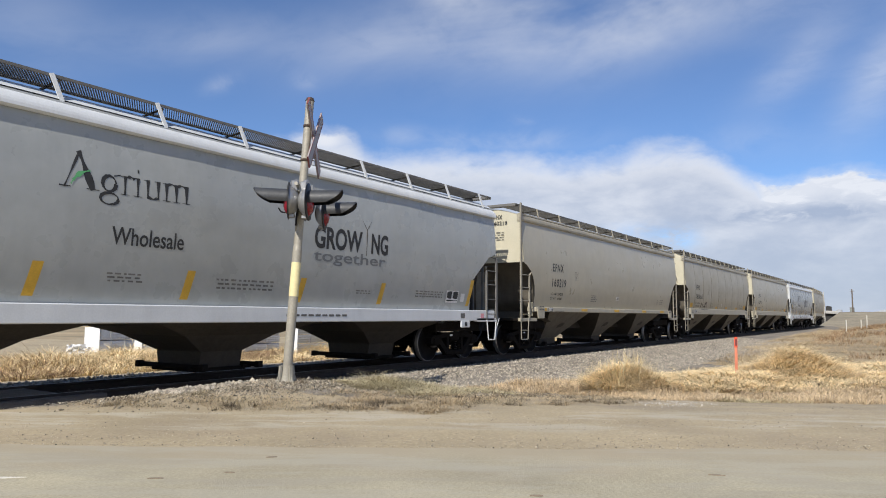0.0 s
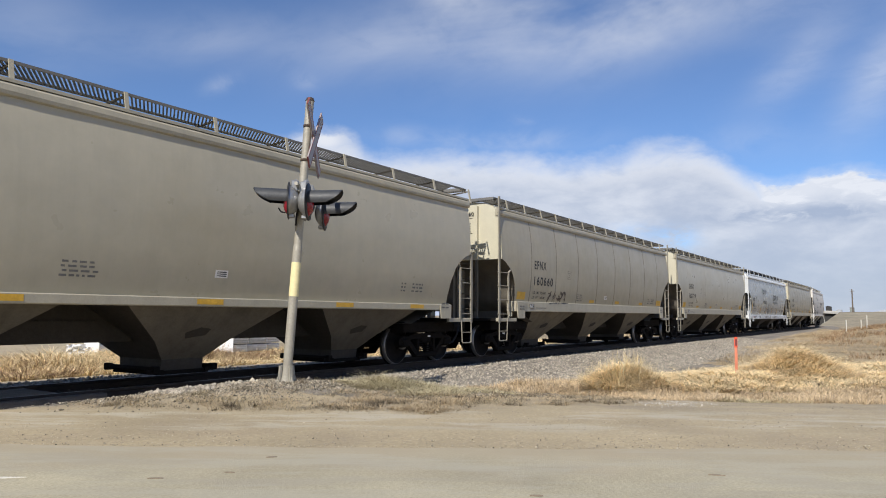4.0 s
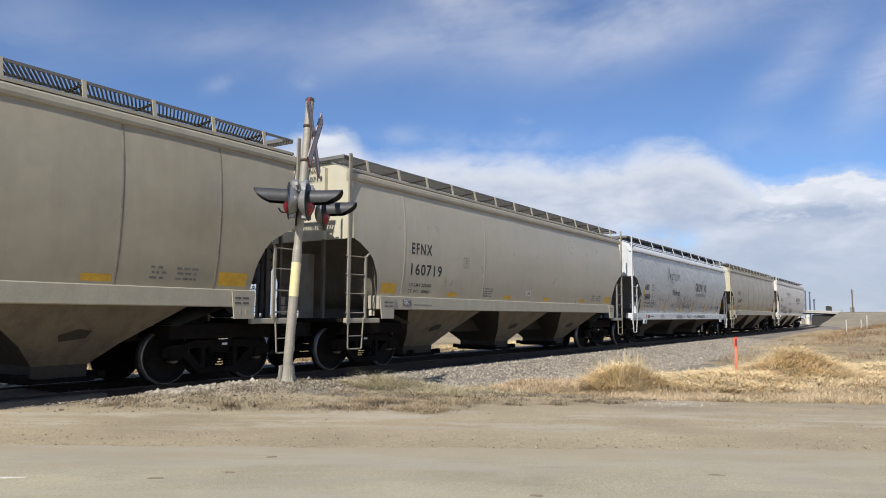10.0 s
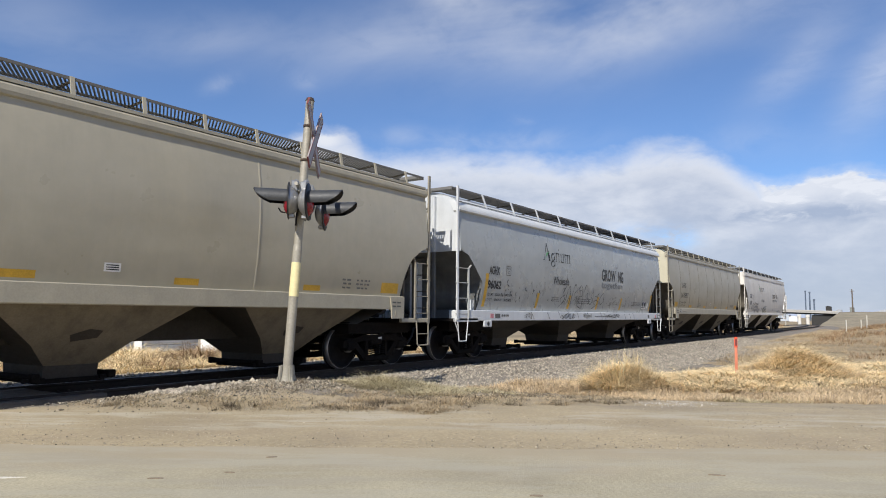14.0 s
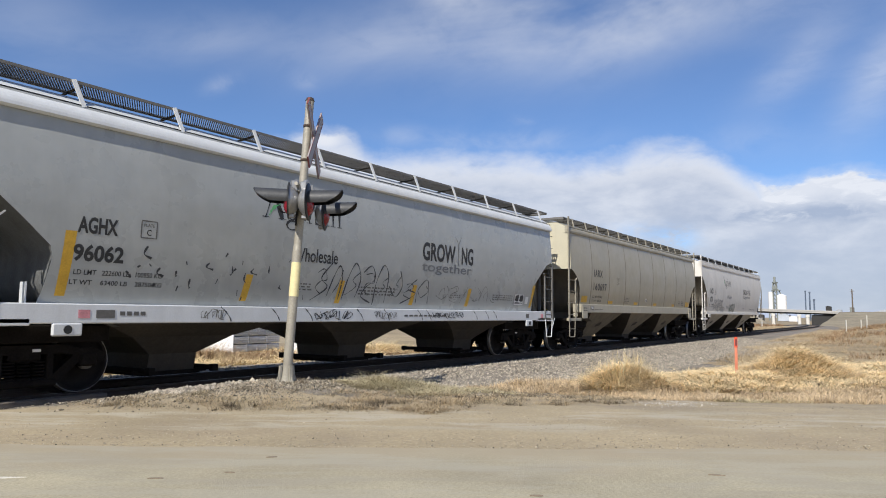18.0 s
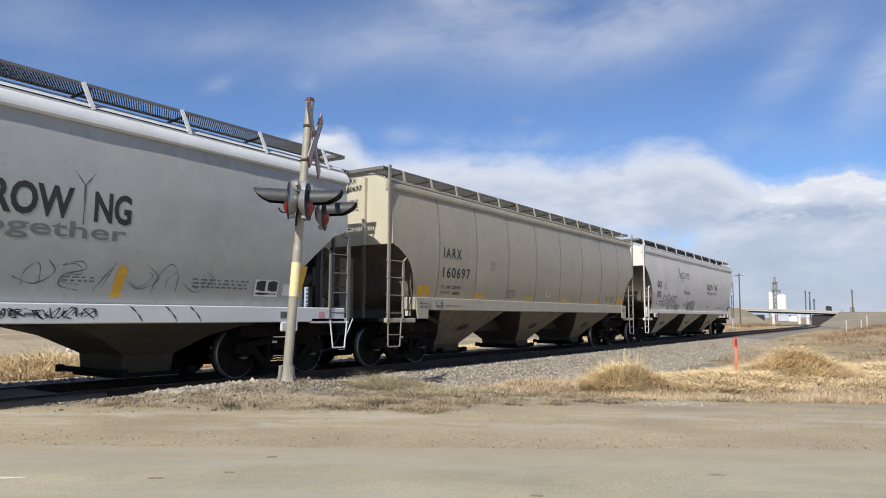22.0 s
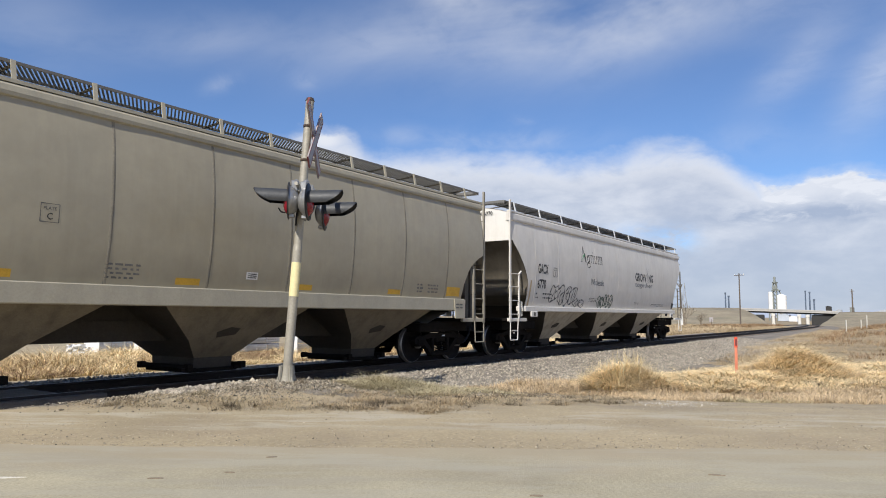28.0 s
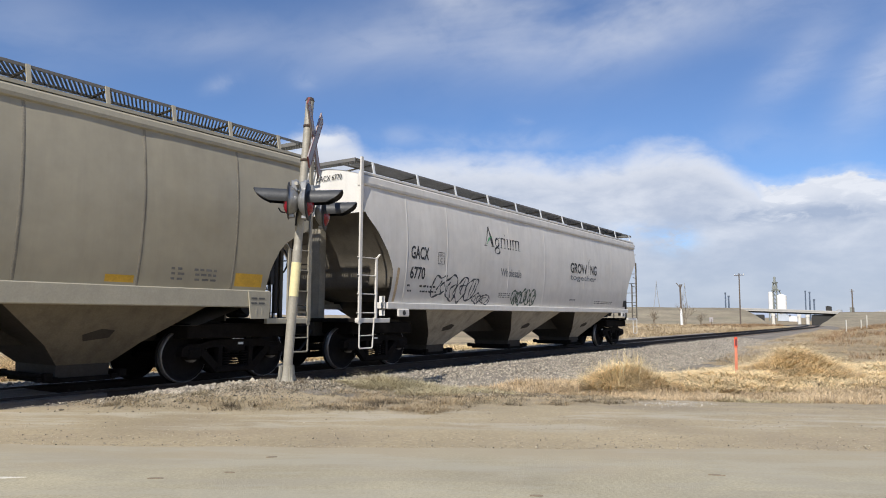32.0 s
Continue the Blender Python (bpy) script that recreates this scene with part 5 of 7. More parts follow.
def tall_scrawl(car, x0, x1, z0, z1, count, w, seed, mat=SPRAY):
    """Tall unreadable outlines: arches, hooks and slanting bars side by side."""
    rnd = random.Random(seed)
    shapes = (((-0.45, -1), (-0.40, 0.2), (-0.05, 0.95), (0.30, 0.4), (0.32, -0.9)), ((-0.45, 0.75), (0.1, 0.95), (0.42, 0.3), (-0.15, -0.1), (-0.42, -0.6), (0.35, -0.95)),
              ((-0.25, -1), (-0.05, 0.0), (0.25, 1)), ((0.4, 0.9), (-0.1, 0.2), (0.3, -0.2), (-0.45, -0.95)), ((-0.5, -0.2), (0.0, -0.75), (0.5, 0.1), (0.2, 0.8)))
    cell, cz, h = (x1 - x0) / count, (z0 + z1) / 2, (z1 - z0) / 2
    for i in range(count):
        cx = x0 + cell * (i + 0.5)
        for k in range(2):
            pts = [(a + rnd.uniform(-0.12, 0.12), b + rnd.uniform(-0.15, 0.15)) for a, b in shapes[rnd.randrange(5)]]
            s = rnd.uniform(0.75, 1.0) * (1.0 if k == 0 else 0.6)
            sh = Shape()
            ribbon(sh, curve_pts([(cx + 0.12 * h * b + cell * 1.15 * s * a, min(max(cz + h * s * b, z0), z1)) for a, b in pts]), w * (1 - 0.3 * k), car=car)
            part("graffiti", sh, mat, car, "scrawled unreadable spray paint")


def small_print(car, x0, x1, z0, z1, rows, mat=INK_SOFT, seed=1):
    """Print too small to read: plain bars in rows."""
    rnd = random.Random(seed)
    step = (z1 - z0) / rows
    sh = Shape()
    for i in range(rows):
        x = x0 + rnd.uniform(0, 0.06)
        z = z1 - step * i
        while x < x1 - 0.05:
            w = min(rnd.uniform(0.04, 0.13), x1 - x)
            y = -(sheet_y(car, x + w / 2, z - step * 0.3) + 0.004)
            sh.add([(x, y, z - step * 0.48), (x + w, y, z - step * 0.48), (x + w, y, z), (x, y, z)], [(0, 1, 2, 3)])
            x += w + rnd.uniform(0.025, 0.06)
    return tagged(part("small_print", sh, mat, car), kind="stuff")


def plate_box(car, x, z, s=0.25, word="C"):
    sh = Shape()
    for a, b in (((x, z), (x + s, z)), ((x, z + s), (x + s, z + s))):
        ribbon(sh, [a, b], 0.018, car=car)
    for a, b in (((x, z), (x, z + s)), ((x + s, z), (x + s, z + s))):
        ribbon(sh, [a, b], 0.018, car=car)
    part("stencil_frame", sh, INK_SOFT, car)
    if word:
        letter(car, "PLATE", x + s * 0.15, x + s * 0.85, z + s * 0.66, z + s * 0.84, INK_SOFT)
        letter(car, word, x + s * 0.36, x + s * 0.66, z + s * 0.14, z + s * 0.5, INK)


def tag_plate(car, x, z, w=0.26, h=0.13):
    p = rect(car, "white_decal", x, x + w, z, z + h, WHITE, 0.003)
    sh = Shape()
    for k in range(3):
        ribbon(sh, [(x + 0.03, z + h * (0.25 + 0.25 * k)), (x + w - 0.03, z + h * (0.25 + 0.25 * k))], h * 0.12, 0.006, car=car)
    tagged(part("decal_print", sh, INK, p), kind="stuff")


def logo(car, x0, x1, z0, z1):
    """The owner's mark: a tall dark peak over a green leaf, then a row of low upright strokes and bowls."""
    w, h = x1 - x0, z1 - z0
    base, mid = z0 + 0.22 * h, z0 + 0.64 * h
    peak = Shape()
    a = 0.235 * w
    ribbon(peak, [(x0 + 0.04, base), (x0 + a * 0.50, z1)], 0.035, car=car)
    ribbon(peak, [(x0 + a * 0.47, z1), (x0 + a * 0.93, base)], 0.10, car=car)
    ribbon(peak, [(x0 - 0.03, base + 0.012), (x0 + 0.13, base + 0.012)], 0.025, car=car)
    ribbon(peak, [(x0 + a - 0.13, base + 0.012), (x0 + a + 0.06, base + 0.012)], 0.025, car=car)
    mark = part("owner_mark", peak, INK, car, "dark owner's mark with a green leaf")

    def stroke(pts, width):
        sh = Shape()
        ribbon(sh, pts, width, car=car)
        part("mark_stroke", sh, INK, mark)

    def arc(cx, cz, rx, rz, a0, a1):
        n = 12
        return [(cx + rx * math.cos(radians(a0 + (a1 - a0) * k / n)), cz + rz * math.sin(radians(a0 + (a1 - a0) * k / n))) for k in range(n + 1)]

    gx = x0 + 0.335 * w
    stroke(arc(gx, base + 0.20 * h, 0.105, 0.115, 0, 360), 0.055)
    stroke(arc(gx + 0.01, z0 + 0.10 * h, 0.14, 0.085, 0, 360), 0.045)
    stroke([(gx + 0.07, mid - 0.03), (gx + 0.17, mid)], 0.035)
    for f, top in ((0.455, mid), (0.555, mid), (0.635, mid), (0.72, mid), (0.79, mid), (0.875, mid), (0.965, mid)):
        stroke([(x0 + w * f, base), (x0 + w * f, top)], 0.062)
    for f in (0.455, 0.555, 0.79, 0.875, 0.965):
        stroke([(x0 + w * f - 0.07, base + 0.01), (x0 + w * f + 0.07, base + 0.01)], 0.02)
    for f in (0.455, 0.555, 0.635, 0.72, 0.79):
        stroke([(x0 + w * f - 0.07, mid - 0.01), (x0 + w * f, mid - 0.005)], 0.022)
    stroke(arc(x0 + w * 0.493, mid - 0.05, 0.07, 0.045, 150, 20), 0.045)
    stroke(arc(x0 + w * 0.677, base + 0.055, 0.08, 0.05, 180, 330), 0.04)
    for f in (0.832, 0.92):
        stroke(arc(x0 + w * f, mid - 0.06, 0.085, 0.055, 170, 10), 0.04)
    stroke([(x0 + w * 0.555, mid + 0.075), (x0 + w * 0.555, mid + 0.135)], 0.06)
    lf = Shape()
    line = curve_pts([(x0 + 0.13, base + 0.05), (x0 + 0.19, base + 0.15), (x0 + 0.28, base + 0.23), (x0 + 0.40, base + 0.28)])
    ribbon(lf, line[:4], 0.03, 0.0055, car=car)
    ribbon(lf, line[3:-4], 0.065, 0.0055, car=car)
    ribbon(lf, line[-5:], 0.035, 0.0055, car=car)
    part("green_leaf", lf, GREEN, mark)


def slogan(car, x0, x1, z0, z1, z2, z3):
    w = x1 - x0
    letter(car, "GROW", x0, x0 + w * 0.62, z2, z3 - 0.1, INK, bold=0.03)
    letter(car, "NG", x0 + w * 0.75, x1, z2, z3 - 0.1, INK, bold=0.03)
    sh = Shape()
    m = x0 + w * 0.685
    ribbon(sh, [(m, z2 - 0.05), (m, z3 - 0.02)], 0.03, car=car)
    ribbon(sh, curve_pts([(m, z3 - 0.05), (m - 0.05, z3 + 0.02), (m - 0.14, z3 + 0.14)]), 0.02, car=car)
    ribbon(sh, curve_pts([(m, z3 - 0.05), (m + 0.05, z3 + 0.02), (m + 0.14, z3 + 0.14)]), 0.02, car=car)
    part("slogan_sprig", sh, INK_SOFT, car)
    letter(car, "together", x0, x1 - 0.05, z0, z1, GREYTEXT)


def end_print(car, words, x, z=4.26, y0=-0.20, drop=0.42):
    """Lettering on the front end, which faces the way the train goes."""
    for i, wd in enumerate(words):
        me = text_mesh(wd, INK)
        co = np.empty(len(me.vertices) * 3)
        me.vertices.foreach_get("co", co)
        co = co.reshape(-1, 3)
        lo, hi = co.min(0), co.max(0)
        w = 0.086 * len(wd)
        out = np.empty_like(co)
        out[:, 1] = y0 - (co[:, 0] - lo[0]) / (hi[0] - lo[0]) * w
        out[:, 2] = z - 0.19 * i + (co[:, 1] - lo[1]) / (hi[1] - lo[1]) * 0.125
        out[:, 0] = x - 0.006
        me.vertices.foreach_set("co", out.ravel())
        tagged(part("lettering", me, None, car), kind="stuff")
    if drop > 5:
        return
    sh = Shape()
    for k in range(4):
        z1 = z - drop - 0.075 * k
        yy = y0 + 0.02
        for j in range(3):
            w = (0.11, 0.16, 0.08)[(j + k) % 3]
            sh.add([(x - 0.006, yy, z1), (x - 0.006, yy - w, z1), (x - 0.006, yy - w, z1 + 0.022), (x - 0.006, yy, z1 + 0.022)], [(0, 1, 2, 3)])
            yy -= w + 0.04
    tagged(part("small_print", sh, INK_SOFT, car), kind="stuff")


def reflectors(car, xs, z0=1.645, w=0.46, h=0.11):
    for x in xs:
        rect(car, "yellow_reflector", x, x + w, z0, z0 + h, YELLOW)


def beige_marks(car, mark, number, seed, yellow=True, strips=(-4.33, -1.42, 1.17, 4.0), wide=1.28, box=-3.5, low=0.0, load="225400", empty="60600"):
    letter(car, mark, -5.94, -5.12, 2.605, 2.865, INK, spacing=1.3, bold=0.022)
    letter(car, number, -5.93, -5.93 + wide * 0.985, 2.11, 2.385, INK, spacing=1.2, bold=0.02)
    letter(car, "LD LMT " + load, -5.95, -5.05, 1.845, 1.925, INK)
    letter(car, "LT WT   " + empty, -5.95, -5.10, 1.70, 1.775, INK)
    plate_box(car, box - 0.09, 2.41)
    small_print(car, -2.62, -2.05, 1.66, 1.92, 4, seed=seed)
    small_print(car, 5.05, 5.35, 1.68, 1.92, 3, INK_SOFT, seed + 1)
    small_print(car, 5.5, 5.95, 1.68, 1.92, 3, INK_SOFT, seed + 2)
    tag_plate(car, -0.02, 1.79)
    end_print(car, (mark, number), -8.015, *((4.12, -0.58) if low else (4.26, -0.20)))
    if yellow:
        rect(car, "yellow_reflector", -6.95, -6.42, 1.66, 1.89, YELLOW)
        rect(car, "yellow_reflector", 6.35, 6.95, 1.66, 1.89, YELLOW)
        reflectors(car, strips)
    for x in (-7.04, 6.54):
        sh = Shape()
        for k in range(2):
            for j in range(2):
                sh.box(x + 0.1 + j * 0.17, x + 0.23 + j * 0.17, -1.646, -1.641, 1.44 - 0.085 * k, 1.475 - 0.085 * k)
        tagged(part("small_print", sh, INK_SOFT, car), kind="stuff")
    sb = Shape().box(-6.25, -5.95, -1.622, -1.611, 1.40 - low, 1.53 - low)
    sp = part("sill_decal", sb, INK_SOFT, car)
    lines = Shape().box(-6.22, -5.98, -1.626, -1.6225, 1.497 - low, 1.51 - low)
    for k in range(3):
        lines.box(-6.22, -6.0 - 0.03 * k, -1.626, -1.6225, 1.423 + 0.024 * k - low, 1.434 + 0.024 * k - low)
    tagged(part("decal_print", lines, WHITE, sp), kind="stuff")
    sp = Shape()
    for k in range(7):
        sp.box(-5.8 + 0.105 * k, -5.8 + 0.105 * k + 0.075, -1.6145, -1.611, 1.405 - low, 1.428 - low)
    tagged(part("small_print", sp, INK_SOFT, car), kind="stuff")


def blue_grey_marks(car, scrawled):
    logo(car, -3.36, -1.29, 2.78, 3.47)
    letter(car, "Wholesale", -2.58, -1.36, 2.19, 2.455, INK)
    slogan(car, 1.56, 3.85, 2.16, 2.46, 2.48, 3.03)
    small_print(car, -2.60, -2.0, 1.62, 1.78, 3, INK_SOFT, 3)
    small_print(car, -0.66, 0.62, 1.57, 1.78, 3, INK_SOFT, 4)
    small_print(car, 2.9, 3.4, 1.60, 1.70, 2, INK_SOFT, 8)
    small_print(car, 5.0, 6.2, 1.58, 1.76, 3, INK_SOFT, 5)
    p = rect(car, "data_plate", 6.35, 6.90, 1.50, 1.80, WHITE, 0.003)
    sh = Shape()
    for a, b, c, d in ((6.38, 6.59, 1.60, 1.78), (6.65, 6.87, 1.60, 1.78), (6.38, 6.87, 1.53, 1.57)):
        ribbon(sh, [(a, (c + d) / 2), (b, (c + d) / 2)], (d - c) * 0.9, 0.006, car=car)
    tagged(part("decal_print", sh, INK, p), kind="stuff")
    rect(car, "data_plate", 7.02, 7.20, 1.53, 1.74, WHITE, 0.003)
    for x in (-3.72, -1.30, 1.22, 3.66):
        rect(car, "yellow_stripe", x, x + 0.15, 1.41, 1.88, YELLOW, slant=0.08)
    patch(car, "yellow_stripe", ((-6.90, 1.42), (-6.76, 1.42), (-6.70, 2.33), (-6.86, 2.33)), YELLOW)
    patch(car, "yellow_stripe", ((7.32, 1.42), (7.46, 1.42), (7.58, 2.10), (7.42, 2.10)), YELLOW)
    letter(car, "AGHX", -6.70, -6.10, 2.31, 2.55, INK, bold=0.035)
    letter(car, "96062", -6.73, -5.97, 1.91, 2.16, INK, bold=0.035)
    letter(car, "LD LMT   222600 LB   100950 KG", -6.69, -5.30, 1.725, 1.80, INK)
    letter(car, "LT WT    63400 LB    28750 KG", -6.73, -5.28, 1.585, 1.655, INK)
    plate_box(car, -5.73, 2.33, 0.26)
    end_print(car, ("AGHX", "96062"), -8.222, 4.10, drop=0.95)
    rect_y = -1.604
    for x0, x1, mat in ((-6.62, -6.45, PINK), (-6.36, -6.08, INK_SOFT), (7.9, 8.05, PINK), (6.9, 7.1, INK_SOFT)):
        part("sill_decal", Shape().box(x0, x1, rect_y - 0.002, rect_y + 0.001, 1.11, 1.23), mat, car)
    sp = Shape()
    for k in range(9):
        sp.box(0.9 + 0.19 * k, 1.04 + 0.19 * k, rect_y - 0.001, rect_y + 0.001, 1.145, 1.185)
    for k in range(4):
        sp.box(-6.0 + 0.11 * k, -5.92 + 0.11 * k, rect_y - 0.001, rect_y + 0.001, 1.15, 1.21)
    tagged(part("small_print", sp, INK_SOFT, car), kind="stuff")
    if scrawled:
        tall_scrawl(car, -2.0, 0.9, 1.40, 2.28, 6, 0.03, 11)
        tall_scrawl(car, 0.9, 2.0, 1.42, 2.05, 2, 0.026, 12)
        tall_scrawl(car, 2.3, 5.4, 1.45, 1.98, 6, 0.016, 5, INK_SOFT)
        rnd = random.Random(23)
        for k in range(11):
            x, z, h = -5.6 + 0.31 * k + rnd.uniform(-0.1, 0.1), rnd.uniform(1.55, 2.05), rnd.uniform(0.06, 0.2)
            b = rnd.uniform(-0.16, 0.16)
            bits = Shape()
            ribbon(bits, curve_pts([(x, z), (x + b, z + h * 0.35), (x + b * 0.6, z + h)]), 0.034, car=car)
            part("graffiti", bits, SPRAY, car)
        scrawl(car, -2.0, -0.9, 1.07, 1.28, 5, 0.024, 31, flat=-1.606, outline=False)
        scrawl(car, -0.2, 0.6, 1.09, 1.27, 6, 0.013, 37, INK_SOFT, flat=-1.606, outline=False)
        scrawl(car, 2.0, 3.4, 1.09, 1.26, 6, 0.02, 41, flat=-1.606, outline=False)
        scrawl(car, -4.6, -4.1, 1.09, 1.26, 3, 0.014, 47, INK_SOFT, flat=-1.606, outline=False)
        for x in (-4.2, -3.1, -2.25, -0.75, 0.15, 1.4, 1.75, 3.9, 4.5, 4.95):
            sweep = Shape()
            ribbon(sweep, curve_pts([(x, 1.30), (x + 0.08, 1.24), (x + 0.17, 1.15), (x + 0.22, 1.06)]), 0.022, flat=-1.606)
            part("graffiti", sweep, SPRAY, car, "scrawled unreadable spray paint")
        drops = Shape()
        rnd = random.Random(9)
        for k in range(16):
            x, z = rnd.uniform(-6.0, -2.2), rnd.uniform(1.45, 2.3)
            ribbon(drops, [(x, z), (x + rnd.uniform(-0.05, 0.05), z - rnd.uniform(0.02, 0.10))], rnd.uniform(0.015, 0.04), car=car)
        tagged(part("paint_drip", drops, SPRAY, car), kind="stuff")


beige_marks(CARS[1][0], "EFNX", "160219", 61, yellow=False, wide=1.08, box=-4.05, low=0.09, load="224200", empty="61800")
for x in (-6.9, -3.6, -0.4, 2.9, 5.4):
    part("yellow_reflector", Shape().box(x, x + 0.52, -1.614, -1.611, 1.335, 1.425), YELLOW, CARS[1][0])
beige_marks(CARS[2][0], "EFNX", "160660", 62, wide=1.36, box=-3.38, strips=(-1.42, 1.17, 4.0), load="225500", empty="60500")
tall_scrawl(CARS[2][0], -4.95, -3.5, 1.62, 1.99, 4, 0.065, 77, SPRAY_BROWN)
ul = Shape()
ribbon(ul, [(-4.9, 1.56), (-4.3, 1.585)], 0.035, flat=-1.6145)
ribbon(ul, [(-4.25, 1.575), (-3.45, 1.59)], 0.03, flat=-1.6145)
part("graffiti", ul, SPRAY, CARS[2][0])
beige_marks(CARS[3][0], "EFNX", "160719", 63, box=-3.58, load="225600", empty="60400")
beige_marks(CARS[5][0], "IARX", "160697", 64)
blue_grey_marks(CARS[0][0], False)
blue_grey_marks(CARS[4][0], True)


def pale_marks(car):
    letter(car, "GACX", -6.32, -5.60, 2.49, 2.80, INK, bold=0.025)
    letter(car, "6770", -6.32, -5.72, 2.02, 2.32, INK, bold=0.025)
    plate_box(car, -5.20, 2.44, 0.28)
    small_print(car, -6.4, -6.2, 1.66, 1.9, 2, INK, 13)
    small_print(car, -5.9, -5.15, 1.66, 1.9, 2, INK, 14)
    logo(car, -3.0, -0.93, 2.92, 3.62)
    letter(car, "Wholesale", -2.07, -0.82, 2.29, 2.52, GREYTEXT)
    slogan(car, 2.70, 5.02, 2.35, 2.60, 2.64, 3.09)
    small_print(car, -2.1, -1.4, 1.66, 1.82, 3, INK_SOFT, 3)
    small_print(car, 2.8, 3.3, 1.66, 1.75, 2, INK_SOFT, 8)
    small_print(car, 5.0, 6.8, 1.60, 1.72, 2, INK_SOFT, 5)
    rect(car, "data_plate", 8.05, 8.35, 1.55, 1.80, INK, 0.003)
    rect(car, "rust_stain", -6.86, -6.77, 1.48, 2.25, RUST_STAIN, 0.0025, "faint orange-brown stain", 0.06)
    scrawl(car, -5.3, -3.3, 1.47, 2.2, 4, 0.05, 15)
    scrawl(car, -3.4, -2.6, 1.47, 1.8, 2, 0.04, 16)
    scrawl(car, -1.3, 0.2, 1.50, 1.98, 5, 0.055, 18, SPRAY_GREEN)
    end_print(car, ("GACX 6770",), -8.015, 4.15, drop=9.0)


pale_marks(CARS[6][0])

# ---- the crossing signal ----
def make_signal():
    sig = thing("crossing_signal", "leaning silver railway crossing signal with crossbuck and red lamps", "crossing signal",
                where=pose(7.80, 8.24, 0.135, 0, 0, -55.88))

    def pole_at(z):
        return Vector((0.265 * z / 4.5, 0, z))
    part("mast", Shape().cyl(pole_at(0.05), pole_at(2.06), 0.074, n=20).cyl(pole_at(2.06), pole_at(2.14), 0.074, 0.066, n=20), GALV_POLE, sig)
    part("upper_mast", Shape().cyl(pole_at(2.14), pole_at(4.50), 0.066, n=20), GALV_POLE, sig)
    part("mast_cap", Shape().cyl(pole_at(4.50), pole_at(4.55), 0.075, 0.055, n=20), RUST, sig)
    part("reflective_band", Shape().cyl(pole_at(1.33), pole_at(1.87), 0.0765, n=20, cap=False), TAPE, sig)
    foot = Shape().cyl((0, 0, -0.06), pole_at(0.05), 0.125, 0.115, n=20).cyl(pole_at(0.05), pole_at(0.24), 0.10, 0.085, n=20)
    base = part("cast_base", foot, GALV_POLE, sig)
    for k in range(4):
        a = 0.7854 + 1.5708 * k
        c, s = math.cos(a), math.sin(a)
        rib = Shape().bar((c * 0.13, s * 0.13, -0.05), (c * 0.11, s * 0.11, 0.25), 0.05, 0.03, (c, s, 0))
        rib.cyl((c * 0.155, s * 0.155, -0.06), (c * 0.155, s * 0.155, 0.08), 0.016, n=8)
        rib.box(c * 0.155 - 0.03, c * 0.155 + 0.03, s * 0.155 - 0.03, s * 0.155 + 0.03, 0.0, 0.03)
        part("bolted_lug", rib, GALV_POLE, base)
    part("foundation", Shape().cyl((0, 0, -0.4), (0, 0, -0.055), 0.22, 0.20, n=16), CONCRETE, sig)
    # crossarm running away from the road edge
    arm = Shape().cyl(Vector((0.17, -0.45, 3.06)), Vector((0.20, 0.70, 3.03)), 0.03, n=12)
    arm.box(0.09, 0.27, -0.09, 0.09, 2.98, 3.12, 0.02)
    cross = part("crossarm", arm, GALV_POLE, sig)
    for x in (0.10, 0.26):
        part("clamp_knob", Shape().lathe(((0.0, -0.05), (0.045, -0.035), (0.055, 0.0), (0.045, 0.035), (0.0, 0.05)), 12, (x, -0.13, 3.13)), ALU, cross)
    part("cable", Shape().tube([Vector((0.18, -0.1, 3.06)), Vector((0.24, -0.16, 2.95)), Vector((0.16, -0.14, 2.82)), Vector((0.11, -0.08, 2.6)), Vector((0.10, -0.07, 2.45))], 0.016, 8), RUBBER, cross)

    for pts in (((0.10, -0.13, 3.15), (0.14, -0.18, 3.05), (0.22, -0.18, 3.06), (0.26, -0.13, 3.15)), ((0.12, -0.10, 3.00), (0.04, -0.2, 2.72), (-0.03, -0.26, 2.63), (-0.09, -0.28, 2.64), (-0.13, -0.30, 2.70))):
        part("cable", Shape().tube([Vector(q) for q in pts], 0.012, 6), RUBBER, cross)

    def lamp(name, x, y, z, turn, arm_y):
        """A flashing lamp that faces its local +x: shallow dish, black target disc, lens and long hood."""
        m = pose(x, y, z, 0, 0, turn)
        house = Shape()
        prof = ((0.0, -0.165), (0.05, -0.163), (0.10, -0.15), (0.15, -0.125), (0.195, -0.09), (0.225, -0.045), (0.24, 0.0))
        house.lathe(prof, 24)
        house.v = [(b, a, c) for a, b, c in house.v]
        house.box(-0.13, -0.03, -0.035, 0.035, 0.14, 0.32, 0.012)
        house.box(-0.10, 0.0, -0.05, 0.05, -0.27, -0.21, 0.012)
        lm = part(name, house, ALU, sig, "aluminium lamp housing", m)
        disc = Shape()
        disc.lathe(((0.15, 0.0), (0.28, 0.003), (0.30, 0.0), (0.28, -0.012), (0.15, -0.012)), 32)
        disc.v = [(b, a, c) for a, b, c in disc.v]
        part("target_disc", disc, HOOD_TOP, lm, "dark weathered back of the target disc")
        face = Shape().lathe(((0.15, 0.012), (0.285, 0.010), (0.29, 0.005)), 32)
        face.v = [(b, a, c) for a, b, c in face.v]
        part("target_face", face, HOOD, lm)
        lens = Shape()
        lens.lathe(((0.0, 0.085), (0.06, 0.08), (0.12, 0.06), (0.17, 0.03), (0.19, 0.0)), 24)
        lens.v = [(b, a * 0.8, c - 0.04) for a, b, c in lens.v]
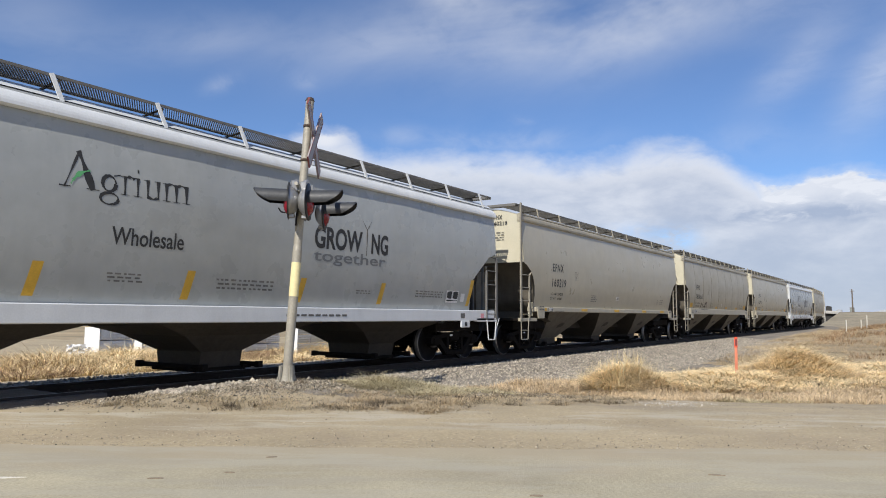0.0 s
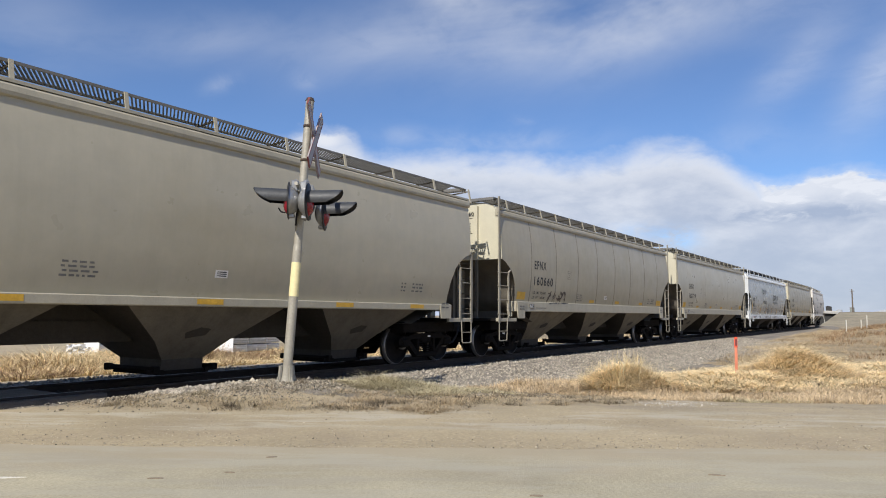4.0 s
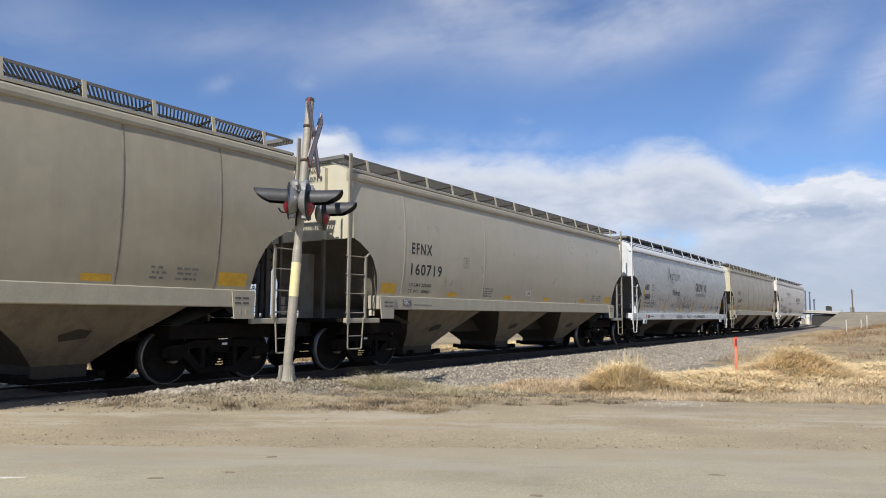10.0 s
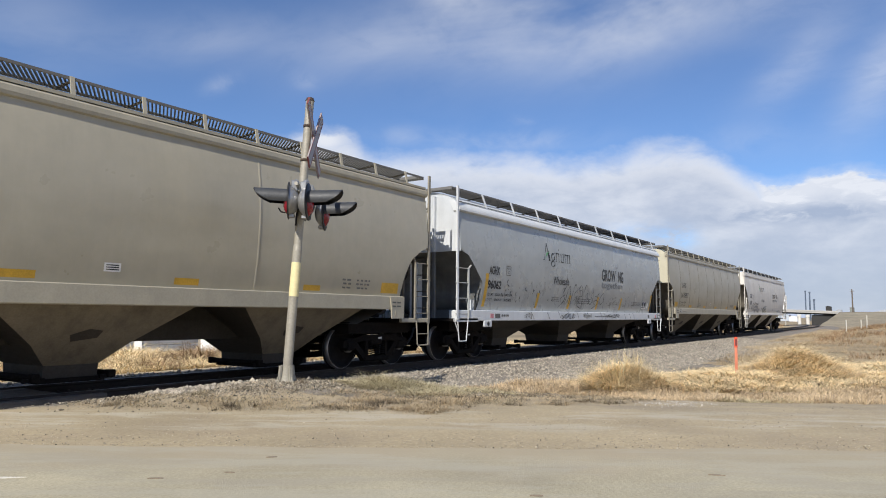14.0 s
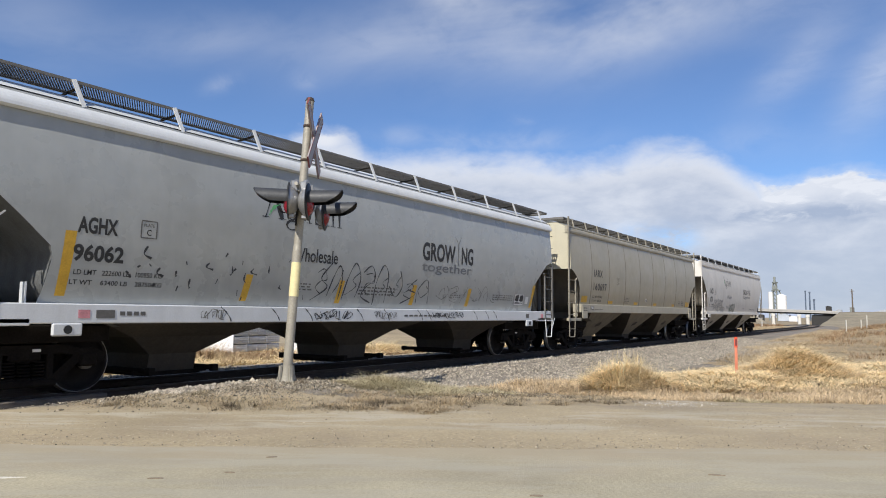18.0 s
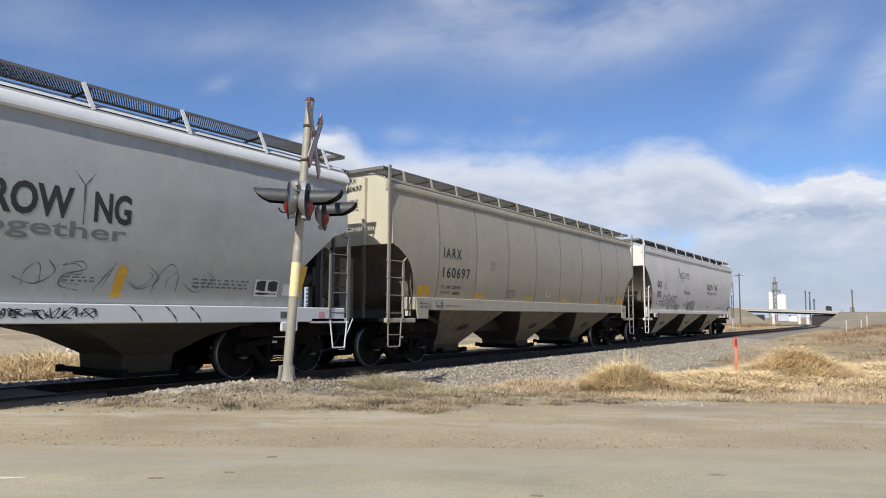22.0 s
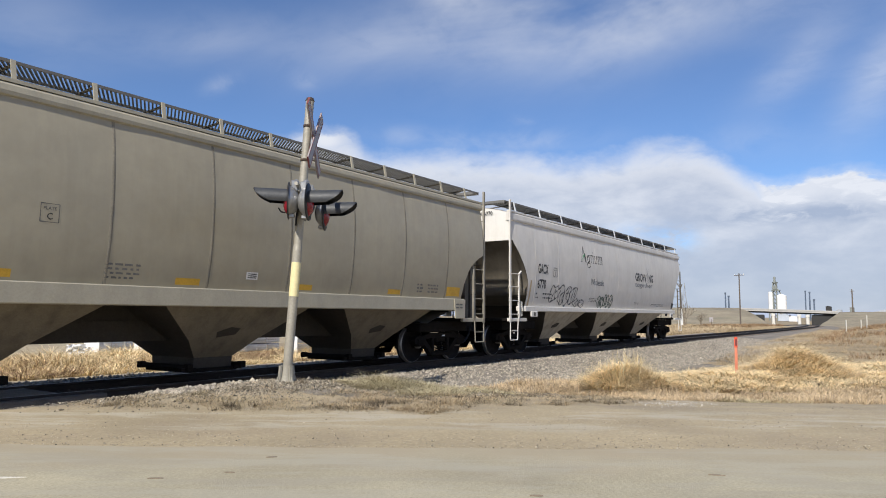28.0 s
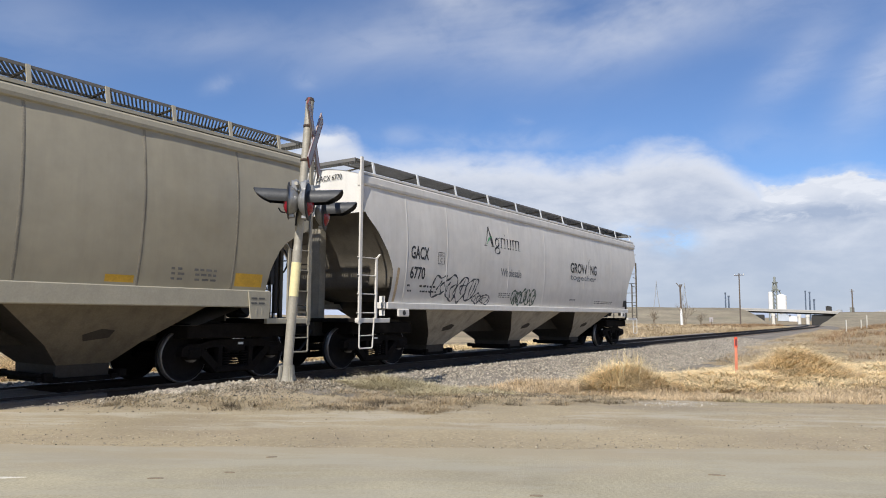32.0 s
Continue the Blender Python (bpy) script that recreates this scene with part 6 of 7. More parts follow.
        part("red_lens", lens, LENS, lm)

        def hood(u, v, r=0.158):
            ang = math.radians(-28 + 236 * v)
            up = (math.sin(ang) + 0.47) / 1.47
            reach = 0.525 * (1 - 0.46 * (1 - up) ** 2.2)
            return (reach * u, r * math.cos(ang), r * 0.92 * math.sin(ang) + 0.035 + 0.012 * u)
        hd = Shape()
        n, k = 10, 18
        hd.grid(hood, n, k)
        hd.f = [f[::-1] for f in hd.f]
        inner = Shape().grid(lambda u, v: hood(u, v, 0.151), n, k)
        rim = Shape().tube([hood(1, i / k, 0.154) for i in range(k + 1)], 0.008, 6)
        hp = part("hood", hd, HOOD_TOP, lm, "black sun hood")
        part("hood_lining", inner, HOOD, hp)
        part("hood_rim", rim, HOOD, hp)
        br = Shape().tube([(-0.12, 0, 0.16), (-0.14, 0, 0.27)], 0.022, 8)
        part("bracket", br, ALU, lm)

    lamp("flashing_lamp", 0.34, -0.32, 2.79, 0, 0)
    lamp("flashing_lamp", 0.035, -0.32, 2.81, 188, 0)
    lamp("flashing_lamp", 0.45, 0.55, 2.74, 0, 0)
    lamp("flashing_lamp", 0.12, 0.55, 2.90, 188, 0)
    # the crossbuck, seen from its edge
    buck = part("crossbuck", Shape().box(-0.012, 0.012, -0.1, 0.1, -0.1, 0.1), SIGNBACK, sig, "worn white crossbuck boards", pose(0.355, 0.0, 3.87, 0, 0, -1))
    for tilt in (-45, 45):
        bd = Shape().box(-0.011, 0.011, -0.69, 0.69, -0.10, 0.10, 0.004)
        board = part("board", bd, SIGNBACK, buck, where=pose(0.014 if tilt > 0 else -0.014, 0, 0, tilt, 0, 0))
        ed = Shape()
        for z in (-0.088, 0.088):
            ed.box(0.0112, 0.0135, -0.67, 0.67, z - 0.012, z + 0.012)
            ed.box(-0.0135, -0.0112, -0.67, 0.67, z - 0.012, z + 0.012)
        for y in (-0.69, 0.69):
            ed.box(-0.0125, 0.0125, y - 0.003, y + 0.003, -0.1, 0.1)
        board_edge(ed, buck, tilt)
    for z in (3.52, 4.08):
        band = Shape().lathe(((0.072, -0.02), (0.076, -0.02), (0.076, 0.02), (0.072, 0.02)), 20)
        c = pole_at(z)
        band.v = [(c.x + a, c.y + cc, c.z + b) for a, b, cc in band.v]
        band.bar(c + Vector((0.07, 0, 0)), Vector((0.345, 0.0, z)), 0.03, 0.02)
        part("band_clamp", band, RUST, sig)
    return sig


def board_edge(shape, buck, tilt):
    return part("board_edge", shape, SIGNRED, buck, "maroon reflective edge", pose(0.014 if tilt > 0 else -0.014, 0, 0, tilt, 0, 0))


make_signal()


def make_stake():
    st = thing("marker_stake", "sun-bleached orange plastic utility marker post in grass", "marker post", where=pose(18.25, 3.73, -0.22, 0, 1.0, -33))
    part("blade", Shape().box(-0.045, 0.045, -0.006, 0.006, -0.2, 0.66, 0.004), ORANGE_PALE, st)
    part("cap", Shape().box(-0.047, 0.047, -0.008, 0.008, 0.66, 0.91, 0.004), ORANGE, st)
    part("decal", Shape().box(-0.03, 0.03, -0.012, -0.0085, 0.70, 0.86), SIGNRED, st)


make_stake()

# ---- loose stones, grass and shrubs ----
def blades(name, label, mat, spots, seed, kind="stuff", category="grass"):
    """Dry grass as single drooping blades. spots: a list of (x, y, length, width, lean, heading)."""
    s = np.array(spots)
    n = len(s)
    z = ground_heights(s[:, 0], s[:, 1]) - 0.02
    rng = np.random.default_rng(seed)
    face = s[:, 5] + 1.57 + rng.normal(0, 0.5, n)
    reach = np.minimum(s[:, 4], 1.6) * s[:, 2]
    dx, dy = np.cos(s[:, 5]) * reach, np.sin(s[:, 5]) * reach
    wx, wy = np.cos(face) * s[:, 3] / 2, np.sin(face) * s[:, 3] / 2
    v = np.empty((n, 7, 3))
    for i, (t, w) in enumerate(((0, 1), (0, -1), (0.4, 0.95), (0.4, -0.95), (0.75, 0.7), (0.75, -0.7), (1.0, 0))):
        v[:, i, 0] = s[:, 0] + dx * t ** 1.7 + wx * w
        v[:, i, 1] = s[:, 1] + dy * t ** 1.7 + wy * w
        v[:, i, 2] = z + s[:, 2] * (t - 0.42 * np.minimum(s[:, 4], 1.6) * t ** 2.4)
    k = np.arange(n)[:, None] * 7
    corners = (k + np.array([0, 1, 3, 2, 2, 3, 5, 4, 4, 5, 6])).ravel()
    me = bulk_mesh(name, v.reshape(-1, 3), corners, np.tile([4, 4, 3], n), mat)
    return tagged(new(name, me), label, category, kind=kind)


def fill(poly, n, height, width, lean, seed, clump=1.0, thresh=-0.2, tuft=24, radius=0.10, sway=6.283, mess=1.3, least=0.15):
    """Tussocks inside a polygon: blades that spread from a shared root; height(x, y) gives the local length."""
    rnd = random.Random(seed)
    xs, ys = [p[0] for p in poly], [p[1] for p in poly]
    out, tries = [], 0
    while len(out) < n and tries < n * 4:
        tries += 1
        x, y = rnd.uniform(min(xs), max(xs)), rnd.uniform(min(ys), max(ys))
        if not inside(poly, x, y):
            continue
        d = noise.noise((x * clump, y * clump, seed))
        if d < thresh + rnd.uniform(-0.15, 0.15):
            continue
        h = height(x, y) * (0.8 + 0.7 * d) * rnd.uniform(0.7, 1.25)
        swirl = sway * noise.noise((x * 0.5, y * 0.5, seed + 9)) + (0.0 if sway > 6 else -0.6)
        for k in range(int(tuft * rnd.uniform(0.5, 1.4))):
            a = swirl + rnd.gauss(0, mess)
            r = radius * rnd.random()
            out.append((x + r * math.cos(a), y + r * math.sin(a), h * rnd.uniform(0.45, 1.2), width * rnd.uniform(0.6, 1.4), lean * rnd.uniform(least, 1.6), a))
    return out


def bump(x, y, cx, cy, r, h):
    return h * math.exp(-((x - cx) ** 2 + (y - cy) ** 2) / (r * r))




def straw_length(x, y):
    return 0.24 + bump(x, y, 13.8, 4.95, 0.8, 0.26) + bump(x, y, 19.6, 2.5, 1.3, 0.20) + bump(x, y, 16.2, 3.6, 1.5, 0.12)


blades("dry_grass", "matted bleached straw grass beside the ballast", GRASS_M, fill(STRAW, 90000, straw_length, 0.013, 1.5, 3, 1.6, -0.5, 22, 0.30, 2.4, 2.4, 0.62), 3)
for cx, cy, rx, ry, n, seed in ((19.5, 2.5, 1.9, 1.15, 9000, 71), (13.85, 4.95, 0.95, 0.75, 4500, 72)):
    ring = [(cx + rx * math.cos(k * 0.5236), cy + ry * math.sin(k * 0.5236)) for k in range(12)]
    blades("dry_grass", "drooping straw laid over a grass heap", GRASS_M, fill(ring, n, lambda x, y: 0.30, 0.013, 1.5, seed, 1.6, -0.7, 20, 0.25, 2.4, 2.6, 0.85), seed)
blades("dry_grass", "dark flattened undergrowth between the straw", WEED_DARK, fill([(13.8, 4.3), (14.4, 3.2), (16.0, 1.9), (18.0, 1.0), (18.0, 2.2), (16.6, 3.6), (14.8, 4.6)], 5000, lambda x, y: 0.15, 0.010, 1.5, 63, 1.9, 0.10, 20, 0.16), 63)
blades("dry_grass", "upright pale grass stalks over the straw", GRASS_PALE,
       fill([(13.1, 5.6), (13.0, 4.7), (14.4, 4.2), (14.8, 5.2), (14.2, 5.9)], 420, lambda x, y: 0.62, 0.007, 0.5, 13, 0.9, -0.4, 10, 0.2), 13)
blades("dry_grass", "short tan brown grass along the road verge", GRASS_TAN,
       fill([(12.6, 6.2), (11.5, 5.2), (11.8, 3.8), (12.4, 2.3), (13.2, 0.8), (14.6, -2.6), (22, -2.6), (18.6, 0.9), (16.5, 1.8), (14.8, 3.2), (14.2, 4.2), (13.5, 5.6)], 60000, lambda x, y: 0.155, 0.0065, 1.0, 4, 1.6, -0.45, 16, 0.10), 4)
blades("weeds", "dark green-grey weeds at the edge of the dirt", GRASS_GREEN,
       fill([(12.2, 2.9), (12.2, 2.1), (13.0, 1.5), (13.6, 1.7), (13.1, 2.5)], 2600, lambda x, y: 0.11, 0.006, 1.0, 44, 2.0, -0.1, 20, 0.10), 44, category="weeds")
OLIVE = [(8.7, 8.0), (8.3, 7.2), (8.3, 6.3), (9.2, 5.6), (10.4, 5.5), (10.8, 6.2), (10.2, 7.2), (9.6, 8.0)]
blades("short_grass", "olive tinged short grass at the edge of the gravel", GRASS_GREEN,
       fill(OLIVE, 24000, lambda x, y: 0.14 + bump(x, y, 9.5, 7.5, 0.7, 0.26), 0.0055, 1.2, 5, 1.5, -0.3, 16, 0.12, 6.283, 2.0, 0.4), 5)
blades("dry_grass", "low tan grass tuft on the gravel slope", GRASS_TAN,
       fill([(11.2, 7.0), (11.2, 5.8), (12.6, 5.4), (14.0, 5.9), (13.6, 6.9), (12.2, 7.3)], 12000, lambda x, y: 0.20, 0.008, 0.9, 6, 1.2, -0.1, 14, 0.07), 6)
blades("weeds", "sparse dry weeds on gravel by the signal", WEED_M,
       fill([(4.9, 9.2), (5.3, 7.8), (6.5, 5.9), (8.9, 4.0), (10.6, 3.0), (11.6, 4.8), (9.8, 7.4), (8.6, 9.0)], 17000, lambda x, y: 0.085, 0.006, 1.2, 7, 1.7, -0.12, 12, 0.13), 7, category="weeds")
VERGE = [(4.9, 9.2), (5.3, 7.8), (6.5, 5.9), (8.9, 4.0), (10.6, 3.0), (11.6, 4.8), (9.8, 7.4), (8.6, 9.0)]
blades("weeds", "dark dead weeds in low clumps on gravel", WEED_DARK, fill(VERGE, 9000, lambda x, y: 0.085, 0.006, 1.1, 27, 2.6, 0.16, 30, 0.12), 27, category="weeds")
blades("weeds", "pale straw wisps lying on the gravelly verge", GRASS_DULL, fill(VERGE, 9000, lambda x, y: 0.09, 0.005, 1.5, 28, 2.1, 0.08, 9, 0.16), 28, category="weeds")
blades("weeds", "dull tan weeds in tufts below the gravel", GRASS_DULL,
       fill([(6.6, 6.4), (6.8, 5.0), (8.2, 4.6), (9.2, 5.3), (8.6, 6.6), (7.8, 7.1)], 9000, lambda x, y: 0.10, 0.005, 1.3, 81, 2.0, 0.0, 18, 0.12, 6.283, 2.0, 0.4), 81, category="weeds")
blades("weeds", "thin dark stalks standing over the olive grass", WEED_DARK, fill([(9.0, 8.0), (8.8, 7.5), (9.6, 7.1), (10.2, 7.3), (9.9, 7.9)], 90, lambda x, y: 0.36, 0.005, 0.45, 33, 1.0, -0.6, 9, 0.25), 33, category="weeds")
blades("dry_grass", "tall straw grass beyond the track", GRASS_M,
       fill([(5.5, 15.2), (10, 14.7), (24, 14.9), (40, 16.0), (40, 18.5), (23, 18.2), (19.5, 21), (11, 23.0), (5.5, 24.0)], 60000,
            lambda x, y: 0.30 + bump(x, y, 9.5, 18.5, 3.0, 0.45) + bump(x, y, 21.0, 19.0, 1.8, 0.75) + bump(x, y, 13.0, 19.5, 2.0, 0.3), 0.012, 1.3, 8, 0.6, -0.15, 26, 0.30, 6.283, 2.2, 0.45), 8)
blades("weeds", "rust-brown weeds among the straw beyond the track", GRASS_RUST,
       fill([(5.5, 15.0), (10, 14.6), (24, 14.8), (24, 18.2), (19.5, 21), (11, 23.0), (5.5, 24.0)], 26000, lambda x, y: 0.30 + bump(x, y, 9.5, 18.0, 3.0, 0.40) + bump(x, y, 14.2, 18.2, 1.4, 0.65), 0.010, 1.2, 58, 0.8, -0.05, 26, 0.30, 6.283, 2.2, 0.4), 58, category="weeds")
blades("dry_grass", "rough brown grass on rising ground", GRASS_DULL,
       fill([(24, -4), (26, 1.6), (36, 3.0), (60, 6.0), (110, 6.5), (110, -24), (50, -16), (24, -9)], 85000, lambda x, y: 0.20, 0.016, 1.1, 9, 0.35, -0.6, 26, 0.5), 9)
blades("dry_grass", "tan grass along the far side of the line", GRASS_DULL,
       fill([(42, 15.2), (90, 15.4), (125, 17), (125, 26), (60, 26), (42, 19)], 26000, lambda x, y: 0.32 + bump(x, y, 70, 19, 12, 0.4), 0.03, 0.9, 10, 0.12, -0.3, 24, 0.6), 10)
blades("field_grass", "patchy winter grass before the embankment", GRASS_DULL,
       fill([(100, 20), (210, 40), (240, 120), (150, 90), (90, 40)], 24000, lambda x, y: 0.42, 0.09, 0.9, 11, 0.05, -0.25, 20, 1.2), 11)
blades("dry_grass", "thin brown grass between ballast and field", GRASS_DULL,
       fill([(17.5, 4.9), (24, 5.6), (36, 7.0), (60, 8.3), (90, 9.0), (90, 7.0), (60, 6.0), (36, 2.6), (24, 1.6), (22, 4.2)], 26000, lambda x, y: 0.17, 0.012, 1.0, 39, 0.5, -0.15, 20, 0.4), 39)
blades("field_grass", "rust-brown weeds in patches on rising ground", GRASS_RUST,
       fill([(26, -8), (27, 1.2), (36, 3.6), (60, 6.8), (120, 7.2), (120, -20), (50, -14)], 30000, lambda x, y: 0.30, 0.018, 0.8, 19, 0.16, 0.12, 24, 0.5), 19)
blades("field_grass", "rust-brown weeds along the foot of the bank", GRASS_RUST,
       fill([(105, 19), (150, 22), (215, 32), (215, 44), (150, 36), (105, 26)], 12000, lambda x, y: 0.55, 0.06, 0.8, 29, 0.09, -0.05, 20, 0.9), 29)


def stones(name, label, count, where, size, seed, mat=STONE_M):
    rnd = random.Random(seed)
    rng = np.random.default_rng(seed)
    spots = np.array([where(rnd) for _ in range(count)])
    octa = np.array(((1, 0, 0), (-1, 0, 0), (0, 1, 0), (0, -1, 0), (0, 0, 1), (0, 0, -1)), float)
    faces = np.array(((0, 2, 4), (2, 1, 4), (1, 3, 4), (3, 0, 4), (2, 0, 5), (1, 2, 5), (3, 1, 5), (0, 3, 5)))
    r = size * np.exp(rng.normal(0, 0.35, count)) * 0.95
    a = rng.uniform(0, 6.283, count)
    q = (octa + rng.uniform(-0.38, 0.38, (count, 6, 3))) * r[:, None, None] * np.array((1.0, 0.8, 0.7))
    c, s = np.cos(a)[:, None], np.sin(a)[:, None]
    v = np.empty_like(q)
    v[:, :, 0] = spots[:, :1] + q[:, :, 0] * c - q[:, :, 1] * s
    v[:, :, 1] = spots[:, 1:] + q[:, :, 0] * s + q[:, :, 1] * c
    v[:, :, 2] = (ground_heights(spots[:, 0], spots[:, 1]) + r * 0.25)[:, None] + q[:, :, 2]
    corners = (np.arange(count)[:, None] * 6 + faces.ravel()).ravel()
    me = bulk_mesh(name, v.reshape(-1, 3), corners, np.full(count * 8, 3), mat)
    return tagged(new(name, me), label, "stones", kind="stuff")


def shoulder(rnd):
    x = 6.2 + 42 * rnd.random() ** 1.8
    lo = 8.7 if x < 10 else 7.6 if x < 12.5 else 5.6
    return x, rnd.uniform(lo, 10.2)


def mound(r):
    a, b = r.gauss(0, 1.9), r.gauss(0, 0.62)
    return 8.55 + 0.80 * a + 0.60 * b, 7.6 - 0.60 * a + 0.80 * b


def crown_of_mound(r):
    a, b = r.gauss(0, 1.15), r.gauss(0, 0.34)
    return 8.3 + 0.80 * a + 0.60 * b, 8.2 - 0.60 * a + 0.80 * b


stones("ballast_stones", "loose grey ballast stones on the shoulder", 52000, shoulder, 0.022, 1)
stones("ballast_stones", "coarse ballast between and beyond the rails", 7000, lambda r: (4 + 40 * r.random() ** 1.6, r.uniform(10.15, 12.6)), 0.035, 2, STONE_DARK)
stones("ballast_stones", "grey ballast on the far shoulder", 3000, lambda r: (4 + 40 * r.random() ** 1.6, r.uniform(12.6, 13.9)), 0.035, 12)
stones("gravel", "scattered gravel round the signal foot", 30000, mound, 0.0135, 3, GRAVEL_M)
stones("gravel", "coarser grey stones heaped by the signal foot", 6000, crown_of_mound, 0.0155, 31, GRAVEL_M)


def verge(r):
    along, out = r.uniform(-9, 6), r.random() ** 1.6 * 4.2
    return 5.3 - 0.559 * along + 0.829 * out, 3.6 + 0.829 * along + 0.559 * out


stones("pebbles", "small pebbles and clods on the dusty verge", 7000, verge, 0.0052, 4, PEBBLE)
stones("pebbles", "dark grit on the dusty verge", 2600, verge, 0.0052, 6, GRAVEL_M)
stones("pebbles", "spilt pale stone chips at the edge of the grass", 1100, lambda r: (10.5 + r.gauss(0, 0.38), 3.0 + r.gauss(0, 0.24)), 0.007, 7, CHIP_M)


stones("pebbles", "larger stones scattered on the verge", 160, verge, 0.009, 5, PEBBLE)


def road_litter(x, y, length, turn):
    """A bit of dry stalk or bark lying on the road."""
    t = thing("dry_stalk", "dark bit of dry stalk lying on the road", "litter", "litter on the road", pose(x, y, 0.007, 0, 0, turn))
    part("stem", Shape().prism([(-length / 2, -0.004), (length * 0.1, -0.011), (length / 2, 0.0), (length * 0.15, 0.012), (-length * 0.3, 0.007)], "z", 0.0, 0.007), TWIG, t)


for x, y, length, turn in ((3.10, 4.58, 0.11, -50), (3.53, 4.30, 0.08, -60), (4.10, 4.48, 0.09, -40), (5.57, 1.30, 0.12, -75), (4.25, 2.13, 0.09, -62)):
    road_litter(x, y, length, turn)


def bare_shrub(x, y, h, seed, label, spread=0.5):
    rnd = random.Random(seed)
    top = thing("bare_shrub", label, "shrub", where=pose(x, y, ground_height(x, y)))
    trunk, twigs = Shape(), Shape()

    def grow(p, d, length, r, depth):
        q = p + d * length
        (trunk if depth < 2 else twigs).cyl(p, q, r, r * 0.65, n=5, cap=False)
        if depth >= 4:
            return
        for _ in range(3):
            dd = (d + Vector((rnd.gauss(0, spread), rnd.gauss(0, spread), rnd.uniform(0.0, 0.4)))).normalized()
            grow(p + d * length * rnd.uniform(0.6, 1.0), dd, length * rnd.uniform(0.55, 0.8), r * 0.6, depth + 1)
    for _ in range(3):
        grow(Vector((rnd.uniform(-0.3, 0.3), rnd.uniform(-0.3, 0.3), -0.1)), Vector((rnd.gauss(0, 0.2), rnd.gauss(0, 0.2), 1)).normalized(), h * 0.36, 0.05, 0)
    part("trunk", trunk, TWIG, top)
    part("twigs", twigs, TWIG, top)


bare_shrub(119.6, 32.0, 4.6, 3, "leafless grey-brown shrub in the field")
bare_shrub(117.0, 36.6, 3.4, 4, "low leafless shrub in the field")
bare_shrub(123.0, 30.4, 3.0, 6, "thin leafless shrub by the line")

# ---- the distance ----
def utility_pole(x, y, z0, h, label, arms=1, lean=0.0, turn=60, r=0.15):
    p = thing("utility_pole", label, "utility pole", "line poles", pose(x, y, z0, 0, lean, turn))
    part("pole", Shape().cyl((0, 0, -0.4), (0, 0, h), r, r * 0.7, n=10), WOODPOLE, p)
    for k in range(arms):
        z = h - 0.35 - 0.9 * k
        part("crossarm", Shape().box(-1.2, 1.2, -0.06, 0.06, z - 0.06, z + 0.06), WOODPOLE, p)
        for xx in (-1.1, -0.45, 0.45, 1.1):
            part("insulator", Shape().cyl((xx, 0, z + 0.06), (xx, 0, z + 0.24), 0.05, 0.035, n=6), SILO, p)
    return p


utility_pole(147.2, 29.0, -0.4, 10.1, "weathered wooden utility pole with one crossarm")
utility_pole(418, 27.8, -2.6, 18.2, "distant wooden utility pole with two crossarms", 2, r=0.4)
p = utility_pole(130.2, 35.7, -0.6, 7.6, "broken-topped pole with pale painted foot", 0, 1.5, r=0.2)
part("pale_foot", Shape().cyl((0, 0, -0.2), (0, 0, 3.2), 0.23, 0.2, n=10), SILO, p)
part("broken_top", Shape().bar((0, 0, 7.0), (0.9, 0, 7.9), 0.12, 0.12).bar((0, 0, 6.6), (-0.5, 0, 7.6), 0.1, 0.1), WOODPOLE, p)


def lattice_tower(x, y, z0, h, w):
    t = thing("transmission_tower", "grey steel lattice transmission tower far behind the field", "transmission tower", "transmission towers", pose(x, y, z0, 0, 0, 20))
    leg = Shape()
    for sx in (-1, 1):
        for sy in (-1, 1):
            leg.bar((sx * w / 2, sy * w / 2, 0), (sx * w * 0.12, sy * w * 0.12, h * 0.62), 0.5, 0.5)
            leg.bar((sx * w * 0.12, sy * w * 0.12, h * 0.62), (0, 0, h), 0.45, 0.45)
    part("legs", leg, STEELFAR, t)
    br = Shape()
    for k in range(5):
        f0, f1 = k / 5, (k + 1) / 5
        w0, w1 = w / 2 * (1 - 0.76 * f0), w / 2 * (1 - 0.76 * f1)
        for s in (-1, 1):
            br.bar((-w0, s * w0, h * 0.62 * f0), (w1, s * w1, h * 0.62 * f1), 0.3, 0.3)
            br.bar((w0, s * w0, h * 0.62 * f0), (-w1, s * w1, h * 0.62 * f1), 0.3, 0.3)
    part("bracing", br, STEELFAR, t)
    for z in (0.66, 0.78, 0.9):
        part("arm", Shape().bar((-w * 0.55, 0, h * z), (w * 0.55, 0, h * z), 0.5, 0.5), STEELFAR, t)


lattice_tower(860, 265.5, -2, 47, 11)
lattice_tower(869, 234, -2, 44, 10)
lattice_tower(905, 247, -2, 34, 8)


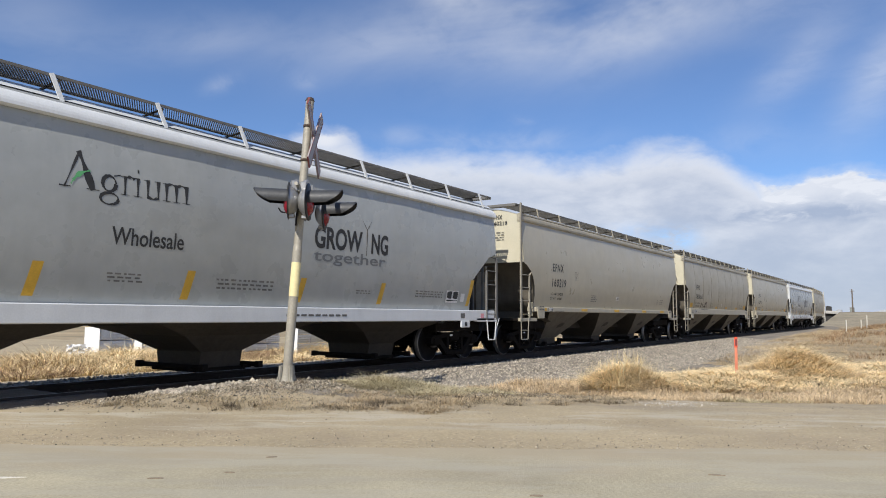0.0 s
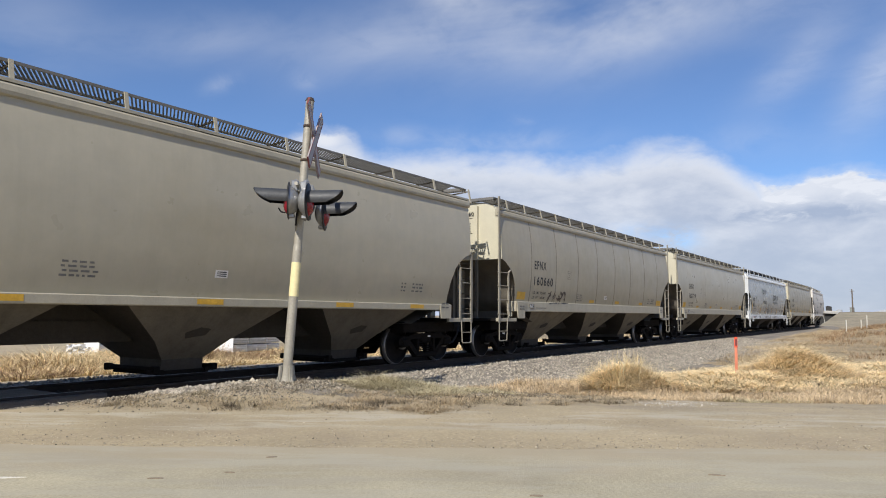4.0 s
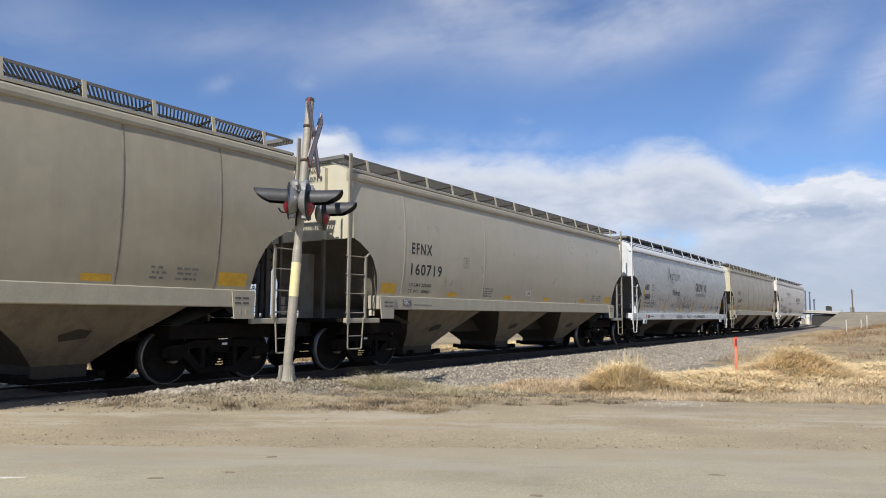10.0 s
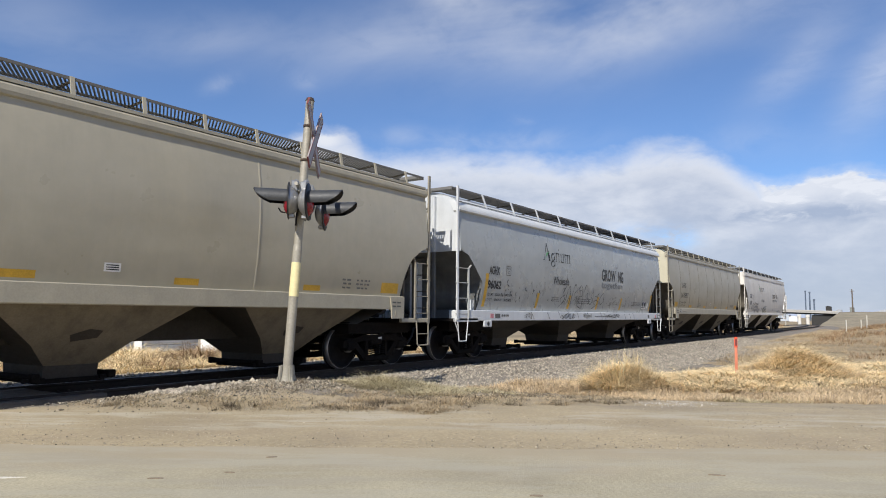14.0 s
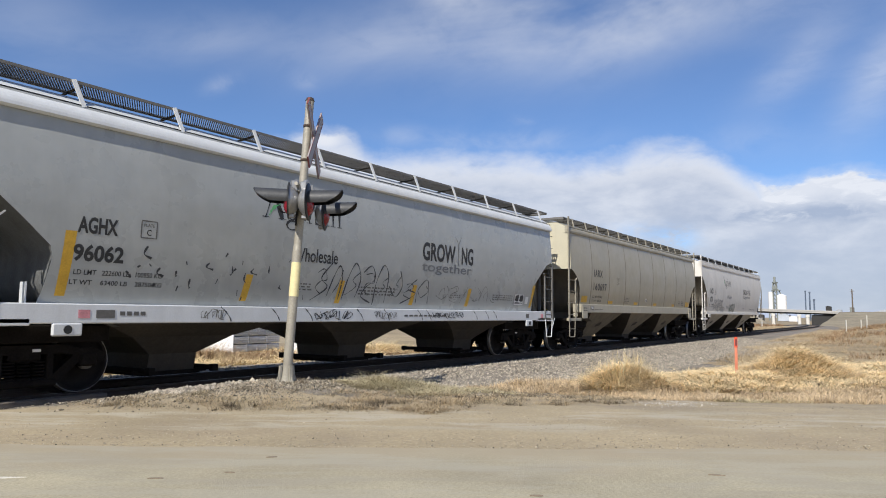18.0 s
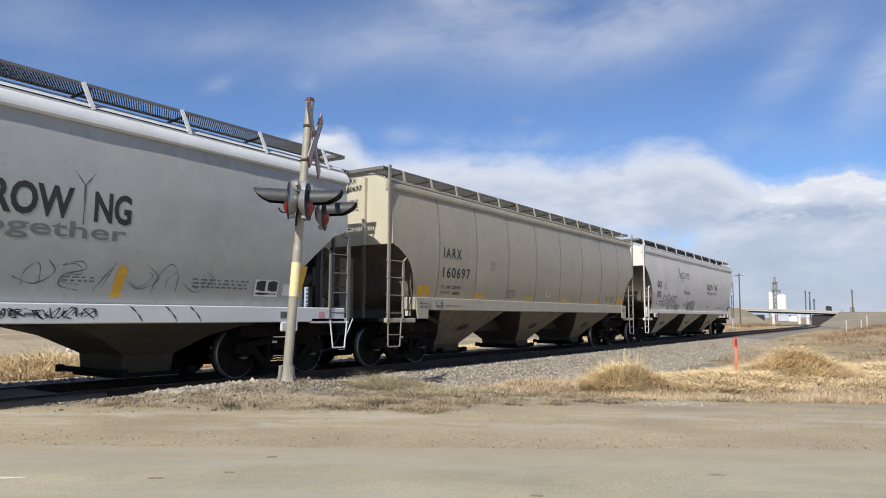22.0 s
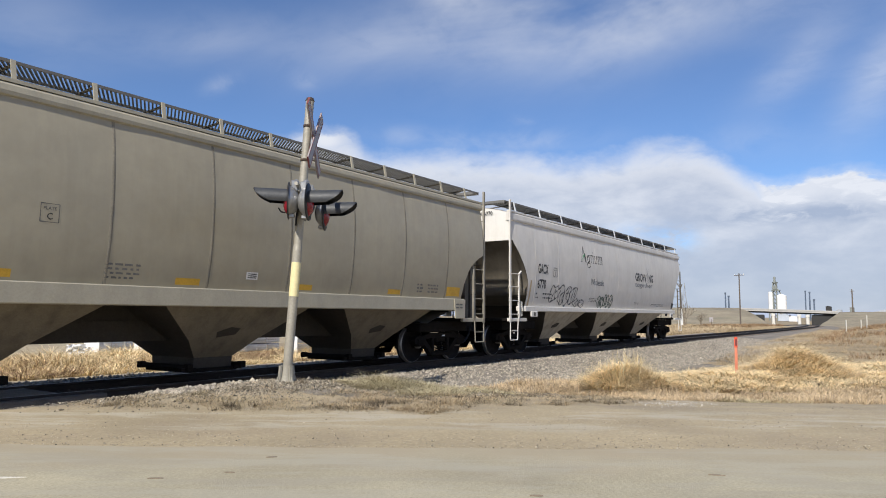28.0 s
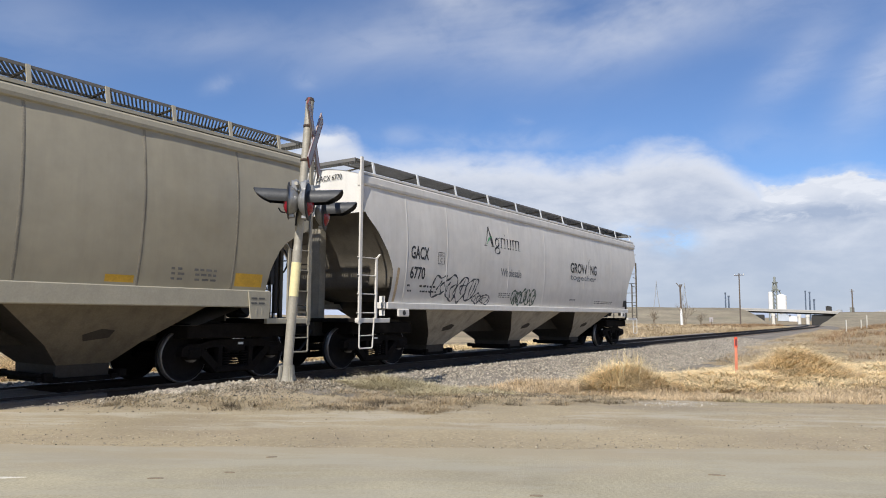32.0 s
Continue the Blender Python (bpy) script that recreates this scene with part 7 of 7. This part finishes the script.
def bank(name, label, top, toe, back, n=24):
    """A grassed embankment between its top line and its toe, with a slightly uneven face."""
    sh = Shape()
    t0, t1, b0, b1, k0, k1 = (Vector(p) for p in (*top, *toe, *back))
    rows = ((b0, b1), (t0, t1), (t0 + (k0 - t0) * 0.1, t1 + (k1 - t1) * 0.1), (k0, k1))
    m = 8

    def fn(u, v):
        i = 0 if v < 0.5 else 1 if v < 0.7 else 2
        f = (v - (0, 0.5, 0.7)[i]) / (0.5, 0.2, 0.3)[i]
        a, b = rows[i][0].lerp(rows[i][1], u), rows[i + 1][0].lerp(rows[i + 1][1], u)
        p = a.lerp(b, f)
        return (p.x, p.y, p.z + 0.35 * noise.noise((p.x * 0.05, p.y * 0.05, 4)))
    sh.grid(fn, n, 10)
    return tagged(new(name, sh.mesh(name, BANK_M)), label, "embankment", kind="structure")


bank("embankment_1", "tan grassed embankment of the overpass", ((333.0, 161.0, 5.6), (363.0, 71.0, 5.5)), ((181.0, 86.0, -3.5), (237.5, 34.0, -3.2)), ((380, 180, -4), (410, 70, -4)))
bank("embankment_2", "tan grassed embankment beyond the overpass", ((368.6, 30.0, 3.5), (362.0, -75.0, 5.0)), ((258.0, 27.6, -2.4), (147.0, -31.0, -2.0)), ((400, 20, -4), (400, -90, -4)))


def make_bridge():
    br = thing("road_bridge", "pale concrete road overpass on columns beyond the field", "bridge")
    a, b = Vector((353.6, 69, 0)), Vector((358.6, 30, 0))
    d = (b - a).normalized()
    nrm = Vector((d.y, -d.x, 0))
    ln = (b - a).length

    def slab(z0a, z1a, z0b, z1b, w0, w1):
        sh = Shape()
        for p, z0, z1 in ((a, z0a, z1a), (b, z0b, z1b)):
            for w in (w0, w1):
                for z in (z0, z1):
                    q = p + nrm * w
                    sh.v.append((q.x, q.y, z))
        sh.f = [(0, 1, 3, 2), (4, 6, 7, 5), (0, 4, 5, 1), (2, 3, 7, 6), (0, 2, 6, 4), (1, 5, 7, 3)]
        sh.s = [False] * 6
        return sh
    part("deck", slab(4.0, 4.7, 2.7, 3.3, -5, 5), CONCRETE, br)
    part("parapet", slab(4.7, 5.3, 3.3, 3.9, -5.1, -4.8), CONCRETE, br)
    part("parapet", slab(4.7, 5.3, 3.3, 3.9, 4.8, 5.1), CONCRETE, br)
    for w in (-3.6, -1.2, 1.2, 3.6):
        part("girder", slab(3.3, 4.0, 2.1, 2.7, w - 0.35, w + 0.35), SHADEDECK, br)
    # Dark boxes added at both ends to stand for shade below the deck.
    for f0, f1 in ((-0.02, 0.24), (0.74, 1.02)):
        p, q = a + d * ln * f0, a + d * ln * f1
        part("abutment", Shape().bar((p.x + 1, p.y, -0.6), (q.x + 1, q.y, -0.6), 9.0, 5.6), SHADEDECK, br)
    for f in (0.345, 0.615, 0.70):
        c = a + d * ln * f
        top = 3.0 - 1.25 * f
        for w in (-4.2, 0, 4.7):
            q = c + nrm * w
            part("column", Shape().cyl((q.x, q.y, -3.2), (q.x, q.y, top - 0.5), 0.75, n=12), SUNLIT_CONCRETE, br)
        p, q = c - nrm * 5.0, c + nrm * 5.6
        part("pier_cap", Shape().bar((p.x, p.y, top - 0.45), (q.x, q.y, top - 0.45), 1.5, 1.1), SUNLIT_CONCRETE, br)


make_bridge()


def make_elevator():
    e = thing("grain_elevator", "white silo and tall green-grey elevator leg in the distance", "grain elevator")
    part("silo", Shape().cyl((791.5, 115.8, 3), (791.5, 115.8, 7.5), 0.8, 5.0, n=24).cyl((791.5, 115.8, 7.5), (791.5, 115.8, 23), 5.0, n=24).cyl((791.5, 115.8, 23), (791.5, 115.8, 24.6), 5.0, 1.0, n=24), SILO, e)
    part("silo", Shape().cyl((790.5, 125.6, 3), (790.5, 125.6, 7), 0.5, 2.4, n=16).cyl((790.5, 125.6, 7), (790.5, 125.6, 27), 2.4, n=16), SILO, e)
    for cx, cy, r in ((791.5, 115.8, 4.8), (790.5, 125.6, 2.2)):
        for k in range(6):
            q = (cx + r * math.cos(k * 1.0472), cy + r * math.sin(k * 1.0472))
            part("silo_leg", Shape().bar((*q, -3), (*q, 8.5), 0.6, 0.6), DULLGREEN, e)
    leg = Shape()
    for dx, dy in ((-1.6, -1.6), (1.6, -1.6), (-1.6, 1.6), (1.6, 1.6)):
        leg.bar((790 + dx, 121.3 + dy, -3), (790 + dx, 121.3 + dy, 37), 0.8, 0.8)
    for k in range(9):
        z = 1 + 4 * k
        for s in (-1.6, 1.6):
            leg.bar((790 + s, 119.7, z), (790 + s, 122.9, z + 4), 0.5, 0.5)
            leg.bar((788.4, 121.3 + s, z), (791.6, 121.3 + s, z + 4), 0.5, 0.5)
    part("leg_tower", leg, DULLGREEN, e)
    part("head_house", Shape().box(787.5, 792.5, 119.2, 123.6, 29, 33.5, 0.2), DULLGREEN, e)
    part("head_pulley", Shape().box(789, 791, 120.4, 122.4, 35, 42.5, 0.2), DULLGREEN, e)
    part("spout", Shape().bar((790, 121, 33), (791.5, 116, 25), 0.9, 0.9), DULLGREEN, e)
    part("deck", Shape().box(787, 793, 116.5, 124.5, 28, 28.8), DULLGREEN, e)
    part("upper_deck", Shape().box(788, 792, 118.4, 123.6, 36, 36.7), DULLGREEN, e)


make_elevator()


def stack(x, y, h, r, label, cat="smokestack", mat=STACK_M):
    s = thing("smokestack", label, cat, "far stacks", pose(x, y, -2))
    part("shaft", Shape().cyl((0, 0, 0), (0, 0, h), r, r * 0.8, n=10), mat, s)
    part("rim", Shape().cyl((0, 0, h - 1), (0, 0, h), r * 1.15, n=10), mat, s)


for x, y, h, r in ((684.4, 147.3, 25.5, 0.7), (684.8, 144.6, 22.5, 0.8), (695.2, 82.2, 26.5, 0.6), (695.4, 78.9, 25.5, 0.7), (695.8, 75.6, 19.0, 0.7)):
    stack(x, y, h, r, "dark plant stack on the skyline")


def plant_block(x, y, w, d, h, mat, label):
    b = thing("plant_building", label, "building", "far plant buildings", pose(x, y, -2.6))
    part("wall", Shape().box(-d / 2, d / 2, -w / 2, w / 2, 0, h, 0.1), mat, b)
    part("roof", Shape().prism([(-w / 2 - 0.3, h), (w / 2 + 0.3, h), (0, h + w * 0.12)], "x", -d / 2 - 0.3, d / 2 + 0.3), mat, b)


plant_block(697, 64.5, 4, 8, 13, SHADEDECK, "dark plant building on the skyline")
plant_block(697, 56.5, 4, 8, 10, STEELFAR, "grey plant building on the skyline")
plant_block(699, 47, 3, 8, 12, DULLGREEN, "green-grey plant building on the skyline")
plant_block(690, 99, 9, 9, 5.5, TARP, "pale blue shed seen under the overpass")
plant_block(640, 85, 6, 4, 4, SILO, "small white shed seen under the overpass")
plant_block(760, 20, 26, 16, 9, STEELFAR, "long grey shed on the skyline")
plant_block(760, -14, 18, 14, 12, SILO, "pale shed on the skyline")


def make_hills():
    sh = Shape()
    for k in range(61):
        a = radians(-25 + k * 1.6)
        for r, z in ((3600, -30), (3900, 28 + 30 * noise.noise((k * 0.35, 1, 0)) + 14 * noise.noise((k * 1.1, 5, 0))), (4300, 20)):
            sh.v.append((r * math.cos(a), r * math.sin(a), z))
    sh.f = [(3 * i + j, 3 * i + 3 + j, 3 * i + 4 + j, 3 * i + 1 + j) for i in range(60) for j in range(2)]
    sh.s = [True] * len(sh.f)
    tagged(new("backdrop", sh.mesh("backdrop", HAZE)), "hazy pale hills on the horizon", "hills", kind="structure")


make_hills()


def white_post(x, y, h):
    p = thing("marker_post", "white painted marker post standing in brown grass", "marker post", "white posts", pose(x, y, ground_height(x, y), 0, random.uniform(-2, 2), 20))
    part("post", Shape().box(-0.04, 0.04, -0.04, 0.04, -0.2, h - 0.03, 0.008), POST_M, p)
    part("cap", Shape().prism([(-0.04, h - 0.03), (0.04, h - 0.03), (0, h + 0.03)], "x", -0.04, 0.04), POST_M, p)


for x, y, h in ((65.8, 4.9, 1.05), (65.9, 3.85, 0.8), (65.9, 3.45, 1.05)):
    white_post(x, y, h)


def make_line_sign():
    s = thing("line_sign", "small square board on a post by the line", "sign", where=pose(116.8, 27.4, ground_height(116.8, 27.4), 0, 0, 100))
    part("post", Shape().box(-0.05, 0.05, -0.05, 0.05, -0.2, 1.2), WOODPOLE, s)
    part("board", Shape().box(-0.28, 0.28, -0.02, 0.02, 0.75, 1.45, 0.01), SIGNBACK, s)


make_line_sign()


def make_building():
    a, c, b = Vector((36.9, 82.1, 0)), Vector((43.9, 78.6, 0)), Vector((50.3, 74.6, 0))
    back = Vector((0.48, 0.87, 0)) * 34
    h0, h1, h2 = 3.55, 5.75, 4.35
    sh = Shape()
    bld = thing("warehouse", "pale yellow sheet-metal warehouse with a low gable", "building")
    for o in (Vector((0, 0, 0)), back):
        for p, z in ((a, -0.4), (a, h0), (c, h1), (b, h2), (b, -0.4)):
            q = p + o
            sh.v.append((q.x, q.y, z))
    sh.f = [(0, 1, 2, 3, 4), (9, 8, 7, 6, 5), (0, 5, 6, 1), (4, 3, 8, 9)]
    sh.s = [False] * 4
    part("wall", sh, YELLOWWALL, bld)
    rf = Shape()
    up = Vector((0, 0, 0.12))
    for p, q, z0, z1 in ((a, c, h0, h1), (c, b, h1, h2)):
        v = [Vector((p.x, p.y, z0)), Vector((q.x, q.y, z1))]
        v = [x - back.normalized() * 0.3 for x in v] + [x + back for x in reversed(v)]
        rf.add([x + up * 0.1 for x in v] + [x + up for x in v], [(0, 1, 2, 3), (7, 6, 5, 4), (0, 4, 5, 1), (1, 5, 6, 2), (2, 6, 7, 3), (3, 7, 4, 0)])
    part("roof", rf, ROOFGREY, bld)
    d = (b - a).normalized()
    out = -back.normalized()
    for f, w, z0, z1, mat, nm in ((0.60, 1.0, 1.2, 2.3, SHADEDECK, "window"), (0.20, 1.0, -0.3, 1.9, SILO, "door"), (0.42, 1.0, -0.3, 1.9, SILO, "door")):
        p = a.lerp(b, f) + out * 0.05
        q = p + d * w
        part(nm, Shape().add([(p.x, p.y, z0), (q.x, q.y, z0), (q.x, q.y, z1), (p.x, p.y, z1)] + [(v.x + out.x * 0.05, v.y + out.y * 0.05, z) for v, z in ((p, z0), (q, z0), (q, z1), (p, z1))],
                             [(0, 1, 2, 3), (4, 5, 6, 7), (0, 1, 5, 4), (1, 2, 6, 5), (2, 3, 7, 6), (3, 0, 4, 7)]), mat, bld)
    for k in range(14):
        p = a.lerp(b, k / 14) + out * 0.03
        part("wall_rib", Shape().box(p.x - 0.04, p.x + 0.04, p.y - 0.04, p.y + 0.04, -0.3, min(h0 + (h1 - h0) * k / 7, h1 - (h1 - h2) * max(0, k - 7) / 7) - 0.1), YELLOWWALL, bld)


make_building()


def lumber_stack(x, y, depth, length, tiers, top, label):
    """Sheet goods in plastic wrap on bearers: the sunlit end is one white face, the side, greyed in colour for its
    shade, shows its bundles and straps.
    """
    z0 = ground_height(x, y)
    st = thing("lumber_stack", label, "stack", "wrapped stacks in the yard", pose(x, y, z0))
    rnd = random.Random(int(x * 100))
    for k in range(3):
        bx = 0.15 + (length - 0.4) * k / 2
        part("bearer", Shape().box(bx, bx + 0.1, 0.0, depth, -0.03, 0.08), PLANK, st)
    step = (top - z0 - 0.08) / tiers
    for k in range(tiers):
        o = rnd.uniform(0, 0.05)
        za = 0.08 + step * k
        b = part("wrapped_block", Shape().box(o, length - rnd.uniform(0, 0.12), 0.01 + rnd.uniform(0, 0.03), depth, za, za + step - 0.03, 0.015), WRAP_SHADED, st, "plastic-wrapped block, greyed for the shaded side")
        for j in range(3):
            zz = za + (step - 0.03) * (j + 0.6) / 3.6
            part("sheet_edge", Shape().box(0.04, length - 0.15, -0.004, 0.02, zz, zz + 0.012), GREYSTACK, b)
        for j in range(2):
            bx = length * (0.28 + 0.4 * j) + rnd.uniform(-0.05, 0.05)
            part("strap", Shape().box(bx, bx + 0.018, -0.006, 0.02, za, za + step - 0.03), GREYSTACK, b)

    def end(u, v):
        return (-0.012 - 0.012 * noise.noise((u * 5, v * 4, x)), depth * u, 0.06 + (top - z0 - 0.04) * v)
    part("end_wrap", Shape().grid(end, 8, 8), WRAP, st, "white plastic wrap over the sunlit end")

    def cover(u, v):
        e = max(abs(u - 0.5), abs(v - 0.5)) * 2
        return (length * u, depth * v, top - z0 + 0.03 - 0.06 * smoothstep(e, 0.9, 1.0) + 0.025 * noise.noise((u * length * 4, v * 4, x)))
    part("top_wrap", Shape().grid(cover, 20, 8), WRAP, st)


lumber_stack(14.0, 24.35, 1.0, 1.45, 2, 0.64, "sheet goods in white plastic wrap on bearers")
lumber_stack(14.9, 23.15, 0.46, 2.50, 3, 0.60, "narrow stack of wrapped sheets with a white end")
lumber_stack(17.0, 20.75, 1.9, 2.32, 3, 0.67, "wide strapped stack of wrapped sheets in tall grass")
lumber_stack(18.5, 19.0, 0.22, 2.3, 3, 0.76, "slim strapped stack with a white wrapped end")


def plastic_sheet(x, y):
    def crumple(u, v):
        return (-0.35 + 0.7 * u, 0.25 * noise.noise((u * 6, v * 5, 2)), 0.46 * v + 0.05 * noise.noise((u * 7, v * 3, 8)))
    t = thing("plastic_sheet", "torn white plastic sheet caught in straw", "plastic sheet", where=pose(x, y, ground_height(x, y), 0, 0, -35))
    part("sheet", Shape().grid(crumple, 16, 10, False), WRAP, t)


plastic_sheet(12.35, 22.7)

# ---- what moves ----
def train_at(t):
    """Distance along the track of the last car's front end; the train brakes."""
    return 107.305 - 5.0641 * t + 0.082995 * t * t - 0.00057825 * t ** 3


def car_pose(car, lead, t):
    s = train_at(t) + lead + 8.01
    ax = car["axles"]
    a, b = (ax[0] + ax[1]) / 2, (ax[2] + ax[3]) / 2
    xa, ya, _ = track(s + a)
    xb, yb, _ = track(s + b)
    h = math.atan2(yb - ya, xb - xa)
    f = -a / (b - a)
    return pose(xa + (xb - xa) * f, ya + (yb - ya) * f, 0.0, 0, 0, math.degrees(h))


def motions():
    for car, lead in CARS:
        walk(car, [(i * 0.5, car_pose(car, lead, i * 0.5)) for i in range(65)])
        # each axle rolls without slipping: one row for every 80 degrees of turn or less
        rows, last = [], None
        for i in range(0, 961):
            t = i / 30
            turn = -(train_at(0) - train_at(t)) / 0.4595
            if last is None or abs(turn - last) > 1.15 or i == 960:
                rows.append((t, turn))
                last = turn
        for ws in [o for o in car.children if o.name.startswith("wheelset")]:
            x = ws.matrix_basis.translation.x
            walk(ws, [(t, pose(x, 0, 0.457, 0, math.degrees(turn), 0)) for t, turn in rows])


motions()
